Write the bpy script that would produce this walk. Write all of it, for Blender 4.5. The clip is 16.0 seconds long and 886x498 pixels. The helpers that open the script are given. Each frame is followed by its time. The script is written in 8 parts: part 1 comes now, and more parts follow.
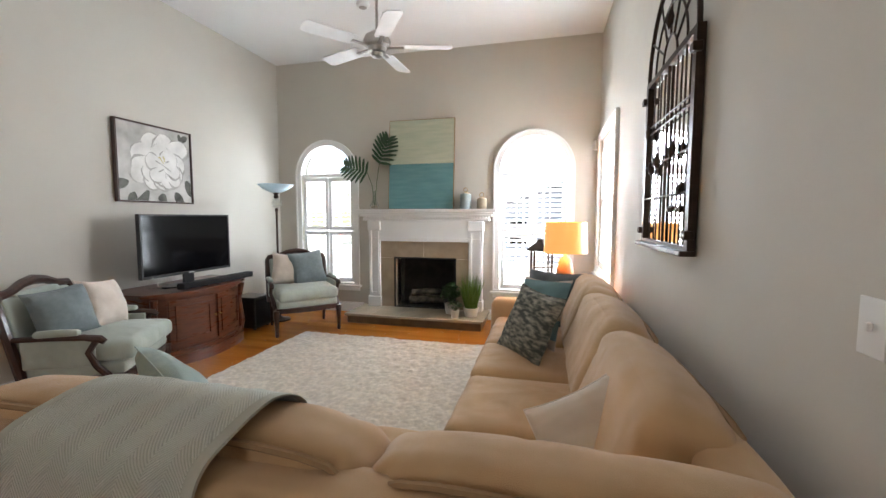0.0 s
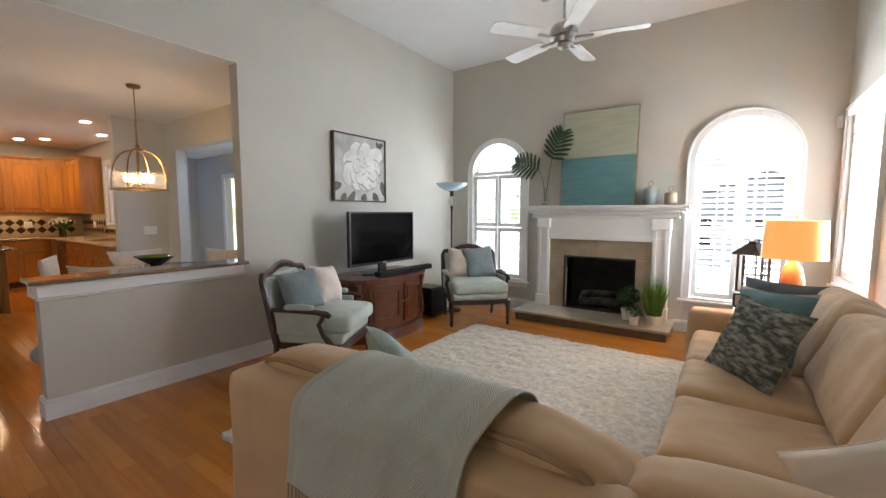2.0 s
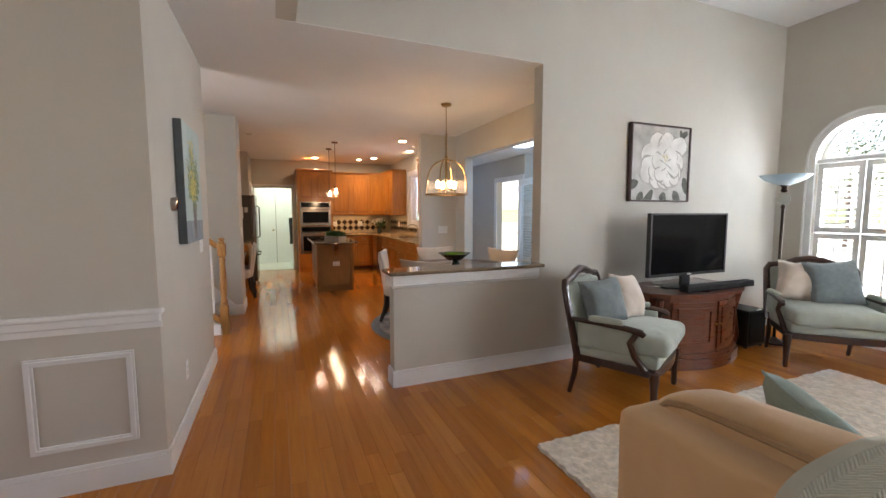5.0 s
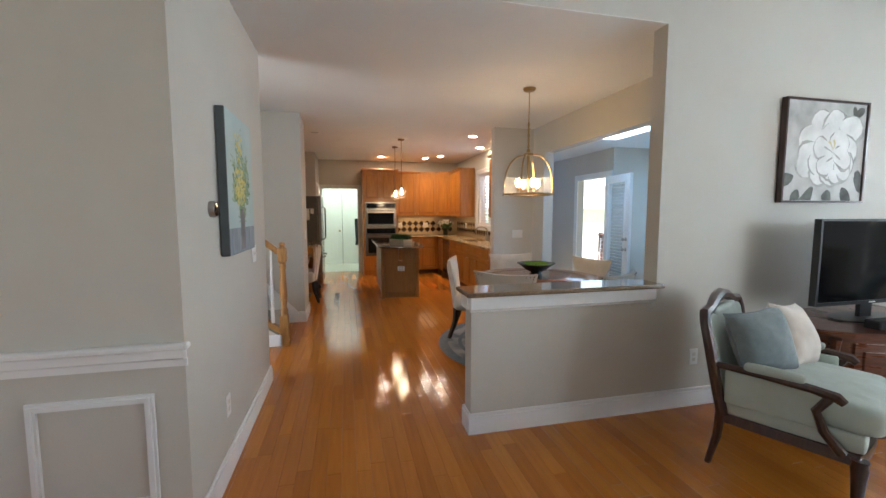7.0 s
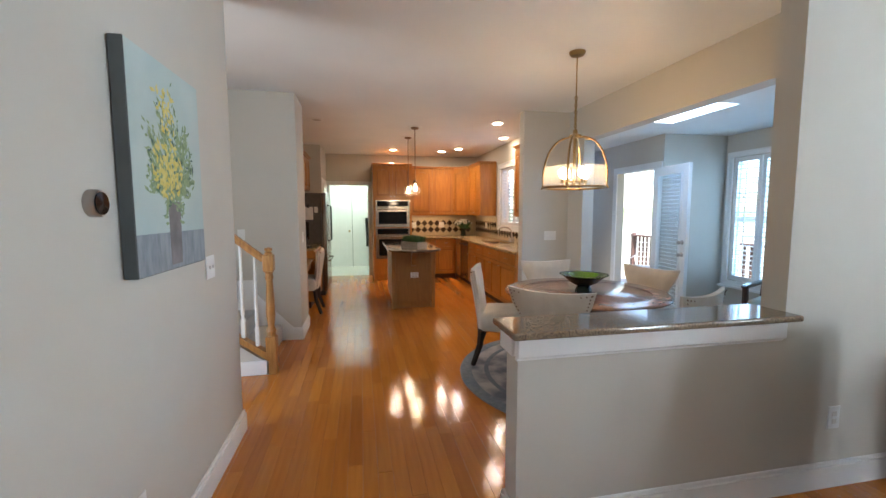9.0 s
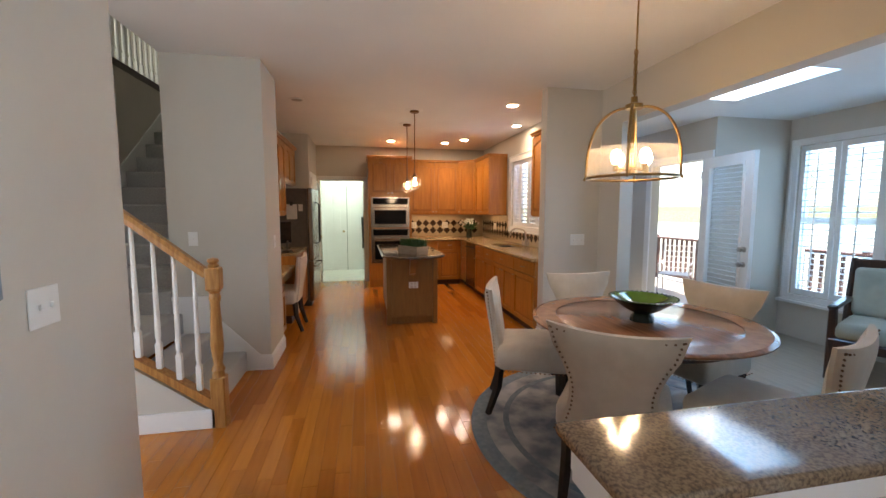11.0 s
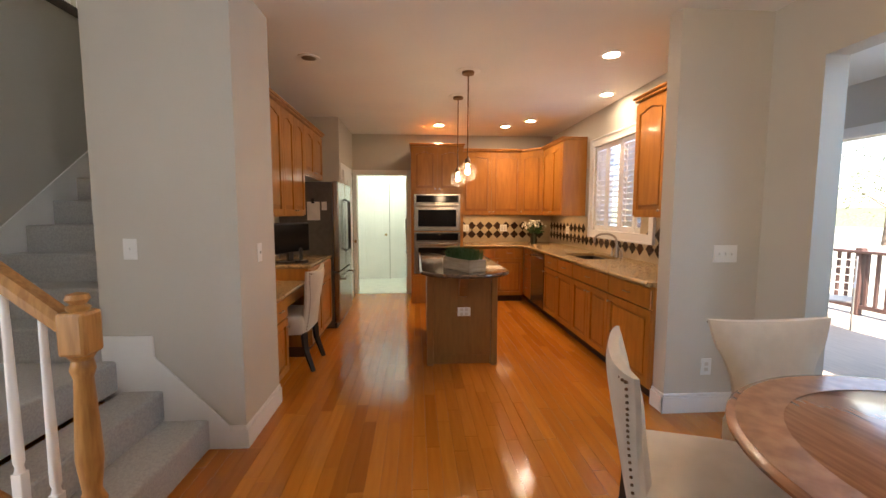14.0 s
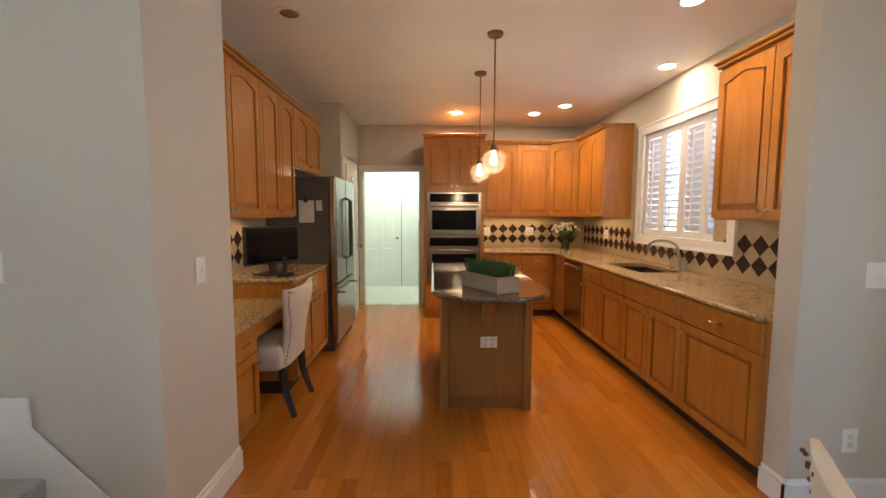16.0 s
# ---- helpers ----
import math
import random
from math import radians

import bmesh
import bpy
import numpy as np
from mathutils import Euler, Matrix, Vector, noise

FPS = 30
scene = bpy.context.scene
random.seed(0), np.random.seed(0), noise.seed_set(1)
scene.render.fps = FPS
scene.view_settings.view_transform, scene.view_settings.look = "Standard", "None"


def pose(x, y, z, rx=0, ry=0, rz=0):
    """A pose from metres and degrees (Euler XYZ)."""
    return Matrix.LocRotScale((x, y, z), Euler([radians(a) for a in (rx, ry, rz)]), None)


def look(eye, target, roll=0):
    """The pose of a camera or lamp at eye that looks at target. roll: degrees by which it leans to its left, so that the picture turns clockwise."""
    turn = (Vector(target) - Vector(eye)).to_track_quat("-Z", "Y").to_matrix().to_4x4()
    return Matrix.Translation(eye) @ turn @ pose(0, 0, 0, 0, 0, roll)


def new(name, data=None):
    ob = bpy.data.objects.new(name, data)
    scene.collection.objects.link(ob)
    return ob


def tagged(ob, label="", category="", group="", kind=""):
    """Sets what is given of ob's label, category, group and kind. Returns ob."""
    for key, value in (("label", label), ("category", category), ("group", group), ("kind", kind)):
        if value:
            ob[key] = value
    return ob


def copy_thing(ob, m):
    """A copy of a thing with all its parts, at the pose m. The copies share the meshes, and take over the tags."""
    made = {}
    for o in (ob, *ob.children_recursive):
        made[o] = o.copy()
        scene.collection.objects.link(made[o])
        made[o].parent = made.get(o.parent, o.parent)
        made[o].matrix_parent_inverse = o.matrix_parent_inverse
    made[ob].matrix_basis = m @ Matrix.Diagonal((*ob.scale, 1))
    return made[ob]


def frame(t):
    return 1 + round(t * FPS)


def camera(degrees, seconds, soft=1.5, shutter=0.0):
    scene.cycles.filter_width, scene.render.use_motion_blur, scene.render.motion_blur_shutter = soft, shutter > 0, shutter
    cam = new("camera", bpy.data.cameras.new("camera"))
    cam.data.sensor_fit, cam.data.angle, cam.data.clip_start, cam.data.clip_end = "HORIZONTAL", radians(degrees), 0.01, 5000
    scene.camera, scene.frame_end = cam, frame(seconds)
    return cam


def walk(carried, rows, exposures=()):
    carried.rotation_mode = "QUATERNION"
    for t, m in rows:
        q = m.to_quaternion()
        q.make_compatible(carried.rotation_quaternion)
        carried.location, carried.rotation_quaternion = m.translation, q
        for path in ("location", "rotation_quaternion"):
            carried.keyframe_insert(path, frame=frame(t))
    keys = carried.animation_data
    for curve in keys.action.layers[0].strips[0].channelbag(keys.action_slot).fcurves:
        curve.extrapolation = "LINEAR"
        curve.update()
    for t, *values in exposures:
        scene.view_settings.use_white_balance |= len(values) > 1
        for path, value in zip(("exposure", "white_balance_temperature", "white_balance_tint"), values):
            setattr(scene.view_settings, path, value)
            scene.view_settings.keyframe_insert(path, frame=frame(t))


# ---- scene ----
cam = camera(95.2, 16.0)
PATH = [
    (0, (-0.813, 0.194, 1.388), (-1.297, 2.128, 1.231), 0.1),
    (0.5, (-0.899, 0.167, 1.392), (-1.549, 2.052, 1.234), 0.2),
    (1, (-0.966, 0.16, 1.38), (-1.788, 1.977, 1.226), 0.1),
    (1.5, (-1.024, 0.141, 1.377), (-2.001, 1.879, 1.218), 0.1),
    (2, (-1.043, 0.12, 1.396), (-2.194, 1.747, 1.219), 0.1),
    (2.5, (-1.131, 0.079, 1.392), (-2.425, 1.594, 1.216), 0.0),
    (3, (-1.237, 0.025, 1.398), (-2.667, 1.413, 1.223), 0.1),
    (3.5, (-1.316, -0.023, 1.391), (-2.878, 1.214, 1.219), 0.1),
    (4, (-1.414, -0.073, 1.386), (-3.081, 1.019, 1.214), 0.0),
    (4.5, (-1.512, -0.115, 1.388), (-3.269, 0.824, 1.218), -0.0),
    (5, (-1.622, -0.119, 1.41), (-3.466, 0.636, 1.236), -0.1),
    (7.5, (-2.484, -0.022, 1.449), (-4.422, 0.439, 1.274), -0.0),
    (8, (-2.692, 0.006, 1.446), (-4.63, 0.47, 1.274), -0.1),
    (8.5, (-2.921, 0.054, 1.452), (-4.865, 0.492, 1.277), -0.1),
    (9, (-3.147, 0.081, 1.441), (-5.099, 0.476, 1.261), -0.1),
    (11.5, (-4.315, 0.276, 1.443), (-6.27, 0.654, 1.253), 0.2),
    (12, (-4.561, 0.302, 1.445), (-6.521, 0.651, 1.254), 0.2),
    (12.5, (-4.802, 0.324, 1.422), (-6.764, 0.667, 1.237), 0.2),
    (13, (-5.052, 0.353, 1.401), (-7.025, 0.631, 1.225), 0.2),
    (13.5, (-5.283, 0.413, 1.408), (-7.267, 0.585, 1.232), 0.1),
    (14, (-5.502, 0.421, 1.406), (-7.49, 0.552, 1.23), 0.1),
    (14.5, (-5.711, 0.413, 1.417), (-7.699, 0.55, 1.24), 0.2),
    (15, (-5.926, 0.441, 1.417), (-7.914, 0.575, 1.239), 0.2),
    (15.5, (-6.147, 0.445, 1.413), (-8.135, 0.579, 1.238), 0.1),
    (16, (-6.344, 0.456, 1.405), (-8.336, 0.508, 1.235), 0.2),
]
EXPOSURES = [
    (0.0, 2.72, 6950, 17), (2.0, 2.56, 6850, 16), (3.0, 2.58, 7050, 18), (4.0, 2.70, 7150, 20), (5.0, 2.72, 7050, 19), (7.5, 2.84, 6300, 11), (9.0, 2.98, 6250, 12),
    (11.5, 2.72, 6850, 17), (12.0, 2.74, 6950, 18), (13.5, 2.92, 7200, 19), (14.5, 2.94, 7050, 17), (15.5, 2.88, 6800, 13), (16.0, 2.98, 6700, 12),
]
walk(cam, [(t, look(eye, target, roll)) for t, eye, target, roll in PATH], EXPOSURES)

# ---- world, sun, large lights ----
world = bpy.data.worlds.new("sky")
scene.world = world
world.use_nodes = True
wn = world.node_tree.nodes
sky = wn.new("ShaderNodeTexSky")
sky.sky_type = "NISHITA"
sky.sun_disc = False
sky.sun_elevation, sky.sun_rotation = radians(54), radians(102)
wn["Background"].inputs[1].default_value = 0.09
world.node_tree.links.new(sky.outputs[0], wn["Background"].inputs[0])
sun = new("sun", bpy.data.lights.new("sun", "SUN"))
sun.data.energy, sun.data.angle, sun.data.color = 4.0, radians(0.5), (1.0, 0.97, 0.93)
sun.matrix_world = look((14, -3, 20), (0, 0, 0))


def area_lamp(name, eye, target, w, h, power, color=(1, 1, 1)):
    d = bpy.data.lights.new(name, "AREA")
    d.shape, d.size, d.size_y, d.energy, d.color = "RECTANGLE", w, h, power, color
    ob = new(name, d)
    ob.matrix_world = look(eye, target)
    return ob


def bulb(name, at, power, radius=0.04, color=(1.0, 0.76, 0.48)):
    d = bpy.data.lights.new(name, "POINT")
    d.energy, d.shadow_soft_size, d.color = power, radius, color
    ob = new(name, d)
    ob.location = at
    return ob


def down_light(name, at, power, color=(1.0, 0.74, 0.46)):
    d = bpy.data.lights.new(name, "SPOT")
    d.energy, d.spot_size, d.spot_blend, d.shadow_soft_size, d.color = power, radians(104), 0.5, 0.05, color
    ob = new(name, d)
    ob.location = at
    return ob


# sky light that comes in by the windows; the foyer lamp is added fill
DAY = (0.75, 0.89, 1.0)
area_lamp("window_light_left", (-3.92, 5.9, 1.5), (-3.92, 0, 1.5), 0.8, 2.0, 18, DAY)
area_lamp("window_light_right", (-0.97, 5.9, 1.5), (-0.97, 0, 1.5), 0.8, 2.0, 46, DAY)
area_lamp("window_light_side", (0.42, 4.85, 1.6), (-3.4, 0.6, 1.2), 1.1, 1.5, 44, DAY)
area_lamp("window_light_hall", (-2.1, -3.3, 1.45), (-2.1, 2, 1.0), 0.9, 1.2, 1.8, (1.0, 0.96, 0.93))
# added fill for stairs and pier, no such source known
area_lamp("foyer_fill_light", (-5.1, -3.28, 1.35), (-6.3, -1.2, 1.1), 1.1, 1.7, 8.0, DAY)
COOL = (0.27, 0.60, 1.0)
area_lamp("window_light_sunroom", (-6.97, 5.30, 1.35), (-6.97, 2.0, 1.0), 1.75, 1.6, 7.5, COOL)
area_lamp("window_light_sunroom_east", (-5.2, 5.30, 1.6), (-6.0, 2.0, 1.0), 0.5, 1.4, 3.5, COOL)
area_lamp("window_light_skylight", (-6.98, 3.46, 2.80), (-6.98, 3.46, 0), 0.8, 0.48, 2.5, COOL)
area_lamp("window_light_kitchen", (-10.15, 3.02, 1.75), (-10.0, 0.5, 1.0), 1.2, 1.0, 2.4, (0.30, 0.52, 1.0))

# ---- building tools ----
def empty(name, at=(0, 0, 0), rz=0, label="", category="", group="", kind=""):
    ob = new(name)
    ob.empty_display_size = 0.1
    ob.matrix_world = pose(*at, 0, 0, rz)
    return tagged(ob, label, category, group, kind)


def part(name, bm, material, parent=None, label="", smooth=False):
    bmesh.ops.recalc_face_normals(bm, faces=bm.faces)
    me = bpy.data.meshes.new(name)
    bm.to_mesh(me)
    bm.free()
    if smooth:
        me.shade_smooth()
        me.set_sharp_from_angle(angle=radians(40))
    me.materials.append(material)
    ob = new(name, me)
    if parent is not None:
        ob.parent = parent
    return tagged(ob, label)


def structure(name, bm, material, label="", category=""):
    return tagged(part(name, bm, material), label, category, "", "structure")


def box(a, b, bevel=0.0, bm=None, seg=1):
    bm = bm or bmesh.new()
    c = [(p + q) / 2 for p, q in zip(a, b)]
    s = [max(abs(q - p), 1e-4) for p, q in zip(a, b)]
    made = bmesh.ops.create_cube(bm, size=1, matrix=Matrix.Translation(c) @ Matrix.Diagonal((*s, 1)))
    if bevel:
        edges = list({e for v in made["verts"] for e in v.link_edges})
        bmesh.ops.bevel(bm, geom=edges, offset=min(bevel, min(s) * 0.45), segments=seg, affect="EDGES", profile=0.5)
    return bm


def lathe(profile, bm=None, seg=24, at=(0, 0, 0), cap=True):
    """Turned shape: profile of (radius, z) from bottom to top."""
    bm = bm or bmesh.new()
    rings = []
    for r, z in profile:
        rings.append([bm.verts.new((at[0] + r * math.cos(2 * math.pi * i / seg), at[1] + r * math.sin(2 * math.pi * i / seg), at[2] + z)) for i in range(seg)])
    for lo, hi in zip(rings, rings[1:]):
        for i in range(seg):
            bm.faces.new((lo[i], lo[(i + 1) % seg], hi[(i + 1) % seg], hi[i]))
    if cap:
        if profile[0][0] > 1e-4:
            bm.faces.new(rings[0][::-1])
        if profile[-1][0] > 1e-4:
            bm.faces.new(rings[-1])
    return bm


def tube(points, radius, bm=None, seg=8, closed=False):
    """Round bar along points; radius may be a list."""
    bm = bm or bmesh.new()
    pts = [Vector(p) for p in points]
    n = len(pts)
    radii = radius if isinstance(radius, (list, tuple)) else [radius] * n
    rings, side = [], None
    for i, p in enumerate(pts):
        if closed:
            d = pts[(i + 1) % n] - pts[i - 1]
        else:
            d = pts[min(i + 1, n - 1)] - pts[max(i - 1, 0)]
        d.normalize()
        if side is None:
            side = d.cross(Vector((0, 0, 1)) if abs(d.z) < 0.9 else Vector((1, 0, 0))).normalized()
        else:
            side = (side - d * side.dot(d)).normalized()
        up = d.cross(side)
        rings.append([bm.verts.new(p + radii[i] * (math.cos(2 * math.pi * k / seg) * side + math.sin(2 * math.pi * k / seg) * up)) for k in range(seg)])
    for i in range(n if closed else n - 1):
        lo, hi = rings[i], rings[(i + 1) % n]
        for k in range(seg):
            bm.faces.new((lo[k], lo[(k + 1) % seg], hi[(k + 1) % seg], hi[k]))
    if not closed:
        bm.faces.new(rings[0][::-1])
        bm.faces.new(rings[-1])
    return bm


def plate(outline, holes, put, depth, bm=None):
    """A flat plate with holes: outline and holes in 2D, put(u, v, d) gives the place; depth is its thickness."""
    bm = bm or bmesh.new()
    edges, loops = [], []
    for loop in (outline, *holes):
        vs = [bm.verts.new((u, v, 0)) for u, v in loop]
        loops.append(vs)
        edges += [bm.edges.new((a, b)) for a, b in zip(vs, vs[1:] + vs[:1])]
    made = bmesh.ops.triangle_fill(bm, edges=edges, use_beauty=True, use_dissolve=False, normal=(0, 0, 1))
    faces = [f for f in made["geom"] if isinstance(f, bmesh.types.BMFace)]
    back = {v: bm.verts.new((v.co.x, v.co.y, depth)) for vs in loops for v in vs}
    for f in faces:
        bm.faces.new([back[v] for v in reversed(f.verts)])
    for vs in loops:
        for a, b in zip(vs, vs[1:] + vs[:1]):
            bm.faces.new((a, b, back[b], back[a]))
    for v in list(back) + list(back.values()):
        v.co = Vector(put(*v.co))
    return bm


def rect(u0, v0, u1, v1):
    return [(u0, v0), (u1, v0), (u1, v1), (u0, v1)]


def arch(u0, u1, v0, spring, n=20):
    """A round-headed outline."""
    c, r = (u0 + u1) / 2, (u1 - u0) / 2
    foot = [(u0, v0), (u1, v0)] if spring > v0 else []
    return foot + [(c + r * math.cos(math.pi * i / n), spring + r * math.sin(math.pi * i / n)) for i in range(n + 1)]


def on_x(x, sign=-1):
    return lambda u, v, d: (x + sign * d, u, v)


def on_y(y, sign=1):
    return lambda u, v, d: (u, y + sign * d, v)


def soft_box(size, r, puff=0.0, wrinkle=0.0, seed=0.0, n=(12, 12, 5), bm=None, at=(0, 0, 0), turn=None, pinch=0.0):
    """An upholstered block: rounded edges, crowned top, slight creases; its base centre is at `at`."""
    bm = bm or bmesh.new()
    sx, sy, sz = (s / 2 for s in size)
    turn = turn or Matrix.Identity(4)
    made = {}

    def place(u, v, w):
        key = (round(u, 5), round(v, 5), round(w, 5))
        if key in made:
            return made[key]
        q = Vector((u * sx, v * sy, w * sz))
        c = Vector((max(-sx + r, min(sx - r, q.x)), max(-sy + r, min(sy - r, q.y)), max(-sz + r, min(sz - r, q.z))))
        d = q - c
        if d.length > 1e-6:
            q = c + d.normalized() * r
        q.z += puff * (1 - u * u) * (1 - v * v) * (0.5 + 0.5 * w)
        q.x += pinch * u * (1 - v * v)
        if wrinkle:
            q += wrinkle * noise.noise_vector(Vector((q.x * 5 + seed, q.y * 9, q.z * 5 + seed * 3)))
            q += wrinkle * 1.4 * noise.noise_vector(Vector((q.x * 2 + seed, q.y * 2, q.z * 2 + 7)))
        made[key] = bm.verts.new(Vector(at) + (turn @ (q + Vector((0, 0, sz)))))
        return made[key]

    def lin(k):
        # finer steps near the edges
        return [math.sin((2 * i / k - 1) * math.pi / 2) for i in range(k + 1)]

    U, V, W = lin(n[0]), lin(n[1]), lin(n[2])
    for w in (-1, 1):
        for i in range(n[0]):
            for j in range(n[1]):
                bm.faces.new([place(U[a], V[b], w) for a, b in ((i, j), (i + 1, j), (i + 1, j + 1), (i, j + 1))][:: 1 if w > 0 else -1])
    for v in (-1, 1):
        for i in range(n[0]):
            for k in range(n[2]):
                bm.faces.new([place(U[a], v, W[b]) for a, b in ((i, k), (i + 1, k), (i + 1, k + 1), (i, k + 1))][:: 1 if v < 0 else -1])
    for u in (-1, 1):
        for j in range(n[1]):
            for k in range(n[2]):
                bm.faces.new([place(u, V[a], W[b]) for a, b in ((j, k), (j + 1, k), (j + 1, k + 1), (j, k + 1))][:: 1 if u > 0 else -1])
    return bm


def pillow_mesh(w, h, d, seed=0.0, n=16, bm=None):
    """A scatter cushion standing in the xz plane, its lower edge at z = 0, knife edged, corners pulled out."""
    bm = bm or bmesh.new()
    sheets = []
    for s in (-1, 1):
        rows = []
        for i in range(n + 1):
            row = []
            for j in range(n + 1):
                u, v = 2 * i / n - 1, 2 * j / n - 1
                rim = abs(u) == 1 or abs(v) == 1
                if rim and s == 1:
                    row.append(sheets[0][i][j])
                    continue
                x = u * w / 2 * (1 - 0.10 * (1 - v * v))
                z = v * h / 2 * (1 - 0.10 * (1 - u * u)) + h / 2
                y = s * d / 2 * ((1 - u * u) * (1 - v * v)) ** 0.42
                p = Vector((x, y, z))
                if not rim:
                    p += 0.012 * noise.noise_vector(Vector((x * 7 + seed, z * 7, s * 3 + seed)))
                row.append(bm.verts.new(p))
            rows.append(row)
        sheets.append(rows)
    for rows, s in zip(sheets, (-1, 1)):
        for i in range(n):
            for j in range(n):
                f = [rows[i][j], rows[i + 1][j], rows[i + 1][j + 1], rows[i][j + 1]]
                bm.faces.new(f if s < 0 else f[::-1])
    return bm


# ---- materials ----
def material(name, color, rough=0.5, metal=0.0, second=None, scale=6.0, detail=4.0, bump=0.0, bump_scale=80.0, stretch=(1, 1, 1), sheen=0.0, vary=0.0, coat=0.0, contrast=(0.35, 0.65)):
    """A principled surface with two scales of variation and fine relief."""
    m = bpy.data.materials.new(name)
    m.use_nodes = True
    nt = m.node_tree
    N, L = nt.nodes, nt.links
    b = N["Principled BSDF"]
    b.inputs["Roughness"].default_value, b.inputs["Metallic"].default_value = rough, metal
    b.inputs["Sheen Weight"].default_value = sheen
    b.inputs["Coat Weight"].default_value = coat
    b.inputs["Coat Roughness"].default_value = 0.08
    second = second or tuple(c * 0.86 for c in color)
    tc, mp = N.new("ShaderNodeTexCoord"), N.new("ShaderNodeMapping")
    mp.inputs["Scale"].default_value = stretch
    L.new(tc.outputs["Object"], mp.inputs[0])
    big, ramp, mix = N.new("ShaderNodeTexNoise"), N.new("ShaderNodeMapRange"), N.new("ShaderNodeMix")
    big.inputs["Scale"].default_value, big.inputs["Detail"].default_value = scale, detail
    L.new(mp.outputs[0], big.inputs["Vector"])
    ramp.inputs[1].default_value, ramp.inputs[2].default_value = contrast
    L.new(big.outputs["Fac"], ramp.inputs[0])
    mix.data_type = "RGBA"
    mix.inputs["A"].default_value, mix.inputs["B"].default_value = (*color, 1), (*second, 1)
    L.new(ramp.outputs[0], mix.inputs["Factor"])
    out = mix.outputs["Result"]
    if vary:
        info, hsv, vr = N.new("ShaderNodeObjectInfo"), N.new("ShaderNodeHueSaturation"), N.new("ShaderNodeMapRange")
        vr.inputs[3].default_value, vr.inputs[4].default_value = 1 - vary, 1 + vary
        L.new(info.outputs["Random"], vr.inputs[0])
        L.new(vr.outputs[0], hsv.inputs["Value"])
        L.new(out, hsv.inputs["Color"])
        out = hsv.outputs[0]
    L.new(out, b.inputs["Base Color"])
    if bump:
        fine, bp = N.new("ShaderNodeTexNoise"), N.new("ShaderNodeBump")
        fine.inputs["Scale"].default_value, fine.inputs["Detail"].default_value = bump_scale, 3
        L.new(mp.outputs[0], fine.inputs["Vector"])
        bp.inputs["Strength"].default_value, bp.inputs["Distance"].default_value = bump, 0.004
        L.new(fine.outputs["Fac"], bp.inputs["Height"])
        L.new(bp.outputs[0], b.inputs["Normal"])
        # slight change of gloss with the grain
        rr = N.new("ShaderNodeMapRange")
        rr.inputs[3].default_value, rr.inputs[4].default_value = max(rough - 0.06, 0.02), min(rough + 0.08, 1)
        L.new(big.outputs["Fac"], rr.inputs[0])
        L.new(rr.outputs[0], b.inputs["Roughness"])
    return m


def glowing(name, color, strength):
    m = bpy.data.materials.new(name)
    m.use_nodes = True
    b = m.node_tree.nodes["Principled BSDF"]
    b.inputs["Base Color"].default_value = (*color, 1)
    b.inputs["Emission Color"].default_value = (*color, 1)
    b.inputs["Emission Strength"].default_value = strength
    return m


def glassy(name, color=(1, 1, 1), rough=0.0, ior=1.45, thin=True):
    """Clear glass; thin panes let the light straight through with a faint reflection."""
    m = bpy.data.materials.new(name)
    m.use_nodes = True
    N, L = m.node_tree.nodes, m.node_tree.links
    if thin:
        N.remove(N["Principled BSDF"])
        t, g, f, mx = N.new("ShaderNodeBsdfTransparent"), N.new("ShaderNodeBsdfGlossy"), N.new("ShaderNodeLayerWeight"), N.new("ShaderNodeMixShader")
        t.inputs[0].default_value = (*color, 1)
        g.inputs["Roughness"].default_value = max(rough, 0.01)
        f.inputs[0].default_value = 0.5
        pw, sc = N.new("ShaderNodeMath"), N.new("ShaderNodeMath")
        pw.operation, pw.inputs[1].default_value = "POWER", 4.0
        sc.operation, sc.inputs[1].default_value, sc.inputs[2].default_value = "MULTIPLY_ADD", 0.7, 0.03
        L.new(f.outputs["Facing"], pw.inputs[0])
        L.new(pw.outputs[0], sc.inputs[0])
        L.new(sc.outputs[0], mx.inputs[0])
        L.new(t.outputs[0], mx.inputs[1])
        L.new(g.outputs[0], mx.inputs[2])
        L.new(mx.outputs[0], N["Material Output"].inputs[0])
    else:
        b = N["Principled BSDF"]
        b.inputs["Base Color"].default_value = (*color, 1)
        b.inputs["Transmission Weight"].default_value, b.inputs["Roughness"].default_value, b.inputs["IOR"].default_value = 1.0, rough, ior
    return m


def milky(name, color, clear):
    """Seeded or frosted glass: part of the light passes straight, part is spread."""
    m = bpy.data.materials.new(name)
    m.use_nodes = True
    N, L = m.node_tree.nodes, m.node_tree.links
    N.remove(N["Principled BSDF"])
    t, d, mx = N.new("ShaderNodeBsdfTransparent"), N.new("ShaderNodeBsdfTranslucent"), N.new("ShaderNodeMixShader")
    d.inputs[0].default_value = (*color, 1)
    mx.inputs[0].default_value = 1 - clear
    L.new(t.outputs[0], mx.inputs[1])
    L.new(d.outputs[0], mx.inputs[2])
    L.new(mx.outputs[0], N["Material Output"].inputs[0])
    return m


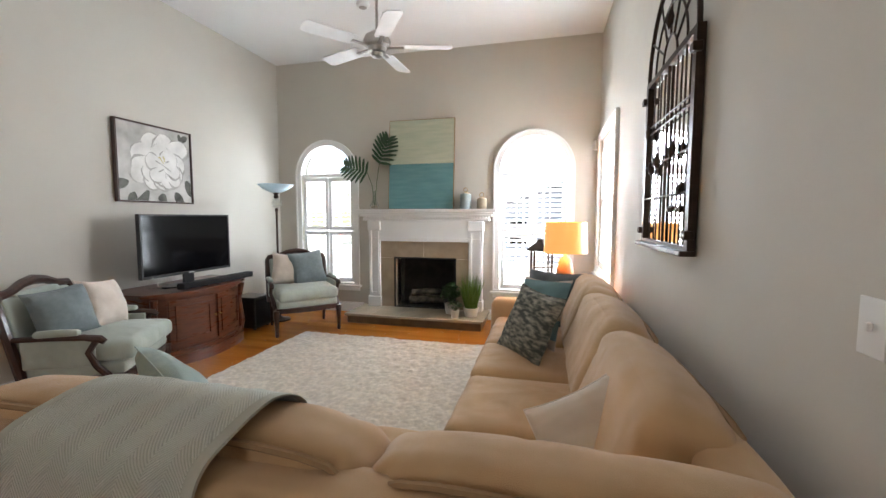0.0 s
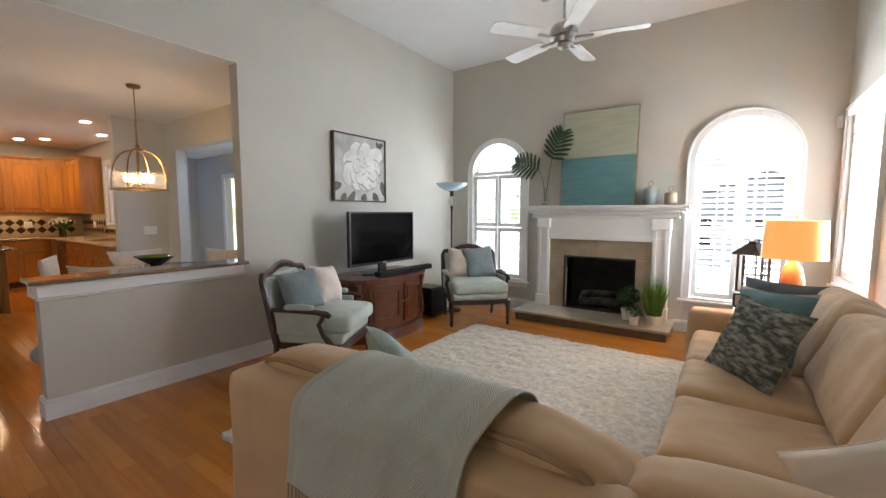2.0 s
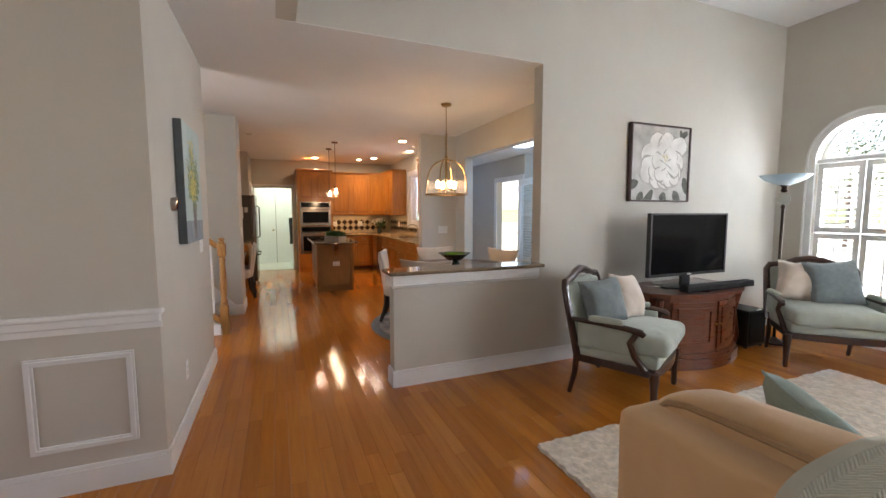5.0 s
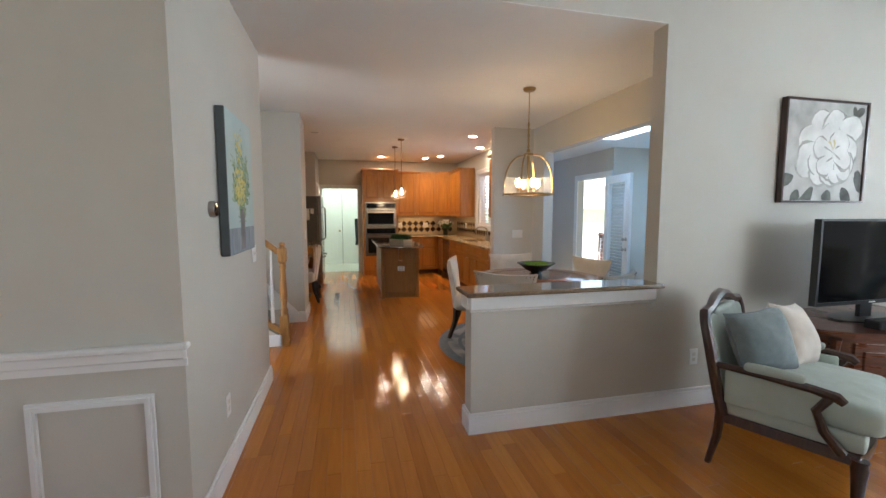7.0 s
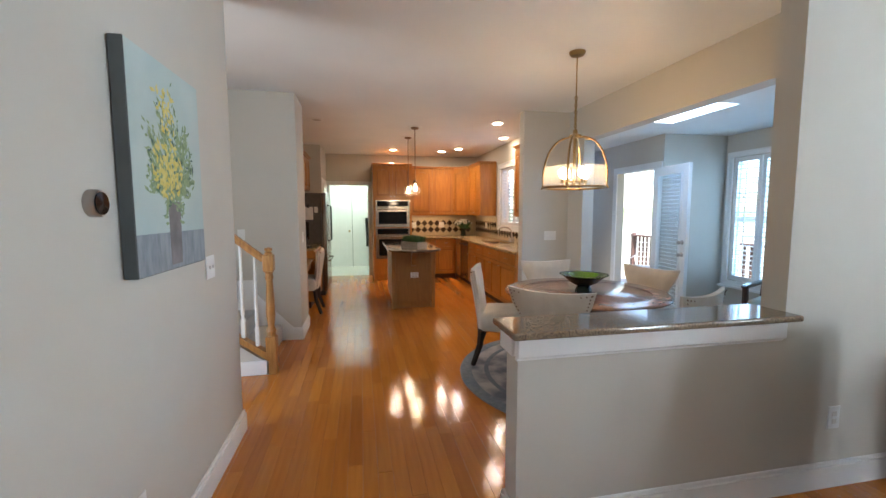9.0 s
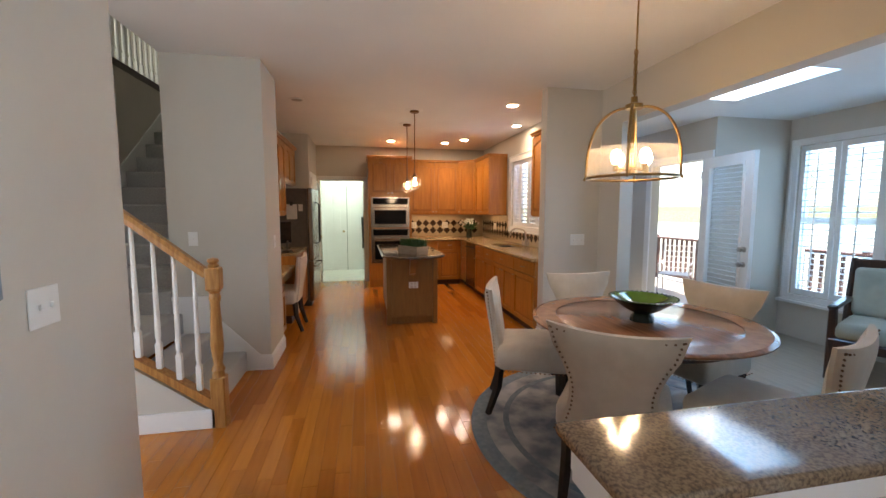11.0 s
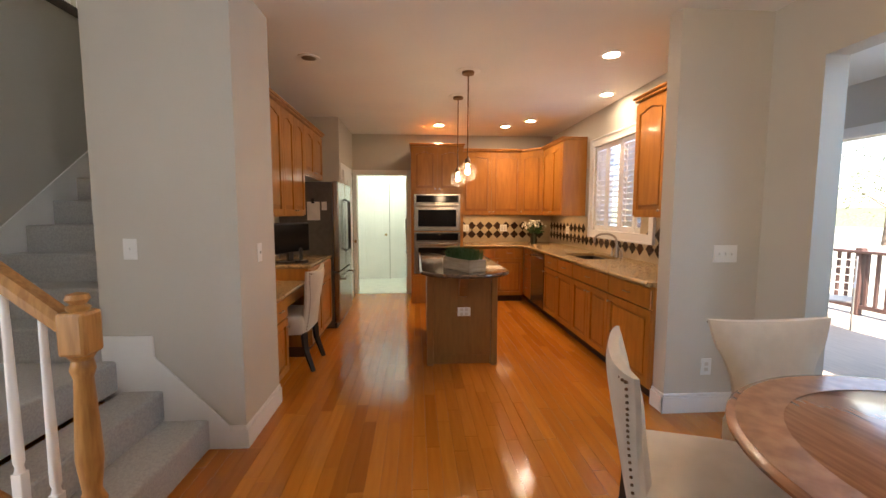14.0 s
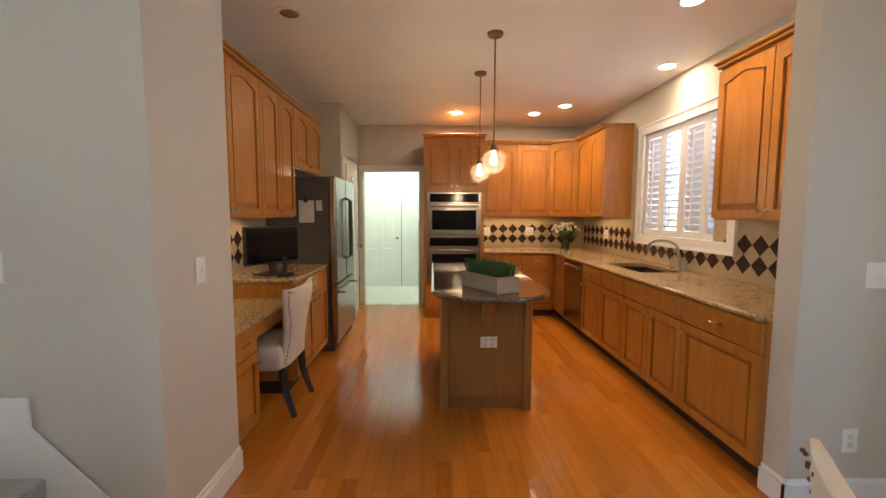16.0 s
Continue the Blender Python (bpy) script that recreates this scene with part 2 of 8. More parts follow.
WALL = material("greige wall paint", (0.56, 0.53, 0.47), 0.75, second=(0.54, 0.51, 0.455), scale=2.0, bump=0.08, bump_scale=180)
CEILING = material("white ceiling paint", (0.80, 0.80, 0.79), 0.85, second=(0.77, 0.77, 0.765), scale=1.5, bump=0.06, bump_scale=150)
TRIM = material("white gloss trim paint", (0.80, 0.80, 0.79), 0.35, second=(0.77, 0.77, 0.76), scale=3, bump=0.03, bump_scale=60)
CARPET = material("grey stair carpet", (0.45, 0.44, 0.42), 0.95, second=(0.35, 0.34, 0.33), scale=90, bump=0.6, bump_scale=250, sheen=0.3)
SUN_FLOOR = material("pale sunroom floor", (0.50, 0.42, 0.33), 0.5, second=(0.42, 0.35, 0.27), scale=4, stretch=(1, 8, 1))
OAK_RAIL = material("honey oak", (0.46, 0.23, 0.07), 0.35, second=(0.30, 0.13, 0.035), scale=9, stretch=(6, 6, 0.6), bump=0.1, bump_scale=60)

# ---- structure ----
X_TV, Y_FIRE, X_RIGHT, Y_SUN = -4.724, 5.60, -0.17, 2.80
LOW, HIGH = 2.74, 3.62
FL_X0, FL_Y0 = -14.6, -3.2

structure("floor", box((FL_X0, FL_Y0, -0.2), (0.0, 5.8, -0.012)), SUN_FLOOR, "oak subfloor under the boards", "floor")
structure("ceiling_living", box((X_TV - 0.13, -0.08, HIGH), (0.0, 5.8, HIGH + 0.15)), CEILING, "high flat white plaster ceiling of the living room", "ceiling")
bm = box((-14.8, -0.7, LOW), (X_TV - 0.13, 2.95, LOW + 0.12))
box((X_TV - 0.13, -3.1, LOW), (0.0, -0.08, LOW + 0.12), bm=bm)
box((-7.903, -1.39, LOW), (X_TV - 0.13, -0.7, LOW + 0.12), bm=bm)
box((-6.0, -3.1, LOW), (X_TV - 0.13, -1.39, LOW + 0.12), bm=bm)
box((-14.8, -1.4, LOW), (-7.903, -0.7, LOW + 0.12), bm=bm)
structure("ceiling_low", bm, CEILING, "flat white plaster ceiling of hall and kitchen", "ceiling")

# wall between living room and dining area, with the half wall below the opening
bm = box((X_TV - 0.13, 2.116, 0), (X_TV, Y_FIRE, HIGH))
box((X_TV - 0.13, 0.05, LOW), (X_TV, 2.116, HIGH), bm=bm)
structure("wall_west", bm, WALL, "greige painted wall with a wide opening", "wall")
structure("half_wall", box((X_TV - 0.13, 0.724, 0), (X_TV, 2.116, 0.90)), WALL, "greige half wall below a granite ledge", "wall")
structure("wall_bulkhead", box((X_TV, -0.08, LOW), (0.0, 0.05, HIGH)), WALL, "greige bulkhead above the hall", "wall")

WIN_L, WIN_R = (-4.34, -3.50), (-1.39, -0.53)
WZ0, SPRING = 0.42, 2.0
bm = plate(rect(X_TV - 0.13, 0, X_RIGHT + 0.13, HIGH), [arch(WIN_L[0], WIN_L[1], WZ0, SPRING), arch(WIN_R[0], WIN_R[1], WZ0, SPRING), rect(-2.83, 0.0 + 0.13, -1.97, 0.82)], on_y(Y_FIRE), 0.16)
structure("wall_north", bm, WALL, "greige fireplace wall with two arched windows", "wall")
bm = plate(rect(-3.1, 0, Y_FIRE + 0.16, HIGH), [rect(4.32, 0.80, 5.42, 2.30)], on_x(X_RIGHT, 1), 0.14)
structure("wall_east", bm, WALL, "greige side wall with a shuttered window", "wall")
structure("wall_south", plate(rect(-4.26, 0, 0.0, LOW), [rect(-2.6, 0.8, -1.6, 2.1)], on_y(-3.1, -1), 0.1), WALL, "greige wall behind the hall", "wall")

# hall walls
bm = box((-5.93, -0.84, 0), (-4.13, -0.71, LOW))
box((-4.26, -3.1, 0), (-4.13, -0.84, LOW), bm=bm)
structure("wall_hall", bm, WALL, "greige hall wall with a corner", "wall")
# unseen end wall; its opening is added to let the fill lamp through
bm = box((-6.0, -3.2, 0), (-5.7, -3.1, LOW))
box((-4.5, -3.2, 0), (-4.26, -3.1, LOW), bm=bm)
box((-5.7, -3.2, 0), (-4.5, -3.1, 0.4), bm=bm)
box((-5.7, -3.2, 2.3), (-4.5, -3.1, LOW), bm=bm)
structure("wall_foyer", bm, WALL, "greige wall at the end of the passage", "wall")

# pier, stair walls
bm = box((-8.492, -1.39, 0), (-7.903, -0.603, LOW))
box((-12.6, -1.39, 0), (-8.492, -1.22, LOW), bm=bm)
structure("wall_pier", bm, WALL, "greige pier between stairs and kitchen", "wall")
bm = box((-12.6, -2.55, 0), (-6.0, -2.40, 3.10))
structure("wall_stair", bm, WALL, "greige stairwell wall", "wall")
structure("ceiling_stair", box((-12.6, -3.9, 5.2), (-4.26, 0.2, 5.3)), CEILING, "white ceiling high over the stairs", "ceiling")
bm = box((-12.7, -3.9, 0), (-12.57, -1.22, 5.2))
box((-12.6, -3.9, 3.0), (-6.0, -3.8, 5.2), bm=bm)
box((-12.6, -1.39, LOW + 0.12), (-4.26, -1.29, 5.2), bm=bm)
box((-6.0, -3.9, LOW + 0.12), (-5.9, -0.6, 5.2), bm=bm)
structure("wall_stair_upper", bm, WALL, "greige upper stairwell walls", "wall")

# kitchen
DOOR_Y, DOOR_Z = (-0.595, 0.248), 2.055
bm = plate(rect(-1.22, 0, Y_SUN + 0.15, LOW), [[(DOOR_Y[0], 0.001), (DOOR_Y[1], 0.001), (DOOR_Y[1], DOOR_Z), (DOOR_Y[0], DOOR_Z)]], on_x(-12.568), 0.13)
structure("wall_kitchen_end", bm, WALL, "greige kitchen end wall with a doorway", "wall")
structure("wall_pantry", box((-12.568, -1.22, 0), (-11.37, -0.66, LOW)), WALL, "greige pantry wall beside the fridge", "wall")
KWIN = (-10.82, -9.48, 1.19, 2.28)
SUN_OPEN = (-7.79, X_TV - 0.13, 2.33)
bm = plate([(-12.568, 0), (SUN_OPEN[0], 0), (SUN_OPEN[0], SUN_OPEN[2]), (SUN_OPEN[1], SUN_OPEN[2]), (SUN_OPEN[1], LOW), (-12.568, LOW)], [rect(KWIN[0], KWIN[2], KWIN[1], KWIN[3])], on_y(Y_SUN), 0.15)
structure("wall_kitchen_side", bm, WALL, "greige kitchen wall with window and wide sunroom opening", "wall")
structure("wall_dining_pier", box((-8.29, 2.161, 0), (-8.153, Y_SUN, LOW)), WALL, "greige wall stub between dining area and kitchen", "wall")

# laundry room beyond the kitchen door
bm = box((-14.3, -1.35, 0), (-14.2, 1.5, LOW))
box((-14.6, -1.35, 0), (-12.7, -1.25, LOW), bm=bm)
box((-14.6, 1.4, 0), (-12.7, 1.5, LOW), bm=bm)
structure("wall_laundry", bm, TRIM, "white walls of the laundry room", "wall")

# sunroom
SUN_H = 2.49
bm = plate([(-10.2, 0), (-8.97, 0), (-8.97, 2.04), (-8.07, 2.04), (-8.07, 0), (-7.98, 0), (-7.98, SUN_H), (-10.2, SUN_H)], [], on_y(4.1), 0.12)
structure("wall_sunroom_door", bm, WALL, "pale wall with the doorway to the deck", "wall")
structure("wall_sunroom_side", box((-8.10, 4.22, 0), (-7.98, 5.22, SUN_H)), WALL, "pale short sunroom wall", "wall")
bm = plate(rect(-8.1, 0, X_TV - 0.13, SUN_H), [rect(-7.86, 0.50, -7.06, 2.18), rect(-6.88, 0.50, -6.08, 2.18), rect(-5.7, 0.5, -4.95, 2.18)], on_y(5.1), 0.12)
structure("wall_sunroom_window", bm, WALL, "pale sunroom wall with shuttered windows", "wall")
structure("wall_sunroom_left", box((-10.2, 2.95, 0), (-10.1, 4.1, SUN_H)), WALL, "pale sunroom wall", "wall")
bm = plate(rect(-10.3, 2.95, X_TV - 0.13, 5.3), [rect(-7.42, 3.16, -6.54, 3.73)], lambda u, v, d: (u, v, SUN_H + d), 0.35)
structure("ceiling_sunroom", bm, CEILING, "pale sunroom ceiling with a skylight", "ceiling")
structure("wall_sunroom_above", box((-10.3, 2.80, LOW), (X_TV - 0.13, 2.95, SUN_H + 0.35)), WALL, "wall above the sunroom opening", "wall")

structure("ceiling_opening", box((X_TV - 0.13, -0.08, LOW - 0.004), (X_TV, 2.115, LOW)), CEILING, "white underside of the opening", "ceiling")

# ---- more materials ----
def striped(name, a, b, scale, axis="X", rough=0.8, distort=0.0, noise_mix=0.0, contrast=(0.4, 0.6)):
    """Bands along one axis, with an uneven edge."""
    m = material(name, a, rough, second=b, bump=0.25, bump_scale=220)
    N, L = m.node_tree.nodes, m.node_tree.links
    w = N.new("ShaderNodeTexWave")
    w.bands_direction = axis
    w.inputs["Scale"].default_value, w.inputs["Distortion"].default_value, w.inputs["Detail"].default_value = scale, distort, 2
    tc = [n for n in N if n.bl_idname == "ShaderNodeTexCoord"][0]
    L.new(tc.outputs["Object"], w.inputs["Vector"])
    ramp = [n for n in N if n.bl_idname == "ShaderNodeMapRange"][0]
    L.new(w.outputs["Fac"], ramp.inputs[0])
    ramp.inputs[1].default_value, ramp.inputs[2].default_value = contrast
    return m


def herringbone(name, a, b):
    """Zigzag weave by the sheet's own coordinates."""
    m = bpy.data.materials.new(name)
    m.use_nodes = True
    N, L = m.node_tree.nodes, m.node_tree.links
    p = N["Principled BSDF"]
    p.inputs["Roughness"].default_value, p.inputs["Sheen Weight"].default_value = 0.95, 0.3
    uv, sep = N.new("ShaderNodeUVMap"), N.new("ShaderNodeSeparateXYZ")
    L.new(uv.outputs[0], sep.inputs[0])

    def op(kind, x, y=None):
        n = N.new("ShaderNodeMath")
        n.operation = kind
        for i, v in enumerate((x, y)):
            if v is None:
                continue
            if isinstance(v, (int, float)):
                n.inputs[i].default_value = v
            else:
                L.new(v, n.inputs[i])
        return n.outputs[0]

    zig = op("PINGPONG", sep.outputs[0], 0.062)
    ph = op("ADD", op("MULTIPLY", zig, 1.5), sep.outputs[1])
    wave = op("SINE", op("MULTIPLY", ph, 2 * math.pi / 0.0155))
    fac = op("ADD", op("MULTIPLY", wave, 0.5), 0.5)
    mix = N.new("ShaderNodeMix")
    mix.data_type = "RGBA"
    mix.inputs["A"].default_value, mix.inputs["B"].default_value = (*a, 1), (*b, 1)
    L.new(fac, mix.inputs["Factor"])
    L.new(mix.outputs["Result"], p.inputs["Base Color"])
    bp = N.new("ShaderNodeBump")
    bp.inputs["Strength"].default_value, bp.inputs["Distance"].default_value = 0.6, 0.006
    L.new(fac, bp.inputs["Height"])
    L.new(bp.outputs[0], p.inputs["Normal"])
    return m


def creased(m, scale, strength):
    """Adds broad, soft folds of the cloth to a material's relief."""
    N, L = m.node_tree.nodes, m.node_tree.links
    tc = [n for n in N if n.bl_idname == "ShaderNodeTexCoord"][0]
    old = [n for n in N if n.bl_idname == "ShaderNodeBump"]
    fold, bp = N.new("ShaderNodeTexNoise"), N.new("ShaderNodeBump")
    fold.inputs["Scale"].default_value, fold.inputs["Detail"].default_value, fold.inputs["Distortion"].default_value = scale, 1.2, 0.15
    bp.inputs["Strength"].default_value, bp.inputs["Distance"].default_value = strength, 0.04
    L.new(tc.outputs["Object"], fold.inputs["Vector"])
    L.new(fold.outputs["Fac"], bp.inputs["Height"])
    L.new(bp.outputs[0], old[0].inputs["Normal"] if old else N["Principled BSDF"].inputs["Normal"])


SOFA = material("tan sofa cloth", (0.62, 0.395, 0.205), 0.92, second=(0.56, 0.345, 0.175), scale=5, bump=0.35, bump_scale=420, sheen=0.3)
creased(SOFA, 6.0, 0.5)
PIPING = material("tan piping", (0.38, 0.235, 0.12), 0.9, bump=0.2, bump_scale=400)
MINT = material("pale sage chair cloth", (0.44, 0.49, 0.43), 0.9, second=(0.40, 0.45, 0.395), scale=8, bump=0.3, bump_scale=400, sheen=0.3)
TEAL = material("grey-teal cushion cloth", (0.215, 0.255, 0.265), 0.9, second=(0.185, 0.222, 0.232), scale=30, bump=0.35, bump_scale=350, sheen=0.2)
SEAFOAM = material("seafoam cushion cloth", (0.33, 0.41, 0.37), 0.9, second=(0.29, 0.37, 0.33), scale=30, bump=0.3, bump_scale=350, sheen=0.2)
CREAM = material("cream cushion cloth", (0.72, 0.63, 0.55), 0.92, second=(0.64, 0.55, 0.475), scale=10, bump=0.3, bump_scale=350, sheen=0.3)
DARK_TEAL = material("dark slate velvet", (0.055, 0.070, 0.075), 0.7, second=(0.08, 0.10, 0.105), scale=12, sheen=0.5)
BLOCKS = striped("colour-block cloth in sand and teal", (0.52, 0.44, 0.36), (0.14, 0.24, 0.25), 1.15, "Z", 0.9, 0.0, 0.0, (0.45, 0.5))
MOTTLED = material("mottled teal, charcoal and cream print", (0.065, 0.075, 0.065), 0.85, second=(0.42, 0.40, 0.33), scale=17, detail=6, stretch=(1.0, 1.0, 2.6), bump=0.2, bump_scale=300, contrast=(0.42, 0.72))
STRIPES = striped("cream cloth with soft stripes", (0.70, 0.61, 0.52), (0.66, 0.57, 0.485), 1.7, "X", 0.9, 1.5, 0.0, (0.55, 0.8))
for cloth in (STRIPES, CREAM, TEAL, SEAFOAM, MOTTLED, BLOCKS, DARK_TEAL, MINT):
    creased(cloth, 8.0, 0.4)
THROW = herringbone("sage herringbone throw", (0.62, 0.63, 0.55), (0.49, 0.50, 0.43))
THROW_EDGE = material("sage woven border", (0.53, 0.53, 0.45), 0.95, bump=0.4, bump_scale=300)
FRINGE = material("cream fringe yarn", (0.60, 0.50, 0.38), 0.95)
DARK_WOOD = material("dark walnut", (0.055, 0.020, 0.012), 0.30, second=(0.030, 0.011, 0.007), scale=7, stretch=(8, 8, 1), bump=0.08, bump_scale=70, coat=0.3)
CHERRY = material("red-brown cherry wood", (0.16, 0.045, 0.018), 0.28, second=(0.09, 0.022, 0.009), scale=6, stretch=(1, 1, 7), bump=0.06, bump_scale=50, coat=0.4)
BLACK_PLASTIC = material("black plastic", (0.012, 0.012, 0.013), 0.35, second=(0.010, 0.010, 0.011), scale=4)
SCREEN = material("black screen glass", (0.006, 0.006, 0.007), 0.10, second=(0.007, 0.007, 0.008), scale=1)
SCREEN.node_tree.nodes["Principled BSDF"].inputs["Specular IOR Level"].default_value = 0.22
BLACK_CLOTH = material("black speaker cloth", (0.015, 0.015, 0.016), 0.9, bump=0.4, bump_scale=500)
IRON = material("dark bronze iron", (0.030, 0.018, 0.012), 0.45, 0.6, second=(0.05, 0.028, 0.018), scale=20, bump=0.3, bump_scale=90)
MIRROR = material("mirror silver", (0.86, 0.87, 0.87), 0.015, 1.0, second=(0.85, 0.86, 0.86), scale=1)
STONE = material("tan limestone tile", (0.40, 0.32, 0.23), 0.30, second=(0.33, 0.26, 0.185), scale=7, detail=8, bump=0.05, bump_scale=50)
HEARTH = material("polished beige stone", (0.48, 0.43, 0.34), 0.12, second=(0.40, 0.355, 0.28), scale=6, detail=8, coat=0.3)
HEARTH_SIDE = material("brown stone edge", (0.20, 0.135, 0.075), 0.4, second=(0.15, 0.10, 0.055), scale=9, detail=7)
SOOT_AND_GAP = material("sooty firebrick, also gap shade black", (0.012, 0.011, 0.010), 0.95, second=(0.03, 0.027, 0.024), scale=6, detail=6, bump=0.5, bump_scale=40)
LOG = material("charred log", (0.10, 0.085, 0.07), 0.95, second=(0.02, 0.018, 0.016), scale=14, bump=0.8, bump_scale=50)
LEAF = material("deep green leaf", (0.020, 0.075, 0.022), 0.40, second=(0.012, 0.045, 0.014), scale=20)
BUSH = material("fresh green leaf", (0.05, 0.13, 0.035), 0.5, second=(0.03, 0.085, 0.022), scale=30, vary=0.1)
SAGE_LEAF = material("grey-green leaf", (0.13, 0.20, 0.11), 0.6, second=(0.09, 0.15, 0.08), scale=30)
GRASS = material("yellow-green grass blade", (0.16, 0.27, 0.04), 0.55, second=(0.08, 0.17, 0.025), scale=18)
POT = material("white glazed pot", (0.66, 0.63, 0.57), 0.45, second=(0.58, 0.54, 0.48), scale=9, bump=0.1, bump_scale=60)
SOIL = material("potting soil", (0.03, 0.02, 0.013), 1.0, bump=0.8, bump_scale=80)
GLASS = glassy("window glass", (0.97, 0.98, 0.98))
CLEAR = glassy("clear thin glass", (0.93, 0.95, 0.94), 0.02, 1.5)
WATER = glassy("water", (0.80, 0.85, 0.82), 0.02, 1.33)
ART_TOP = material("weathered cream paint", (0.50, 0.52, 0.40), 0.75, second=(0.42, 0.46, 0.35), scale=2.5, detail=8, stretch=(1.2, 1, 9), bump=0.3, bump_scale=60)
ART_LOW = material("weathered turquoise paint", (0.13, 0.28, 0.29), 0.75, second=(0.095, 0.235, 0.255), scale=2.5, detail=8, stretch=(1.2, 1, 9), bump=0.3, bump_scale=60)
RAW_EDGE = material("raw pale wood", (0.36, 0.24, 0.13), 0.7, second=(0.28, 0.18, 0.09), scale=12, stretch=(1, 1, 6))
BLUE_JAR = material("pale blue-grey ceramic", (0.30, 0.36, 0.37), 0.5, second=(0.24, 0.30, 0.31), scale=14, bump=0.2, bump_scale=50)
SAND_JAR = material("sandy stoneware", (0.36, 0.29, 0.20), 0.6, second=(0.30, 0.235, 0.16), scale=14, bump=0.2, bump_scale=50)
BRASS = material("antique brass", (0.42, 0.28, 0.12), 0.28, 1.0, second=(0.34, 0.22, 0.09), scale=9)
NICKEL = material("brushed nickel", (0.46, 0.43, 0.40), 0.30, 1.0, second=(0.40, 0.37, 0.34), scale=9)
FAN_WHITE = material("white fan blade", (0.78, 0.78, 0.77), 0.45, scale=4)
RUG = material("cream shag wool", (0.76, 0.67, 0.55), 1.0, second=(0.55, 0.475, 0.385), scale=26, detail=5, bump=1.0, bump_scale=60, sheen=0.4, contrast=(0.3, 0.6))
PLATE = material("white switch plate", (0.78, 0.78, 0.76), 0.4, second=(0.76, 0.76, 0.74), scale=3)
SHADE = glowing("lit linen lamp shade", (0.95, 0.44, 0.13), 0.12)
TERRA = material("terracotta lamp base", (0.42, 0.22, 0.11), 0.5, second=(0.34, 0.17, 0.08), scale=9, bump=0.1, bump_scale=60)
BLUE_GLASS = material("frosted pale blue glass", (0.42, 0.60, 0.72), 0.25, second=(0.50, 0.66, 0.76), scale=5)

# ---- trim ----
def skirting(name, a, b, out, h=0.14, t=0.018):
    """A baseboard from a to b on plan; out is the side it stands proud to."""
    (x0, y0), (x1, y1), (ox, oy) = a, b, out
    bm = box((min(x0, x1, x0 + ox * t, x1 + ox * t), min(y0, y1, y0 + oy * t, y1 + oy * t), 0.0), (max(x0, x1, x0 + ox * t, x1 + ox * t), max(y0, y1, y0 + oy * t, y1 + oy * t), h - 0.025))
    t2 = t * 0.6
    box((min(x0, x1, x0 + ox * t2, x1 + ox * t2), min(y0, y1, y0 + oy * t2, y1 + oy * t2), h - 0.025), (max(x0, x1, x0 + ox * t2, x1 + ox * t2), max(y0, y1, y0 + oy * t2, y1 + oy * t2), h), 0.004, bm=bm)
    return structure(name, bm, TRIM, "white painted baseboard", "baseboard")


for a, b, out in (
    ((X_TV, 0.706), (X_TV, Y_FIRE), (1, 0)),
    ((X_TV - 0.13, 0.724), (X_TV, 0.724), (0, -1)),
    ((X_TV - 0.13, 0.706), (X_TV - 0.13, 2.116), (-1, 0)),
    ((X_TV + 0.018, Y_FIRE), (-3.36, Y_FIRE), (0, -1)),
    ((-1.53, Y_FIRE), (X_RIGHT - 0.018, Y_FIRE), (0, -1)),
    ((X_RIGHT, -3.1), (X_RIGHT, Y_FIRE), (-1, 0)),
    ((-5.948, -0.71), (-4.112, -0.71), (0, 1)),
    ((-4.13, -3.1), (-4.13, -0.692), (1, 0)),
    ((-5.93, -0.84), (-5.93, -0.71), (-1, 0)),
    ((-8.492, -0.603), (-7.885, -0.603), (0, 1)),
    ((-7.903, -0.603), (-7.903, -0.72), (1, 0)),
    ((-8.153, 2.143), (-8.153, Y_SUN), (1, 0)),
    ((-8.29, 2.161), (-8.135, 2.161), (0, -1)),
    ((-8.135, Y_SUN), (-7.79, Y_SUN), (0, -1)),
    ((-11.37, -0.66), (-11.45, -0.66), (0, 1)),
):
    skirting("baseboard", a, b, out)

# chair rail and panel moulding on the hall corner wall
bm = box((-4.13, -3.1, 0.85), (-4.105, -0.70, 0.905), 0.008)
box((-4.13, -3.1, 0.895), (-4.085, -0.685, 0.92), 0.006, bm=bm)
box((-4.13, -3.1, 0.82), (-4.118, -0.70, 0.85), bm=bm)
structure("trim_chair_rail", bm, TRIM, "white chair rail moulding", "trim")
for y1 in (-0.83, -1.42, -2.01):
    y0 = y1 - 0.44
    bm = plate(rect(y0, 0.23, y1, 0.71), [rect(y0 + 0.035, 0.265, y1 - 0.035, 0.675)], on_x(-4.13, 1), 0.012)
    plate(rect(y0 + 0.01, 0.24, y1 - 0.01, 0.70), [rect(y0 + 0.025, 0.255, y1 - 0.025, 0.685)], on_x(-4.118, 1), 0.01, bm=bm)
    structure("trim_panel", bm, TRIM, "white rectangular wall panel moulding", "trim")


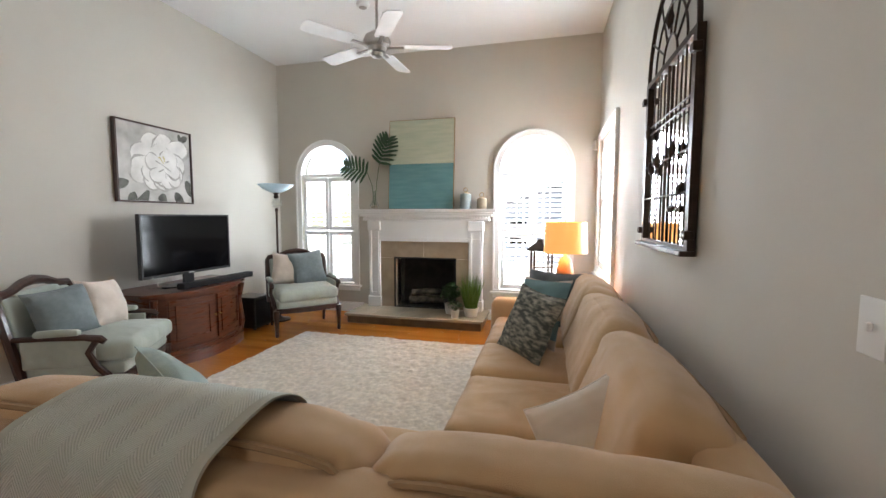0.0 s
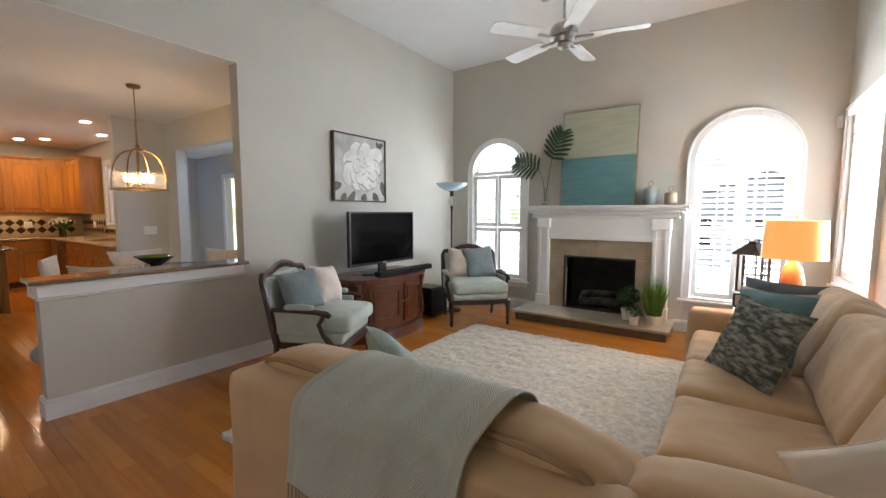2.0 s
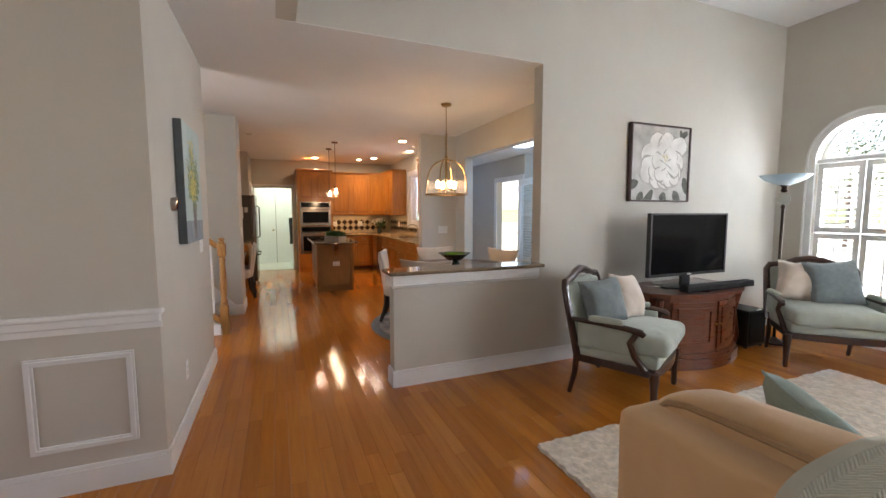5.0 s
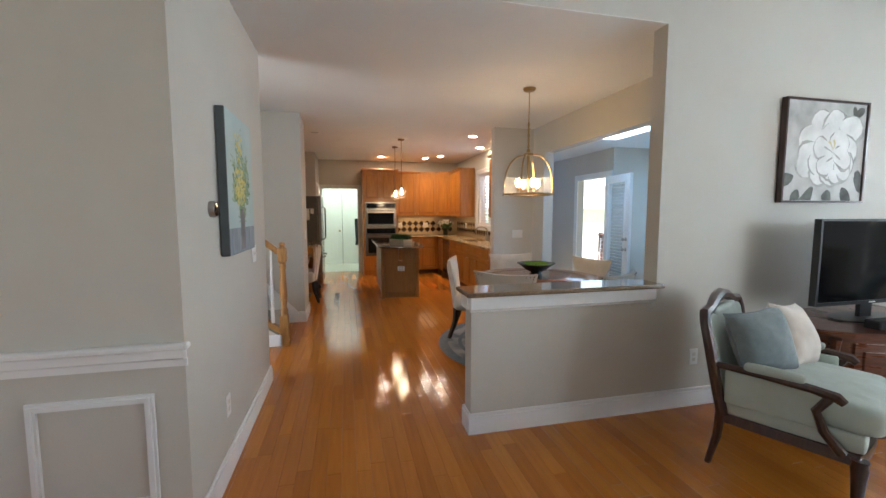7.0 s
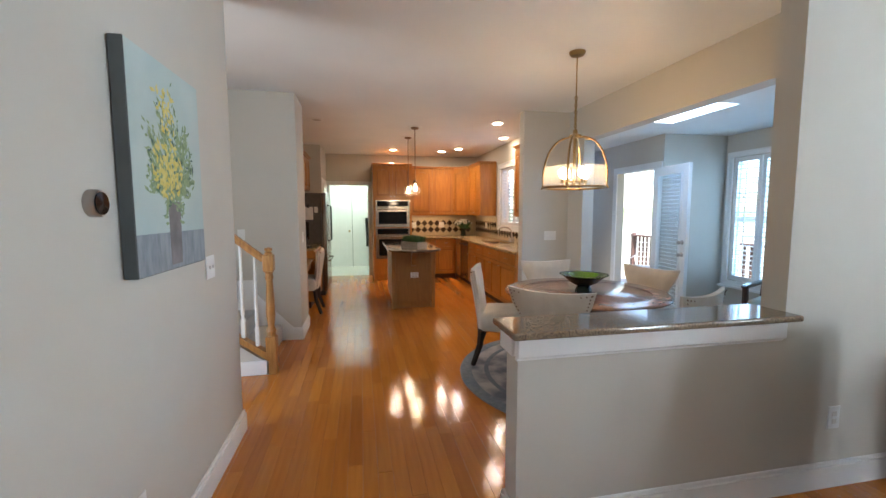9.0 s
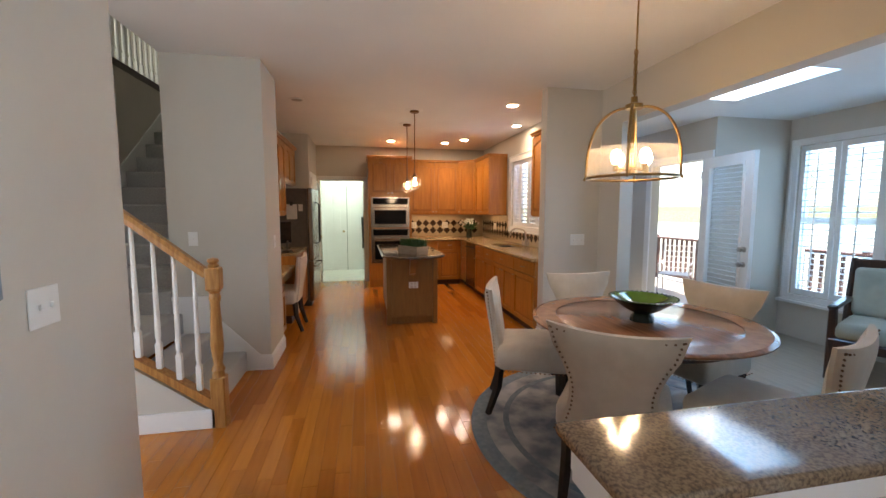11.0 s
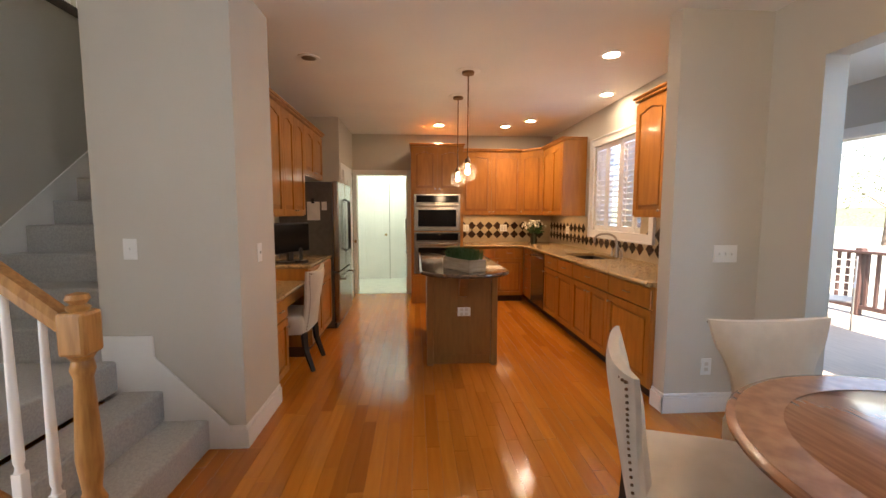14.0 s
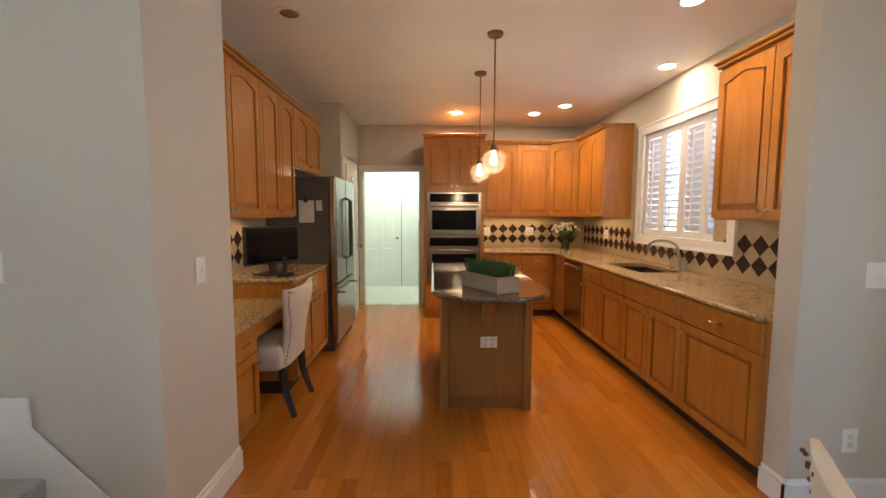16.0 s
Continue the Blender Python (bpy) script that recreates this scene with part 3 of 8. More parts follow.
# ---- windows with shutters ----
def shutter_leaf(parent, put, u0, u1, v0, v1, tilt, gap=0.062):
    """Stiles, rails and louvres of one shutter; put(u, v, d) gives the place, d being how far into the room."""
    s, t = 0.05, 0.03
    bm = bmesh.new()
    for a in (rect(u0, v0, u0 + s, v1), rect(u1 - s, v0, u1, v1), rect(u0 + s, v0, u1 - s, v0 + 0.06), rect(u0 + s, v1 - 0.06, u1 - s, v1)):
        plate(a, [], put, t, bm=bm)
    part("shutter_frame", bm, TRIM, parent)
    n = max(1, int((v1 - v0 - 0.13) / gap))
    c, sn = math.cos(radians(tilt)), math.sin(radians(tilt))
    base = None
    for i in range(n):
        v = v0 + 0.065 + (i + 0.5) * (v1 - v0 - 0.13) / n
        if base is None:
            v_first = v
            w, h = 0.031, 0.0045
            prof = [(-w, 0), (-w * 0.6, h), (w * 0.6, h), (w, 0), (w * 0.6, -h), (-w * 0.6, -h)]
            bm = bmesh.new()
            ends = []
            for u in (u0 + s + 0.002, u1 - s - 0.002):
                ends.append([bm.verts.new(put(u, v + a * sn + b * c, t / 2 + a * c - b * sn)) for a, b in prof])
            for k in range(6):
                bm.faces.new((ends[0][k], ends[0][(k + 1) % 6], ends[1][(k + 1) % 6], ends[1][k]))
            bm.faces.new(ends[0])
            bm.faces.new(ends[1][::-1])
            base = part("louver", bm, TRIM, parent)
        else:
            o = base.copy()
            scene.collection.objects.link(o)
            o.location = (0, 0, v - v_first)
    bm = plate(rect((u0 + u1) / 2 - 0.006, v0 + 0.1, (u0 + u1) / 2 + 0.006, v1 - 0.1), [], lambda u, v, d: put(u, v, d + t + 0.012), 0.008)
    part("tilt_rod", bm, TRIM, parent)


def arched_window(name, u0, u1, tilts, label):
    w = empty(name, (0, 0, 0), 0, label, "window", "arched windows by the fireplace", "structure")
    y = Y_FIRE
    b = 0.085
    bm = plate(arch(u0 - b, u1 + b, WZ0 - 0.02, SPRING), [arch(u0, u1, WZ0, SPRING)], lambda u, v, d: (u, y - d, v), 0.022)
    plate(arch(u0 - b, u1 + b, WZ0 - 0.02, SPRING), [arch(u0 - b + 0.02, u1 + b - 0.02, WZ0, SPRING)], lambda u, v, d: (u, y - 0.022 - d, v), 0.014, bm=bm)
    part("casing", bm, TRIM, w)
    part("window_sill", box((u0 - b - 0.03, y - 0.06, WZ0 - 0.05), (u1 + b + 0.03, y, WZ0 - 0.021), 0.006), TRIM, w)
    part("apron", box((u0 - b, y - 0.018, WZ0 - 0.11), (u1 + b, y, WZ0 - 0.051), 0.004), TRIM, w)
    # sash, fan light and muntins outside the shutters
    c, r = (u0 + u1) / 2, (u1 - u0) / 2
    bm = plate(arch(u0, u1, WZ0, SPRING), [arch(u0 + 0.045, u1 - 0.045, SPRING + 0.035, SPRING + 0.035), rect(u0 + 0.045, WZ0 + 0.05, u1 - 0.045, 1.18), rect(u0 + 0.045, 1.23, u1 - 0.045, SPRING - 0.04)], on_y(y + 0.10), 0.04)
    for k in (1, 2):
        u = u0 + 0.045 + k * (u1 - u0 - 0.09) / 3
        plate(rect(u - 0.009, WZ0 + 0.05, u + 0.009, SPRING - 0.04), [], on_y(y + 0.112), 0.02, bm=bm)
    for v in (0.67, 0.93, 1.49, 1.74):
        plate(rect(u0 + 0.045, v - 0.009, u1 - 0.045, v + 0.009), [], on_y(y + 0.114), 0.016, bm=bm)
    part("window_frame", bm, TRIM, w)
    bm = bmesh.new()
    z = SPRING + 0.035
    for k in range(1, 5):
        a = math.pi * k / 5
        tube([(c + 0.10 * math.cos(a), y + 0.122, z + 0.10 * math.sin(a)), (c + (r - 0.04) * math.cos(a), y + 0.122, z + (r - 0.05) * math.sin(a))], 0.009, bm=bm, seg=6)
    tube([(c + 0.11 * math.cos(math.pi * k / 10), y + 0.122, z + 0.11 * math.sin(math.pi * k / 10)) for k in range(11)], 0.009, bm=bm, seg=6)
    part("fan_spokes", bm, TRIM, w)
    g = part("pane", plate(arch(u0 + 0.02, u1 - 0.02, WZ0 + 0.02, SPRING), [], on_y(y + 0.125), 0.004), GLASS, w)
    g.visible_shadow = False
    # shutters
    part("shutter_rail", box((u0, y + 0.015, SPRING - 0.03), (u1, y + 0.055, SPRING + 0.015), 0.004), TRIM, w)
    put = lambda u, v, d: (u, y + 0.055 - d, v)
    m = (u0 + u1) / 2
    for (a, e), tl in zip(((u0 + 0.012, m - 0.004), (m + 0.004, u1 - 0.012)), tilts):
        shutter_leaf(w, put, a, e, WZ0 + 0.01, 1.18, tl)
        shutter_leaf(w, put, a, e, 1.19, SPRING - 0.035, tl)
    return w


arched_window("window_1", *WIN_L, (24, 4), "white arched window with open plantation shutters")
arched_window("window_2", *WIN_R, (27, 27), "white arched window with plantation shutters")


def square_window(name, u0, u1, v0, v1, face, inward, leaves, tilts, label, split=None, casing=0.085, sill=True):
    """A shuttered window; face(u, v, d) gives the place, d metres outward from the wall's face."""
    w = empty(name, (0, 0, 0), 0, label, "window", "", "structure")
    b = casing
    room = lambda u, v, d: face(u, v, -d)
    part("casing", plate(rect(u0 - b, v0 - b, u1 + b, v1 + b), [rect(u0, v0, u1, v1)], room, 0.022), TRIM, w)
    part("casing_bead", plate(rect(u0 - b, v0 - b, u1 + b, v1 + b), [rect(u0 - b + 0.02, v0 - b + 0.02, u1 + b - 0.02, v1 + b - 0.02)], lambda u, v, d: face(u, v, -0.022 - d), 0.012), TRIM, w)
    if sill:
        part("window_sill", plate(rect(u0 - b - 0.03, v0 - b - 0.03, u1 + b + 0.03, v0 - b), [], room, 0.06), TRIM, w)
    m = (v0 + v1) / 2
    part("window_frame", plate(rect(u0, v0, u1, v1), [rect(u0 + 0.04, v0 + 0.04, u1 - 0.04, m - 0.02), rect(u0 + 0.04, m + 0.02, u1 - 0.04, v1 - 0.04)], lambda u, v, d: face(u, v, 0.09 + d), 0.035), TRIM, w)
    g = part("pane", plate(rect(u0 + 0.02, v0 + 0.02, u1 - 0.02, v1 - 0.02), [], lambda u, v, d: face(u, v, 0.105 + d), 0.004), GLASS, w)
    g.visible_shadow = False
    put = lambda u, v, d: face(u, v, 0.045 - d)
    step = (u1 - u0) / leaves
    for k in range(leaves):
        a, e = u0 + k * step + 0.004, u0 + (k + 1) * step - 0.004
        for lo, hi in ([(v0 + 0.004, split - 0.003), (split + 0.003, v1 - 0.004)] if split else [(v0 + 0.004, v1 - 0.004)]):
            shutter_leaf(w, put, a, e, lo, hi, tilts[k % len(tilts)])
    return w


square_window("window_3", 4.32, 5.42, 0.80, 2.30, lambda u, v, d: (X_RIGHT + d, u, v), -1, 2, (8,), "white shuttered window beside the sofa", 1.53)

# ---- fireplace ----
fp = empty("fireplace", (-2.40, 5.55, 0), 0, "white dentil mantel around a tan stone fireplace", "fireplace")


def at_fp(bm):
    bmesh.ops.translate(bm, verts=bm.verts, vec=(2.40, -5.55, 0))
    return bm


bm = box((-3.40, 5.385, 1.455), (-1.41, 5.598, 1.495), 0.006)
part("mantel_shelf", at_fp(bm), TRIM, fp)
bm = bmesh.new()
for k, (dy, z0, z1) in enumerate(((5.41, 1.425, 1.455), (5.435, 1.395, 1.425), (5.455, 1.335, 1.37))):
    box((-3.37 + k * 0.035, dy, z0), (-1.44 - k * 0.035, 5.598, z1), 0.008, bm=bm)
part("crown_moulding", at_fp(bm), TRIM, fp)
tooth = box((-0.011, 5.44, 1.371), (0.011, 5.47, 1.394), 0.002)
first = part("dentil", at_fp(tooth), TRIM, fp)
n_teeth = 44
for k in range(n_teeth):
    x = -3.25 + k * (1.69 / (n_teeth - 1))
    o = first if k == 0 else first.copy()
    if k:
        scene.collection.objects.link(o)
    o.location = (x, 0, 0)
part("dentil_band", at_fp(box((-3.29, 5.462, 1.37), (-1.52, 5.598, 1.396))), TRIM, fp)
part("frieze", at_fp(box((-3.22, 5.475, 1.10), (-1.60, 5.598, 1.336), 0.004)), TRIM, fp)
part("frieze_bead", at_fp(plate(rect(-3.05, 1.055, -1.78, 1.11), [], on_y(5.455), 0.14)), TRIM, fp)
for x0, x1 in ((-3.215, -3.045), (-1.785, -1.605)):
    part("pilaster", at_fp(box((x0, 5.475, 0.13), (x1, 5.598, 1.10), 0.004)), TRIM, fp)
    part("pilaster_face", at_fp(plate(rect(x0 + 0.02, 0.30, x1 - 0.02, 1.28), [rect(x0 + 0.045, 0.33, x1 - 0.045, 1.25)], on_y(5.462), 0.014)), TRIM, fp)
    part("plinth", at_fp(box((x0 - 0.012, 5.455, 0.13), (x1 + 0.012, 5.598, 0.27), 0.006)), TRIM, fp)
    part("capital", at_fp(box((x0 - 0.015, 5.455, 1.20), (x1 + 0.015, 5.598, 1.335), 0.01)), TRIM, fp)
# stone slips round the firebox
for x0, z0, x1, z1 in ((-3.045, 0.13, -2.83, 0.82), (-1.97, 0.13, -1.785, 0.82), (-3.045, 0.822, -2.415, 1.06), (-2.413, 0.822, -1.785, 1.06)):
    part("stone_slip", at_fp(box((x0 + 0.001, 5.50, z0), (x1 - 0.001, 5.598, z1), 0.002)), STONE, fp)
# firebox
bm = box((-2.83, 5.90, 0.13), (-1.97, 5.95, 0.82))
box((-2.88, 5.60, 0.13), (-2.83, 5.95, 0.82), bm=bm)
box((-1.97, 5.60, 0.13), (-1.92, 5.95, 0.82), bm=bm)
box((-2.88, 5.60, 0.82), (-1.92, 5.95, 0.87), bm=bm)
box((-2.88, 5.505, 0.08), (-1.92, 5.95, 0.131), bm=bm)
part("firebox", at_fp(bm), SOOT_AND_GAP, fp)
part("firebox_trim", at_fp(plate(rect(-2.845, 0.132, -1.955, 0.835), [rect(-2.82, 0.132 + 0.012, -1.98, 0.81)], on_y(5.492), 0.01)), BLACK_PLASTIC, fp)
for k, (x, y, r, a) in enumerate(((-2.4, 5.72, 0.06, 8), (-2.43, 5.80, 0.07, -10), (-2.38, 5.76, 0.05, 14))):
    z = 0.20 + (0.10 if k == 2 else 0)
    d = 0.28
    part("log", at_fp(tube([(x - d * math.cos(radians(a)), y - d * math.sin(radians(a)), z), (x, y, z + 0.015), (x + d * math.cos(radians(a)), y + d * math.sin(radians(a)), z)], [r, r * 1.05, r * 0.9], seg=10)), LOG, fp, smooth=True)
part("hearth_base", at_fp(box((-3.31, 4.99, 0.0), (-1.54, 5.598, 0.098))), HEARTH_SIDE, fp)
for k in range(5):
    x0 = -3.34 + k * 0.366
    part("hearth_tile", at_fp(box((x0 + 0.0012, 4.955, 0.098), (x0 + 0.3648, 5.5, 0.13), 0.003)), HEARTH, fp)
part("hearth_back", at_fp(box((-3.34, 5.5, 0.098), (-1.51, 5.598, 0.127))), HEARTH, fp)

# ---- on the mantel ----
art = empty("abstract_painting", (-2.455, 5.48, 1.495), 0, "tall weathered canvas, cream above turquoise", "painting")
m = pose(0, 0, 0, -4)
for nm, z0, z1, mt in (("lower_panel", 0.0, 0.615, ART_LOW), ("upper_panel", 0.617, 1.21, ART_TOP)):
    bm = box((-0.455, -0.012, z0), (0.455, 0.02, z1), 0.004)
    part(nm, bm, mt, art).matrix_basis = m
bm = plate(rect(-0.462, 0.0, 0.462, 1.215), [rect(-0.455, 0.003, 0.455, 1.211)], lambda u, v, d: (u, -0.014 + d, v), 0.036)
part("wood_edge", bm, RAW_EDGE, art).matrix_basis = m


def jar(x, h, r, mt, label):
    j = empty("lidded_jar", (x, 5.485, 1.495), 0, label, "jar", "jars on the mantel")
    part("body", lathe([(r * 0.94, 0), (r, 0.012), (r, h * 0.84), (r * 0.9, h * 0.92), (r * 0.55, h * 0.96)], seg=28), mt, j, smooth=True)
    part("lid", lathe([(r * 0.62, h * 0.955), (r * 0.62, h * 0.985), (r * 0.3, h * 1.02), (0.012, h * 1.03)], seg=24), BRASS, j, "dull metal lid", True)
    part("ring", tube([(0.028 * math.cos(a), 0, h * 1.03 + 0.03 + 0.028 * math.sin(a)) for a in [2 * math.pi * k / 14 for k in range(14)]], 0.005, seg=6, closed=True), BRASS, j, "ring handle", True)


jar(-1.83, 0.215, 0.075, BLUE_JAR, "tall pale blue-grey lidded jar on the mantel")
jar(-1.615, 0.15, 0.066, SAND_JAR, "small sandy lidded jar on the mantel")

vase = empty("leaf_vase", (-3.12, 5.47, 1.495), 0, "clear glass vase holding two split philodendron leaves", "vase")
part("glass_body", lathe([(0.045, 0.0), (0.06, 0.02), (0.062, 0.06), (0.03, 0.13), (0.022, 0.22), (0.028, 0.25), (0.025, 0.25), (0.019, 0.22), (0.027, 0.13), (0.058, 0.06), (0.055, 0.02), (0.0, 0.01)], seg=24, cap=False), CLEAR, vase, smooth=True)
part("pebbles", lathe([(0.0, 0.012), (0.05, 0.016), (0.054, 0.04), (0.035, 0.055), (0.0, 0.06)], seg=12), STONE, vase, smooth=True)


def split_leaf(tip_dir, length, width, bm, at, normal):
    """A leaf cut into fingers from a midrib."""
    d, nrm = Vector(tip_dir).normalized(), Vector(normal).normalized()
    s = d.cross(nrm).normalized()
    o = Vector(at)
    rib = [o + d * length * t - nrm * 0.05 * t * t for t in (0, 0.25, 0.5, 0.75, 1.0)]
    tube(rib, 0.004, bm=bm, seg=5)
    n = 8
    for k in range(n):
        t = 0.04 + 0.9 * k / (n - 1)
        base = o + d * length * t - nrm * 0.05 * t * t
        reach = width * (math.sin(math.pi * (0.22 + 0.68 * t)) ** 0.7)
        for sg in (-1, 1):
            out = (s * sg + d * (0.25 + 0.75 * t)).normalized()
            side = out.cross(nrm).normalized()
            pts = [base - side * 0.016, base + out * reach * 0.5 - side * 0.021 - nrm * 0.004, base + out * reach * 0.92 - side * 0.012 - nrm * 0.02, base + out * reach - nrm * 0.028, base + out * reach * 0.92 + side * 0.012 - nrm * 0.02, base + out * reach * 0.5 + side * 0.021 - nrm * 0.004, base + side * 0.016]
            lo = [bm.verts.new(p) for p in pts]
            hi = [bm.verts.new(p + nrm * 0.003) for p in pts]
            bm.faces.new(lo[::-1])
            bm.faces.new(hi)
            for i in range(7):
                bm.faces.new((lo[i], lo[(i + 1) % 7], hi[(i + 1) % 7], hi[i]))


for at, d, ln, wd, mid in (((0.10, -0.05, 0.62), (0.18, -0.10, 0.42), 0.38, 0.25, (0.05, -0.02, 0.40)), ((-0.08, -0.05, 0.50), (-0.42, -0.06, 0.14), 0.36, 0.22, (-0.02, -0.02, 0.32))):
    part("stem", tube([(0, 0, 0.03), mid, at], 0.005, seg=6), BUSH, vase)
    bm = bmesh.new()
    split_leaf(d, ln, wd, bm, at, (-0.15, -1.0, 0.25))
    part("leaf", bm, LEAF, vase)

# ---- plants on the hearth ----
rnd = random.Random(4)


def pot_shape(r, h):
    return lathe([(r * 0.78, 0), (r * 0.8, 0.006), (r, h * 0.9), (r * 1.04, h * 0.92), (r * 1.04, h), (r * 0.94, h), (r * 0.9, h * 0.86), (0, h * 0.84)], seg=24, cap=False)


def blade(bm, base, tip, w):
    b, t = Vector(base), Vector(tip)
    mid = (b + t) / 2 + Vector((0, 0, 0.03))
    side = (t - b).cross(Vector((rnd.uniform(-1, 1), rnd.uniform(-1, 1), 0.2))).normalized() * w
    v = [bm.verts.new(p) for p in (b - side, b + side, mid + side * 0.8, t, mid - side * 0.8)]
    bm.faces.new(v)


def grass_pot(at, r, h, top, n, spread, mt, label):
    p = empty("potted_grass", at, 0, label, "plant", "plants on the hearth")
    part("pot", pot_shape(r, h), POT, p, smooth=True)
    part("soil", lathe([(r * 0.88, h * 0.85), (0.0, h * 0.9)], seg=16), SOIL, p)
    bm = bmesh.new()
    for _ in range(n):
        a, q = rnd.uniform(0, 6.28), rnd.random() ** 0.5
        b = (r * 0.8 * q * math.cos(a), r * 0.8 * q * math.sin(a), h * 0.86)
        L = top * rnd.uniform(0.6, 1.05)
        s = spread * q * rnd.uniform(0.5, 1.3)
        blade(bm, b, (b[0] + s * math.cos(a), b[1] + s * math.sin(a), h * 0.86 + L), rnd.uniform(0.002, 0.004))
    part("grass", bm, mt, p, "upright yellow-green grass blades")


def leafy_pot(at, r, h, crown, n, leaf, mt, label):
    p = empty("potted_plant", at, 0, label, "plant", "plants on the hearth")
    part("pot", pot_shape(r, h), POT, p, smooth=True)
    part("soil", lathe([(r * 0.88, h * 0.85), (0.0, h * 0.9)], seg=16), SOIL, p)
    bm = bmesh.new()
    for _ in range(n):
        a, e, q = rnd.uniform(0, 6.28), rnd.uniform(-0.5, 1.5), rnd.random() ** 0.4
        c = Vector((crown[0] * q * math.cos(a) * math.cos(e), crown[0] * q * math.sin(a) * math.cos(e), h + crown[1] * 0.45 + crown[1] * 0.55 * q * math.sin(e)))
        d = Vector((rnd.uniform(-1, 1), rnd.uniform(-1, 1), rnd.uniform(-0.4, 1))).normalized()
        s = d.cross(Vector((0.3, 0.5, 0.8))).normalized()
        L = leaf * rnd.uniform(0.7, 1.3)
        v = [bm.verts.new(x) for x in (c, c + d * L * 0.5 + s * L * 0.4, c + d * L, c + d * L * 0.5 - s * L * 0.4)]
        bm.faces.new(v)
    for _ in range(14):
        a = rnd.uniform(0, 6.28)
        tube([(0, 0, h * 0.8), (crown[0] * 0.7 * math.cos(a), crown[0] * 0.7 * math.sin(a), h + crown[1] * 0.6)], 0.002, bm=bm, seg=4)
    part("foliage", bm, mt, p)


grass_pot((-1.70, 5.22, 0.13), 0.095, 0.11, 0.44, 420, 0.10, GRASS, "tall ornamental grass in a white pot on the hearth")
leafy_pot((-1.98, 5.30, 0.13), 0.085, 0.13, (0.15, 0.26), 420, 0.035, BUSH, "bushy green plant in a pale pot on the hearth")
leafy_pot((-1.88, 5.08, 0.13), 0.055, 0.10, (0.10, 0.11), 150, 0.032, SAGE_LEAF, "small grey-green plant in a white pot on the hearth")

# ---- rug ----
rug = empty("shag_rug", (-2.37, 2.84, 0), 0, "cream shag area rug on the oak floor", "rug")
bm = bmesh.new()
nx, ny = 110, 150
hw, hl = 1.19, 1.55
grid = [[bm.verts.new((-hw + 2 * hw * i / nx + 0.006 * rnd.uniform(-1, 1), -hl + 2 * hl * j / ny + 0.006 * rnd.uniform(-1, 1), 0.020 + 0.010 * rnd.random() + 0.008 * noise.noise(Vector((i * 0.21, j * 0.21, 0))))) for j in range(ny + 1)] for i in range(nx + 1)]
for i in range(nx):
    for j in range(ny):
        bm.faces.new((grid[i][j], grid[i + 1][j], grid[i + 1][j + 1], grid[i][j + 1]))
rim = [grid[i][0] for i in range(nx + 1)] + [grid[nx][j] for j in range(1, ny + 1)] + [grid[i][ny] for i in range(nx - 1, -1, -1)] + [grid[0][j] for j in range(ny - 1, 0, -1)]
low = [bm.verts.new((v.co.x * 1.004, v.co.y * 1.003, 0.002)) for v in rim]
for k in range(len(rim)):
    bm.faces.new((rim[k - 1], low[k - 1], low[k], rim[k]))
part("shag_surface", bm, RUG, rug, smooth=True)

# ---- sectional sofa ----
sofa = empty("sectional_sofa", (0, 0, 0), 0, "large tan upholstered L-shaped sectional sofa", "sofa")
bm = box((-2.50, 0.95, 0.05), (-0.30, 1.80, 0.28), 0.02)
box((-1.22, 1.80, 0.05), (-0.30, 4.18, 0.28), 0.02, bm=bm)
part("base", bm, SOFA, sofa)
part("back_panel", soft_box((2.26, 0.20, 0.775), 0.045, 0, 0.004, 1.0, (30, 6, 10), at=(-1.42, 0.94, 0.045)), SOFA, sofa, smooth=True)
part("back_panel", soft_box((0.18, 3.20, 0.775), 0.045, 0, 0.004, 2.0, (6, 30, 10), at=(-0.37, 2.60, 0.045)), SOFA, sofa, smooth=True)
part("arm", soft_box((0.24, 0.82, 0.52), 0.10, 0, 0.006, 3.0, (10, 16, 10), at=(-2.55, 1.36, 0.05)), SOFA, sofa, smooth=True)
part("arm", soft_box((0.92, 0.24, 0.56), 0.06, 0, 0.006, 4.0, (16, 10, 10), at=(-0.83, 4.08, 0.05)), SOFA, sofa, smooth=True)


def seat(x0, x1, y0, y1, sd):
    part("seat_cushion", soft_box((x1 - x0, y1 - y0, 0.19), 0.06, 0.02, 0.006, sd, (18, 18, 6), at=((x0 + x1) / 2, (y0 + y1) / 2, 0.275)), SOFA, sofa, smooth=True)


seat(-2.44, -1.24, 1.06, 1.84, 5.1)
seat(-1.23, -0.40, 1.06, 1.84, 6.2)
seat(-1.24, -0.40, 1.85, 2.52, 7.3)
seat(-1.24, -0.40, 2.53, 3.16, 8.4)
seat(-1.24, -0.40, 3.17, 3.95, 9.5)


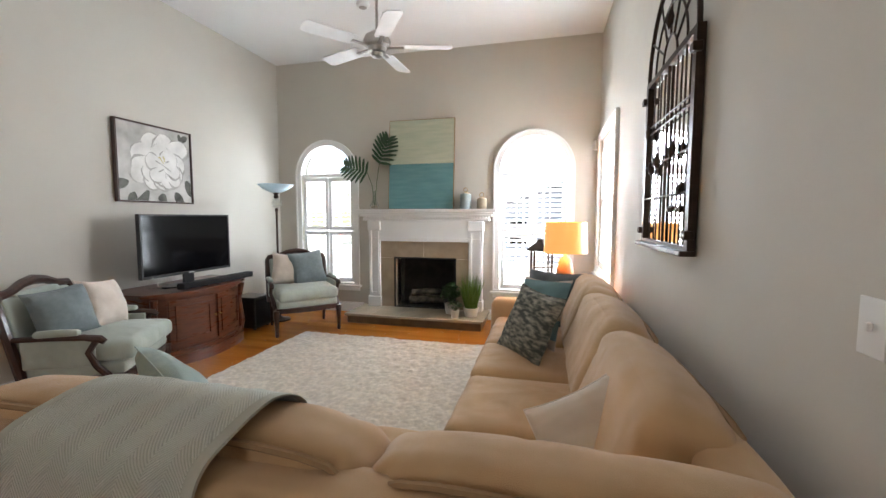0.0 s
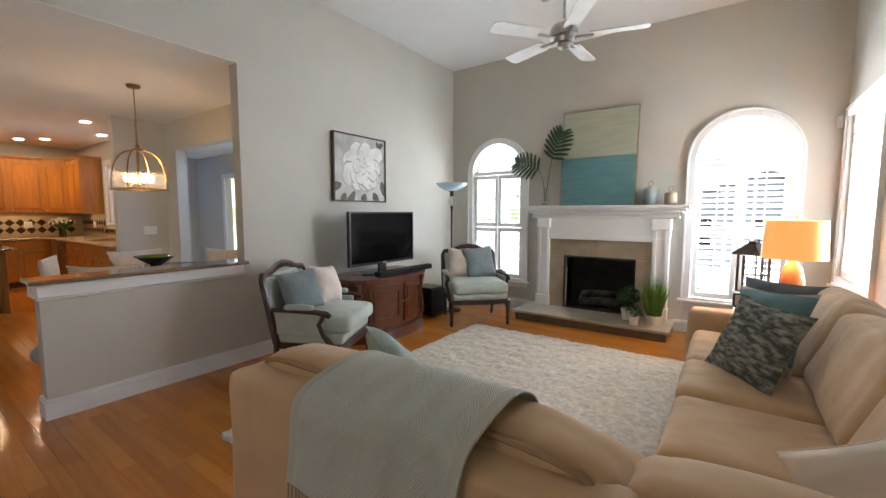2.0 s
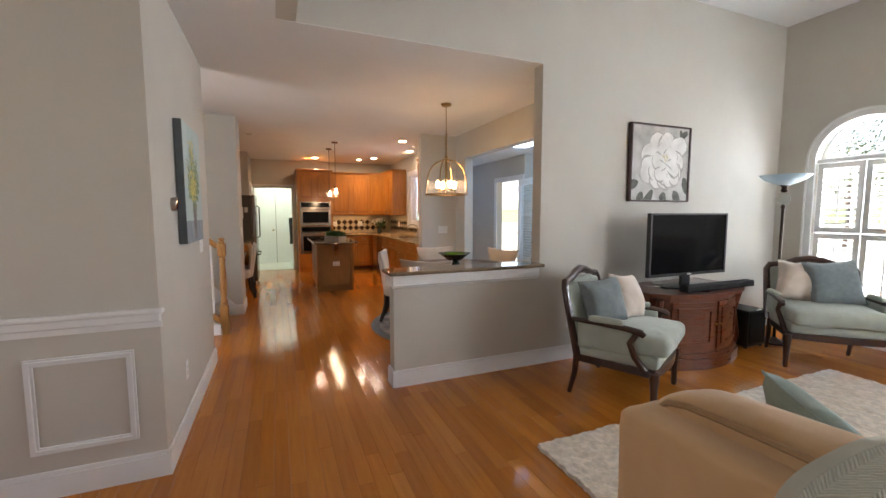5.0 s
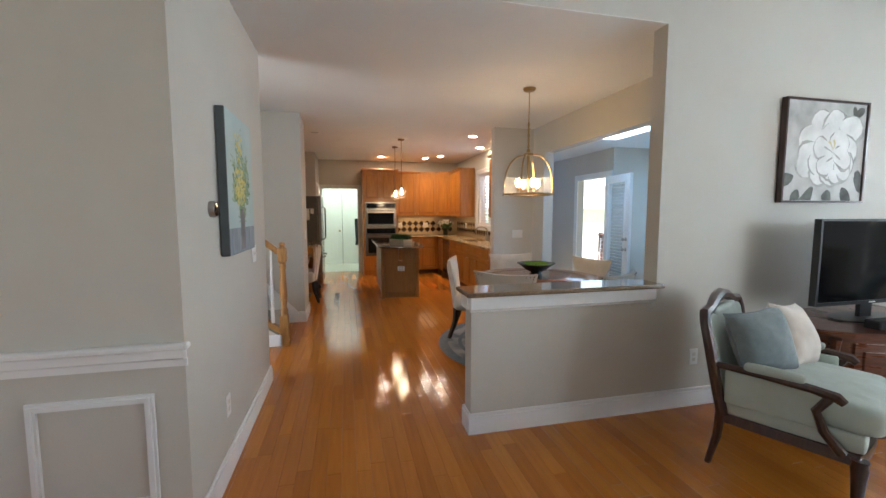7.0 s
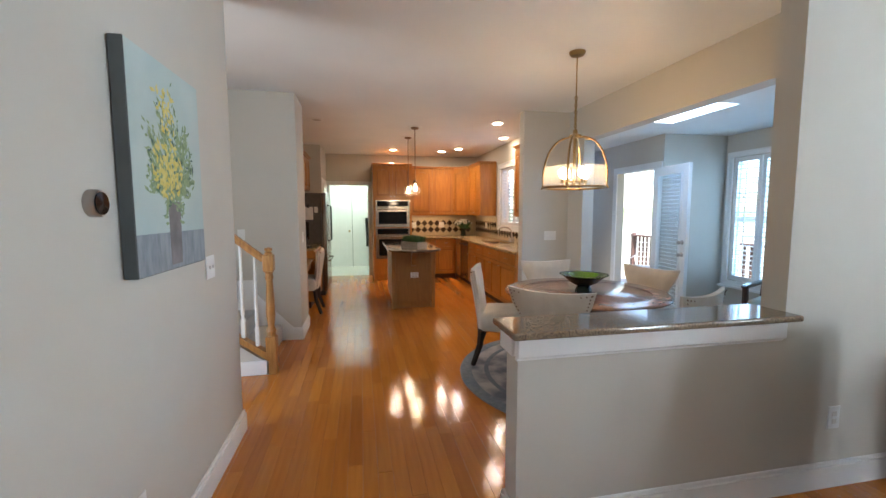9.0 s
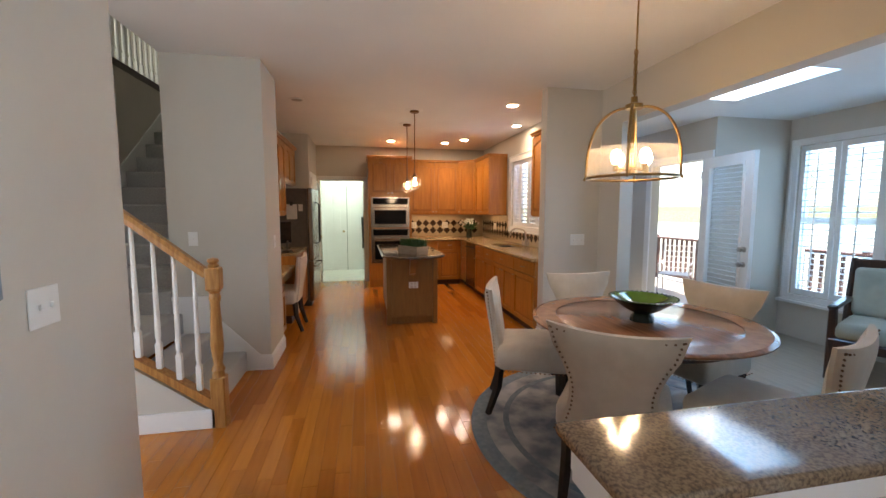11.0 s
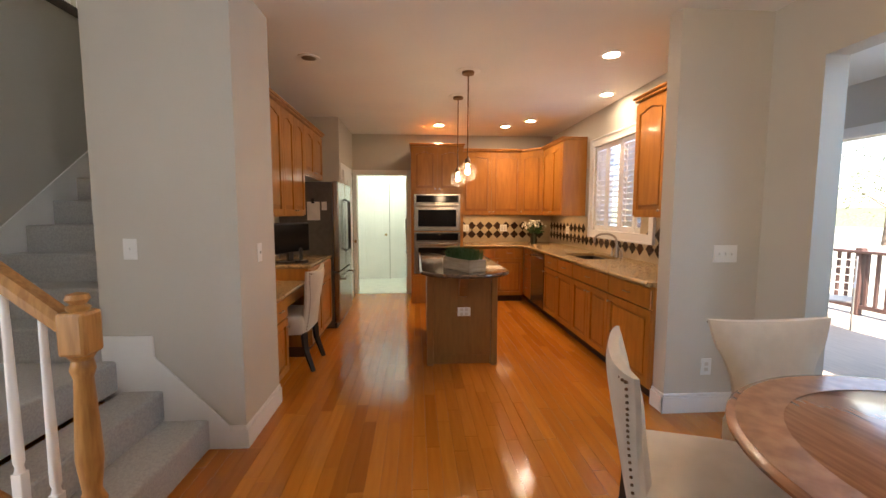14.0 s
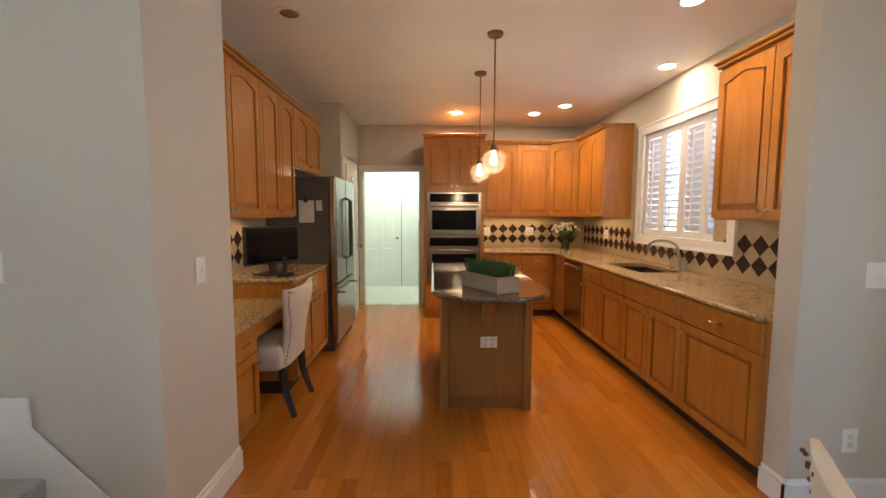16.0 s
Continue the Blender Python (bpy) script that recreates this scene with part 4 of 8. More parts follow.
def back(cx, cy, length, rz, sd, lift=0.0, droop=0.05, lean=-22, front=0.0):
    """A plump back cushion leaning on the back panel: sagging corners, gathered folds, piping along its upper edge."""
    m = pose(cx, cy, 0.45 + lift, lean, 0, rz)
    h = length / 2
    bm = soft_box((length, 0.26, 0.475), 0.085, 0.02, 0.007, sd, (44, 14, 22))

    def sag(x):
        return droop * abs(x / h) ** 5

    for v in bm.verts:
        up = v.co.z / 0.475
        x, y, z = v.co
        # long folds that run down and outward from the seams, deepest near the ends
        ends = 0.35 + 0.65 * abs(x / h) ** 1.5
        g = noise.noise(Vector((x * 2.2 + z * 3.0 * (1 if x > 0 else -1) + sd, z * 7.0 + abs(x) * 4.0, sd * 1.7)))
        crease = max(0.0, 1 - abs(g) * 5.0) ** 2
        v.co.y += (0.010 if y < 0 else -0.010) * crease * ends * up
        v.co.z -= (sag(x) + 0.012 * crease * ends + front * (0.5 - y / 0.26)) * up
        v.co.y *= 1 + 0.10 * (1 - (x / h) ** 2) * up
    c = part("back_cushion", bm, SOFA, sofa, smooth=True)
    c.matrix_basis = m
    L = h - 0.05
    for y in (0.117,):
        pts = [(-L - 0.03, y, 0.34), (-L - 0.02, y, 0.40), (-L + 0.04, y, 0.446)] + [(L * k / 6, y * 1.04, 0.459) for k in range(-5, 6)] + [(L - 0.04, y, 0.446), (L + 0.02, y, 0.40), (L + 0.03, y, 0.34)]
        pts = [(a, b, z - sag(a) * z / 0.475 + 0.004 * noise.noise(Vector((a * 6, sd, y * 9)))) for a, b, z in pts]
        part("piping", tube(pts, 0.010, seg=6), PIPING, c, smooth=True)


back(-1.87, 1.16, 1.37, 180, 1.5, -0.02, 0.04, -10, 0.06)
back(-0.74, 1.16, 0.96, 180, 3.7, -0.05, 0.03, -10, 0.06)
back(-0.58, 1.70, 0.90, -90, 5.9, -0.01)
back(-0.58, 2.56, 0.94, -90, 7.1, 0.0)
back(-0.58, 3.45, 0.92, -90, 9.3, 0.01)


# ---- scatter cushions ----
def cushion(at, rz, lean, w, h, d, mt, label, sd, roll=0):
    c = empty("throw_pillow", at, 0, label, "pillow", "throw pillows")
    c.matrix_world = pose(*at, lean, roll, rz)
    part("cover", pillow_mesh(w, h, d, sd), mt, c, smooth=True)
    pts = []
    for a, b in (((-1, -1), (1, -1)), ((1, -1), (1, 1)), ((1, 1), (-1, 1)), ((-1, 1), (-1, -1))):
        for k in range(8):
            u, v = a[0] + (b[0] - a[0]) * k / 8, a[1] + (b[1] - a[1]) * k / 8
            pts.append((u * w / 2 * (1 - 0.10 * (1 - v * v)), 0, v * h / 2 * (1 - 0.10 * (1 - u * u)) + h / 2))
    part("seam", tube(pts, 0.004, seg=5, closed=True), mt, c, smooth=True)
    return c


cushion((-2.36, 1.70, 0.47), 160, -34, 0.38, 0.38, 0.20, SEAFOAM, "seafoam green throw pillow on the tan sofa", 1.0, -16)
cushion((-0.80, 1.66, 0.46), -62, -40, 0.45, 0.43, 0.20, STRIPES, "cream throw pillow with faint stripes in the sofa corner", 2.0, 42)
cushion((-0.98, 2.86, 0.47), -52, -24, 0.47, 0.47, 0.15, MOTTLED, "mottled charcoal, sage and cream printed throw pillow on the sofa", 3.0, 4)
cushion((-0.90, 3.14, 0.47), -48, -22, 0.50, 0.50, 0.14, BLOCKS, "sand and teal colour-block throw pillow on the sofa", 4.0, -4)
cushion((-0.74, 3.62, 0.47), -24, -16, 0.52, 0.48, 0.15, DARK_TEAL, "dark slate throw pillow leaning on the sofa arm", 5.0)

# ---- throw over the sofa back ----
throw = empty("throw_blanket", (-1.75, 1.0, 0), 0, "sage green herringbone throw with fringe over the sofa back", "blanket")
PROFILE = [(-0.178, 0.55), (-0.176, 0.69), (-0.170, 0.79), (-0.140, 0.855), (-0.06, 0.89), (0.03, 0.912), (0.11, 0.908), (0.185, 0.865), (0.235, 0.77), (0.265, 0.66)]


def throw_point(u, s):
    k = min(int(s), len(PROFILE) - 2)
    f = s - k
    a, b, c, d = (PROFILE[max(0, min(len(PROFILE) - 1, k + i))] for i in (-1, 0, 1, 2))
    y, z = (0.5 * (2 * b[i] + (c[i] - a[i]) * f + (2 * a[i] - 5 * b[i] + 4 * c[i] - d[i]) * f * f + (3 * b[i] - a[i] - 3 * c[i] + d[i]) * f ** 3) for i in (0, 1))
    t = s / (len(PROFILE) - 1)
    x = (-0.38 + 0.14 * t) * (1 - u) + (0.24 + 0.06 * t) * u
    fold = 0.014 * noise.noise(Vector((u * 5.0, s * 0.5, 3.3)))
    return Vector((x, y - 0.012 + fold, z + 0.012 + abs(fold) * 0.6))


def sheet(u0, u1, s0, s1, nu, ns, lift=0.0):
    bm = bmesh.new()
    lay = bm.loops.layers.uv.new("UVMap")
    top, uvs = [], {}
    for i in range(nu + 1):
        row = []
        for j in range(ns + 1):
            u, s = u0 + (u1 - u0) * i / nu, s0 + (s1 - s0) * j / ns
            v = bm.verts.new(throw_point(u, s) + Vector((0, -lift, lift)))
            uvs[v] = (u * 0.72, s * 0.13)
            row.append(v)
        top.append(row)
    low = [[bm.verts.new(v.co + Vector((0, 0.006, -0.007))) for v in row] for row in top]
    for a, b in zip(top, low):
        for v, w in zip(a, b):
            uvs[w] = uvs[v]
    for i in range(nu):
        for j in range(ns):
            bm.faces.new((top[i][j], top[i + 1][j], top[i + 1][j + 1], top[i][j + 1]))
            bm.faces.new((low[i][j + 1], low[i + 1][j + 1], low[i + 1][j], low[i][j]))
    rimt = [top[i][0] for i in range(nu + 1)] + [top[nu][j] for j in range(1, ns + 1)] + [top[i][ns] for i in range(nu - 1, -1, -1)] + [top[0][j] for j in range(ns - 1, 0, -1)]
    riml = [low[i][0] for i in range(nu + 1)] + [low[nu][j] for j in range(1, ns + 1)] + [low[i][ns] for i in range(nu - 1, -1, -1)] + [low[0][j] for j in range(ns - 1, 0, -1)]
    for k in range(len(rimt)):
        bm.faces.new((rimt[k - 1], riml[k - 1], riml[k], rimt[k]))
    for f in bm.faces:
        for lp in f.loops:
            lp[lay].uv = uvs[lp.vert]
    return bm


part("weave", sheet(0.05, 0.95, 0.0, 9.0, 40, 45), THROW, throw, smooth=True)
part("border", sheet(0.951, 1.0, 0.0, 9.0, 4, 45), THROW_EDGE, throw, smooth=True)
part("border", sheet(0.0, 0.049, 0.0, 9.0, 4, 45), THROW_EDGE, throw, smooth=True)
for k in range(34):
    p = throw_point((k + 0.5) / 34, 0.0)
    part("tassel", tube([p, p + Vector((rnd.uniform(-0.006, 0.006), -0.004, -0.05)), p + Vector((rnd.uniform(-0.015, 0.015), 0, -0.105))], [0.004, 0.005, 0.003], seg=5), FRINGE, throw)


# ---- armchairs ----
def armchair(at, rz, label):
    c = empty("armchair", at, rz, label, "armchair", "pair of carved armchairs")
    W, D = 0.36, 0.28
    leg_f = [(0.017, 0.0), (0.022, 0.03), (0.020, 0.06), (0.028, 0.22), (0.034, 0.27), (0.030, 0.29), (0.034, 0.31)]
    for sx in (-1, 1):
        part("leg", lathe(leg_f, seg=12, at=(sx * W, -D, 0)), DARK_WOOD, c, "turned dark wood leg", True)
        part("leg", tube([(sx * W * 0.92, D + 0.05, 0), (sx * W * 0.92, D + 0.01, 0.18), (sx * W * 0.92, D, 0.33)], [0.016, 0.022, 0.026], seg=8), DARK_WOOD, c, "dark wood leg", True)
    # seat rail with a curved front
    n = 12
    rail = [(W * (2 * k / n - 1), -D - 0.045 * (1 - (2 * k / n - 1) ** 2)) for k in range(n + 1)]
    pts = rail + [(W * 0.94, D), (-W * 0.94, D)]
    part("seat_rail", plate(pts, [], lambda u, v, d: (u, v, 0.27 + d), 0.055), DARK_WOOD, c)
    part("seat_deck", soft_box((0.70, 0.58, 0.09), 0.03, 0, 0.002, 1.0, (12, 12, 4), at=(0, -0.01, 0.322)), MINT, c, smooth=True)
    part("seat_cushion", soft_box((0.69, 0.62, 0.14), 0.055, 0.03, 0.006, 2.0 + rz, (18, 18, 6), at=(0, -0.05, 0.405)), MINT, c, smooth=True)
    # back: arched frame and padded panel, leaning
    lean = pose(0, D - 0.01, 0.32, -12)
    top = [(-W, 0.0), (-W, 0.30), (-W * 1.0, 0.50), (-W * 0.93, 0.545), (-W * 0.6, 0.56), (-W * 0.3, 0.60), (0, 0.615), (W * 0.3, 0.60), (W * 0.6, 0.56), (W * 0.93, 0.545), (W, 0.50), (W, 0.30), (W, 0.0)]
    part("back_frame", tube([(x, -0.006, z + (0.022 if z > 0.4 else 0)) for x, z in top], [0.030] * 2 + [0.028, 0.030, 0.028, 0.032, 0.036, 0.032, 0.028, 0.030, 0.028] + [0.030] * 2, seg=8), DARK_WOOD, c, "carved dark wood back frame", True).matrix_basis = lean
    part("back_rail", tube([(-W, 0, 0.09), (0, 0, 0.085), (W, 0, 0.09)], 0.018, seg=8), DARK_WOOD, c, "", True).matrix_basis = lean
    part("backrest", soft_box((0.66, 0.06, 0.45), 0.028, 0.0, 0.003, 3.0, (14, 6, 12), at=(0, 0.0, 0.095)), MINT, c, smooth=True).matrix_basis = lean
    part("backrest_top", soft_box((0.44, 0.056, 0.06), 0.025, 0.0, 0.002, 4.0, (12, 5, 5), at=(0, 0.0, 0.515)), MINT, c, smooth=True).matrix_basis = lean
    for sx in (-1, 1):
        part("arm_rail", tube([(sx * W, D + 0.04, 0.60), (sx * (W + 0.02), 0.10, 0.605), (sx * (W + 0.03), -0.10, 0.60), (sx * (W + 0.03), -0.19, 0.585), (sx * (W + 0.03), -0.215, 0.565)], [0.018, 0.02, 0.022, 0.027, 0.02], seg=8), DARK_WOOD, c, "scrolled dark wood arm", True)
        part("arm_post", tube([(sx * (W + 0.03), -0.17, 0.585), (sx * (W + 0.035), -0.12, 0.50), (sx * (W + 0.01), -0.15, 0.40), (sx * W, -0.22, 0.31)], [0.021, 0.02, 0.022, 0.025], seg=8), DARK_WOOD, c, "", True)
        part("arm_pad", soft_box((0.055, 0.25, 0.04), 0.018, 0.008, 0, 0, (6, 12, 4), at=(sx * (W + 0.02), 0.05, 0.612)), MINT, c, smooth=True)
        part("arm_panel", soft_box((0.03, 0.40, 0.19), 0.012, 0, 0.002, 0, (4, 10, 6), at=(sx * (W + 0.0), 0.06, 0.40)), MINT, c, smooth=True)
    return c


armchair((-3.98, 2.43, 0), 118, "dark carved wood armchair with sage cushion beside the half wall")
armchair((-3.72, 4.62, 0), 45, "dark carved wood armchair with sage cushion beside the arched window")
# pillows on the chairs
for (cx, cy), rz, spec in (((-3.98, 2.43), 118, ((-0.15, 0.09, TEAL, "grey-teal", 0.37, -30), (0.12, 0.0, CREAM, "cream", 0.38, -12))), ((-3.72, 4.62), 45, ((0.11, 0.02, TEAL, "grey-teal", 0.43, 8), (-0.17, 0.09, CREAM, "cream", 0.40, -6)))):
    for lx, ly, mt, nm, sz, turn in spec:
        q = pose(cx, cy, 0, 0, 0, rz) @ Vector((lx, ly, 0.545))
        cushion(tuple(q), rz + turn, -20, sz, sz, 0.21, mt, nm + " throw pillow on the sage armchair", lx * 9 + cy, 7 if mt is CREAM else -5)

# ---- television, console ----
con = empty("tv_console", (-4.42, 3.56, 0), 0, "bow-fronted cherry wood television console", "cabinet")


def bow(hw, back_x, edge_x, mid_x, n=12):
    """Plan of a bow front with canted corners, local: y along the front, x to the room."""
    return [(back_x, -hw - 0.02), (edge_x - 0.12, -hw)] + [(edge_x + (mid_x - edge_x) * (1 - (2 * k / n - 1) ** 2), -hw + 0.12 + (2 * hw - 0.24) * k / n) for k in range(n + 1)] + [(edge_x - 0.12, hw), (back_x, hw + 0.02)]


for nm, hw, ex, mx, z0, z1 in (("plinth", 0.60, 0.30, 0.42, 0.0, 0.10), ("plinth_moulding", 0.585, 0.285, 0.405, 0.10, 0.14), ("body", 0.56, 0.26, 0.38, 0.14, 0.64), ("cornice", 0.585, 0.285, 0.405, 0.64, 0.665), ("top", 0.62, 0.32, 0.44, 0.665, 0.695)):
    bm = plate(bow(hw, -0.28, ex, mx), [], lambda u, v, d, z0=z0: (u, v, z0 + d), z1 - z0)
    part(nm, bm, CHERRY, con)
for sg in (-1, 1):
    def on_bow(u, v, d, sg=sg):
        y = sg * (0.225 + u)
        t = y / 0.44
        return (0.26 + 0.12 * (1 - min(1, t * t)) + 0.004 + d, y, v)
    for nm, outl, holes, dep in (("door", [(-0.205 + 0.041 * k, 0.17) for k in range(11)] + [(0.205 - 0.041 * k, 0.61) for k in range(11)], [], 0.014),):
        door = part(nm, plate(outl, holes, on_bow, dep), CHERRY, con, "raised panel cherry door")
    def on_door(u, v, d, f=on_bow):
        return f(u, v, d + 0.014)
    ring = plate([(-0.165 + 0.033 * k, 0.22) for k in range(11)] + [(0.165 - 0.033 * k, 0.56) for k in range(11)], [[(-0.135 + 0.027 * k, 0.25) for k in range(11)] + [(0.135 - 0.027 * k, 0.53) for k in range(11)]], on_door, 0.012)
    part("panel_moulding", ring, CHERRY, door)
    part("knob", lathe([(0.006, 0), (0.006, 0.012), (0.013, 0.02), (0.010, 0.028), (0.0, 0.03)], seg=12), BRASS, door, "brass knob", True).matrix_basis = pose(0.395, sg * 0.03, 0.41, 0, 90)
    part("corner_post", tube([(0.22, sg * 0.52, 0.10), (0.235, sg * 0.535, 0.2), (0.215, sg * 0.52, 0.45), (0.24, sg * 0.54, 0.64)], [0.03, 0.034, 0.026, 0.034], seg=8), CHERRY, con, "", True)

tv = empty("television", (-4.36, 3.58, 0.695), 0, "black flat-screen television on the cherry console", "television")
part("bezel", plate(rect(-0.53, 0.115, 0.53, 0.715), [rect(-0.512, 0.14, 0.512, 0.70)], lambda u, v, d: (0.03 - d, u, v), 0.045), BLACK_PLASTIC, tv)
part("screen", box((0.005, -0.513, 0.139), (0.022, 0.513, 0.701)), SCREEN, tv)
part("back_shell", box((-0.05, -0.45, 0.18), (-0.015, 0.45, 0.62), 0.02), BLACK_PLASTIC, tv)
part("neck", box((-0.03, -0.06, 0.008), (0.0, 0.06, 0.18), 0.004), BLACK_PLASTIC, tv)
part("stand", plate([(0.18 * math.cos(a) * 0.75, 0.30 * math.sin(a)) for a in [2 * math.pi * k / 24 for k in range(24)]], [], lambda u, v, d: (u, v, d + 0.001), 0.012), BLACK_PLASTIC, tv)
part("maker_mark", box((0.031, -0.03, 0.122), (0.0325, 0.03, 0.132)), PLATE, tv)
bar = empty("soundbar", (-4.14, 3.72, 0.695), 0, "long black soundbar in front of the television", "speaker")
part("body", box((-0.045, -0.46, 0.001), (0.045, 0.46, 0.062), 0.012, seg=2), BLACK_CLOTH, bar)
part("end_cap", box((-0.046, 0.46, 0.001), (0.046, 0.475, 0.062), 0.01), BLACK_PLASTIC, bar)
sub = empty("subwoofer", (-4.38, 4.50, 0), 0, "black subwoofer box on the floor beside the console", "speaker")
part("cabinet", box((-0.16, -0.15, 0.02), (0.16, 0.15, 0.40), 0.008), BLACK_PLASTIC, sub)
part("grille", box((0.16, -0.13, 0.05), (0.168, 0.13, 0.37), 0.004), BLACK_CLOTH, sub)
for sx in (-0.13, 0.13):
    for sy in (-0.12, 0.12):
        part("foot", lathe([(0.018, 0), (0.02, 0.02)], seg=10, at=(sx, sy, 0)), BLACK_PLASTIC, sub)

# ---- floral picture ----
pic = empty("floral_picture", (X_TV, 3.565, 1.53), 0, "square canvas of a white magnolia in a thin dark frame", "picture")
part("frame", plate(rect(-0.42, 0, 0.42, 0.78), [rect(-0.405, 0.015, 0.405, 0.765)], lambda u, v, d: (0.004 + d, u, v), 0.045), DARK_WOOD, pic)
P_BG = material("soft grey wash", (0.36, 0.345, 0.32), 0.8, second=(0.60, 0.58, 0.55), scale=4, detail=6)
part("canvas", box((0.004, -0.404, 0.016), (0.034, 0.404, 0.764)), P_BG, pic)
P_LIGHT = material("white petal paint", (0.82, 0.80, 0.77), 0.8, second=(0.62, 0.60, 0.57), scale=6, detail=5)
P_MID = material("grey petal paint", (0.30, 0.29, 0.265), 0.8, second=(0.52, 0.50, 0.465), scale=9, detail=5)
P_DARK = material("dark leaf paint", (0.05, 0.05, 0.042), 0.8, second=(0.15, 0.15, 0.13), scale=9, detail=5)
P_YEL = material("pale yellow stamen paint", (0.62, 0.54, 0.30), 0.8)


def petal(u, v, ang, ln, wd, layer, mt, name="painted_petal"):
    bm = bmesh.new()
    c, s = math.cos(radians(ang)), math.sin(radians(ang))
    pts = []
    for k in range(16):
        t = 2 * math.pi * k / 16
        a = ln * (0.5 - 0.5 * math.cos(t))
        b = wd * 0.5 * math.sin(t) * (0.75 + 0.5 * (a / ln)) * (1 + 0.15 * math.sin(3 * t + ang))
        pts.append((max(-0.40, min(0.40, u + a * c - b * s)), max(0.018, min(0.762, v + a * s + b * c))))
    vs = [bm.verts.new((0.0345 + layer * 0.0005, p[0], p[1])) for p in pts]
    bm.faces.new(vs)
    part(name, bm, mt, pic)


for k, (u, v, a, ln, wd) in enumerate(((-0.30, 0.20, 200, 0.2, 0.10), (-0.25, 0.10, 250, 0.14, 0.09), (-0.1, 0.12, 235, 0.2, 0.1), (0.2, 0.12, 300, 0.18, 0.1), (0.32, 0.2, 320, 0.2, 0.09), (0.26, 0.64, 40, 0.15, 0.06), (0.30, 0.60, 100, 0.15, 0.05), (0.24, 0.62, 150, 0.10, 0.05), (0.38, 0.1, 100, 0.16, 0.08), (0.05, 0.1, 270, 0.1, 0.1))):
    petal(u, v, a, ln, wd, 1 + 0.1 * k, P_DARK, "painted_leaf")
layer = 3.0
for u, v, ln, wd, angles in ((0.04, 0.40, 0.34, 0.17, (112, 78, 150, 40, 185, 8, 218)), (0.03, 0.37, 0.26, 0.15, (235, 335, 262, 310, 200, 288)), (0.06, 0.40, 0.20, 0.12, (130, 95, 60, 165, 25)), (0.06, 0.36, 0.21, 0.11, (245, 275, 305, 215, 335))):
    for a in angles:
        # a soft grey edge, the white petal on it, and a grey vein
        du, dv = rnd.uniform(-0.05, 0.05), rnd.uniform(-0.04, 0.05)
        petal(u + du, v - 0.008 + dv, a, ln * 1.03, wd * 1.36, layer, P_MID)
        petal(u + du, v + dv, a + 1.5, ln * 0.99, wd * 1.26, layer + 0.35, P_LIGHT)
        petal(u + du, v + dv, a - 6, ln * 0.5, wd * 0.12, layer + 0.5, P_MID, "painted_vein")
        layer += 0.7
for k, a in enumerate((60, 82, 100, 122, 140)):
    petal(0.06, 0.40, a, 0.085, 0.035, layer + k * 0.3, P_YEL if k % 2 else P_LIGHT)

# ---- floor lamp ----
fl = empty("floor_lamp", (-4.26, 4.88, 0), 0, "bronze torchiere floor lamp with a frosted pale blue bowl", "lamp")
part("base", lathe([(0.14, 0), (0.14, 0.015), (0.05, 0.035), (0.02, 0.06)], seg=28), IRON, fl, smooth=True)
part("pole", lathe([(0.014, 0.05), (0.014, 1.46), (0.024, 1.47), (0.014, 1.50)], seg=14), IRON, fl, smooth=True)
part("glass_ball", lathe([(0.016, 1.50), (0.045, 1.515), (0.062, 1.55), (0.062, 1.58), (0.045, 1.615), (0.016, 1.63)], seg=20), CLEAR, fl, "ribbed clear glass ball", True)
part("collar", lathe([(0.02, 1.63), (0.034, 1.65), (0.022, 1.68), (0.05, 1.71), (0.02, 1.72)], seg=16), IRON, fl, smooth=True)
part("bowl", lathe([(0.03, 1.70), (0.10, 1.722), (0.18, 1.765), (0.225, 1.81), (0.22, 1.812), (0.175, 1.772), (0.095, 1.73), (0.0, 1.71)], seg=36, cap=False), BLUE_GLASS, fl, smooth=True)

# ---- side table, lamp and lantern by the window ----
tb = empty("side_table", (-0.62, 4.72, 0), 0, "dark wood side table behind the sofa arm", "table")
part("top", box((-0.36, -0.48, 0.56), (0.36, 0.48, 0.60), 0.006), DARK_WOOD, tb)
for sx in (-0.32, 0.32):
    for sy in (-0.44, 0.44):
        part("leg", box((sx - 0.025, sy - 0.025, 0), (sx + 0.025, sy + 0.025, 0.56), 0.004), DARK_WOOD, tb)
tl = empty("table_lamp", (-0.60, 4.48, 0.60), 0, "lit table lamp with linen drum shade and terracotta base", "lamp")
part("base", lathe([(0.075, 0), (0.09, 0.02), (0.10, 0.10), (0.085, 0.25), (0.06, 0.36), (0.02, 0.40), (0.012, 0.44)], seg=28), TERRA, tl, smooth=True)
part("shade", lathe([(0.215, 0.43), (0.20, 0.74), (0.196, 0.74), (0.211, 0.43)], seg=40, cap=False), SHADE, tl, "glowing warm linen drum shade", True)
part("finial", lathe([(0.006, 0.70), (0.006, 0.75), (0.013, 0.765), (0.0, 0.785)], seg=10), NICKEL, tl, smooth=True)
part("harp", tube([(-0.2, 0, 0.72), (0, 0, 0.725), (0.2, 0, 0.72)], 0.003, seg=5), NICKEL, tl)
bulb("table_lamp_bulb", (-0.60, 4.48, 1.16), 3)
ln = empty("candle_lantern", (-0.84, 5.02, 0.60), 12, "weathered bronze candle lantern on the side table", "lantern")
for sx in (-0.1, 0.1):
    for sy in (-0.1, 0.1):
        part("post", box((sx - 0.011, sy - 0.011, 0.03), (sx + 0.011, sy + 0.011, 0.40)), IRON, ln)
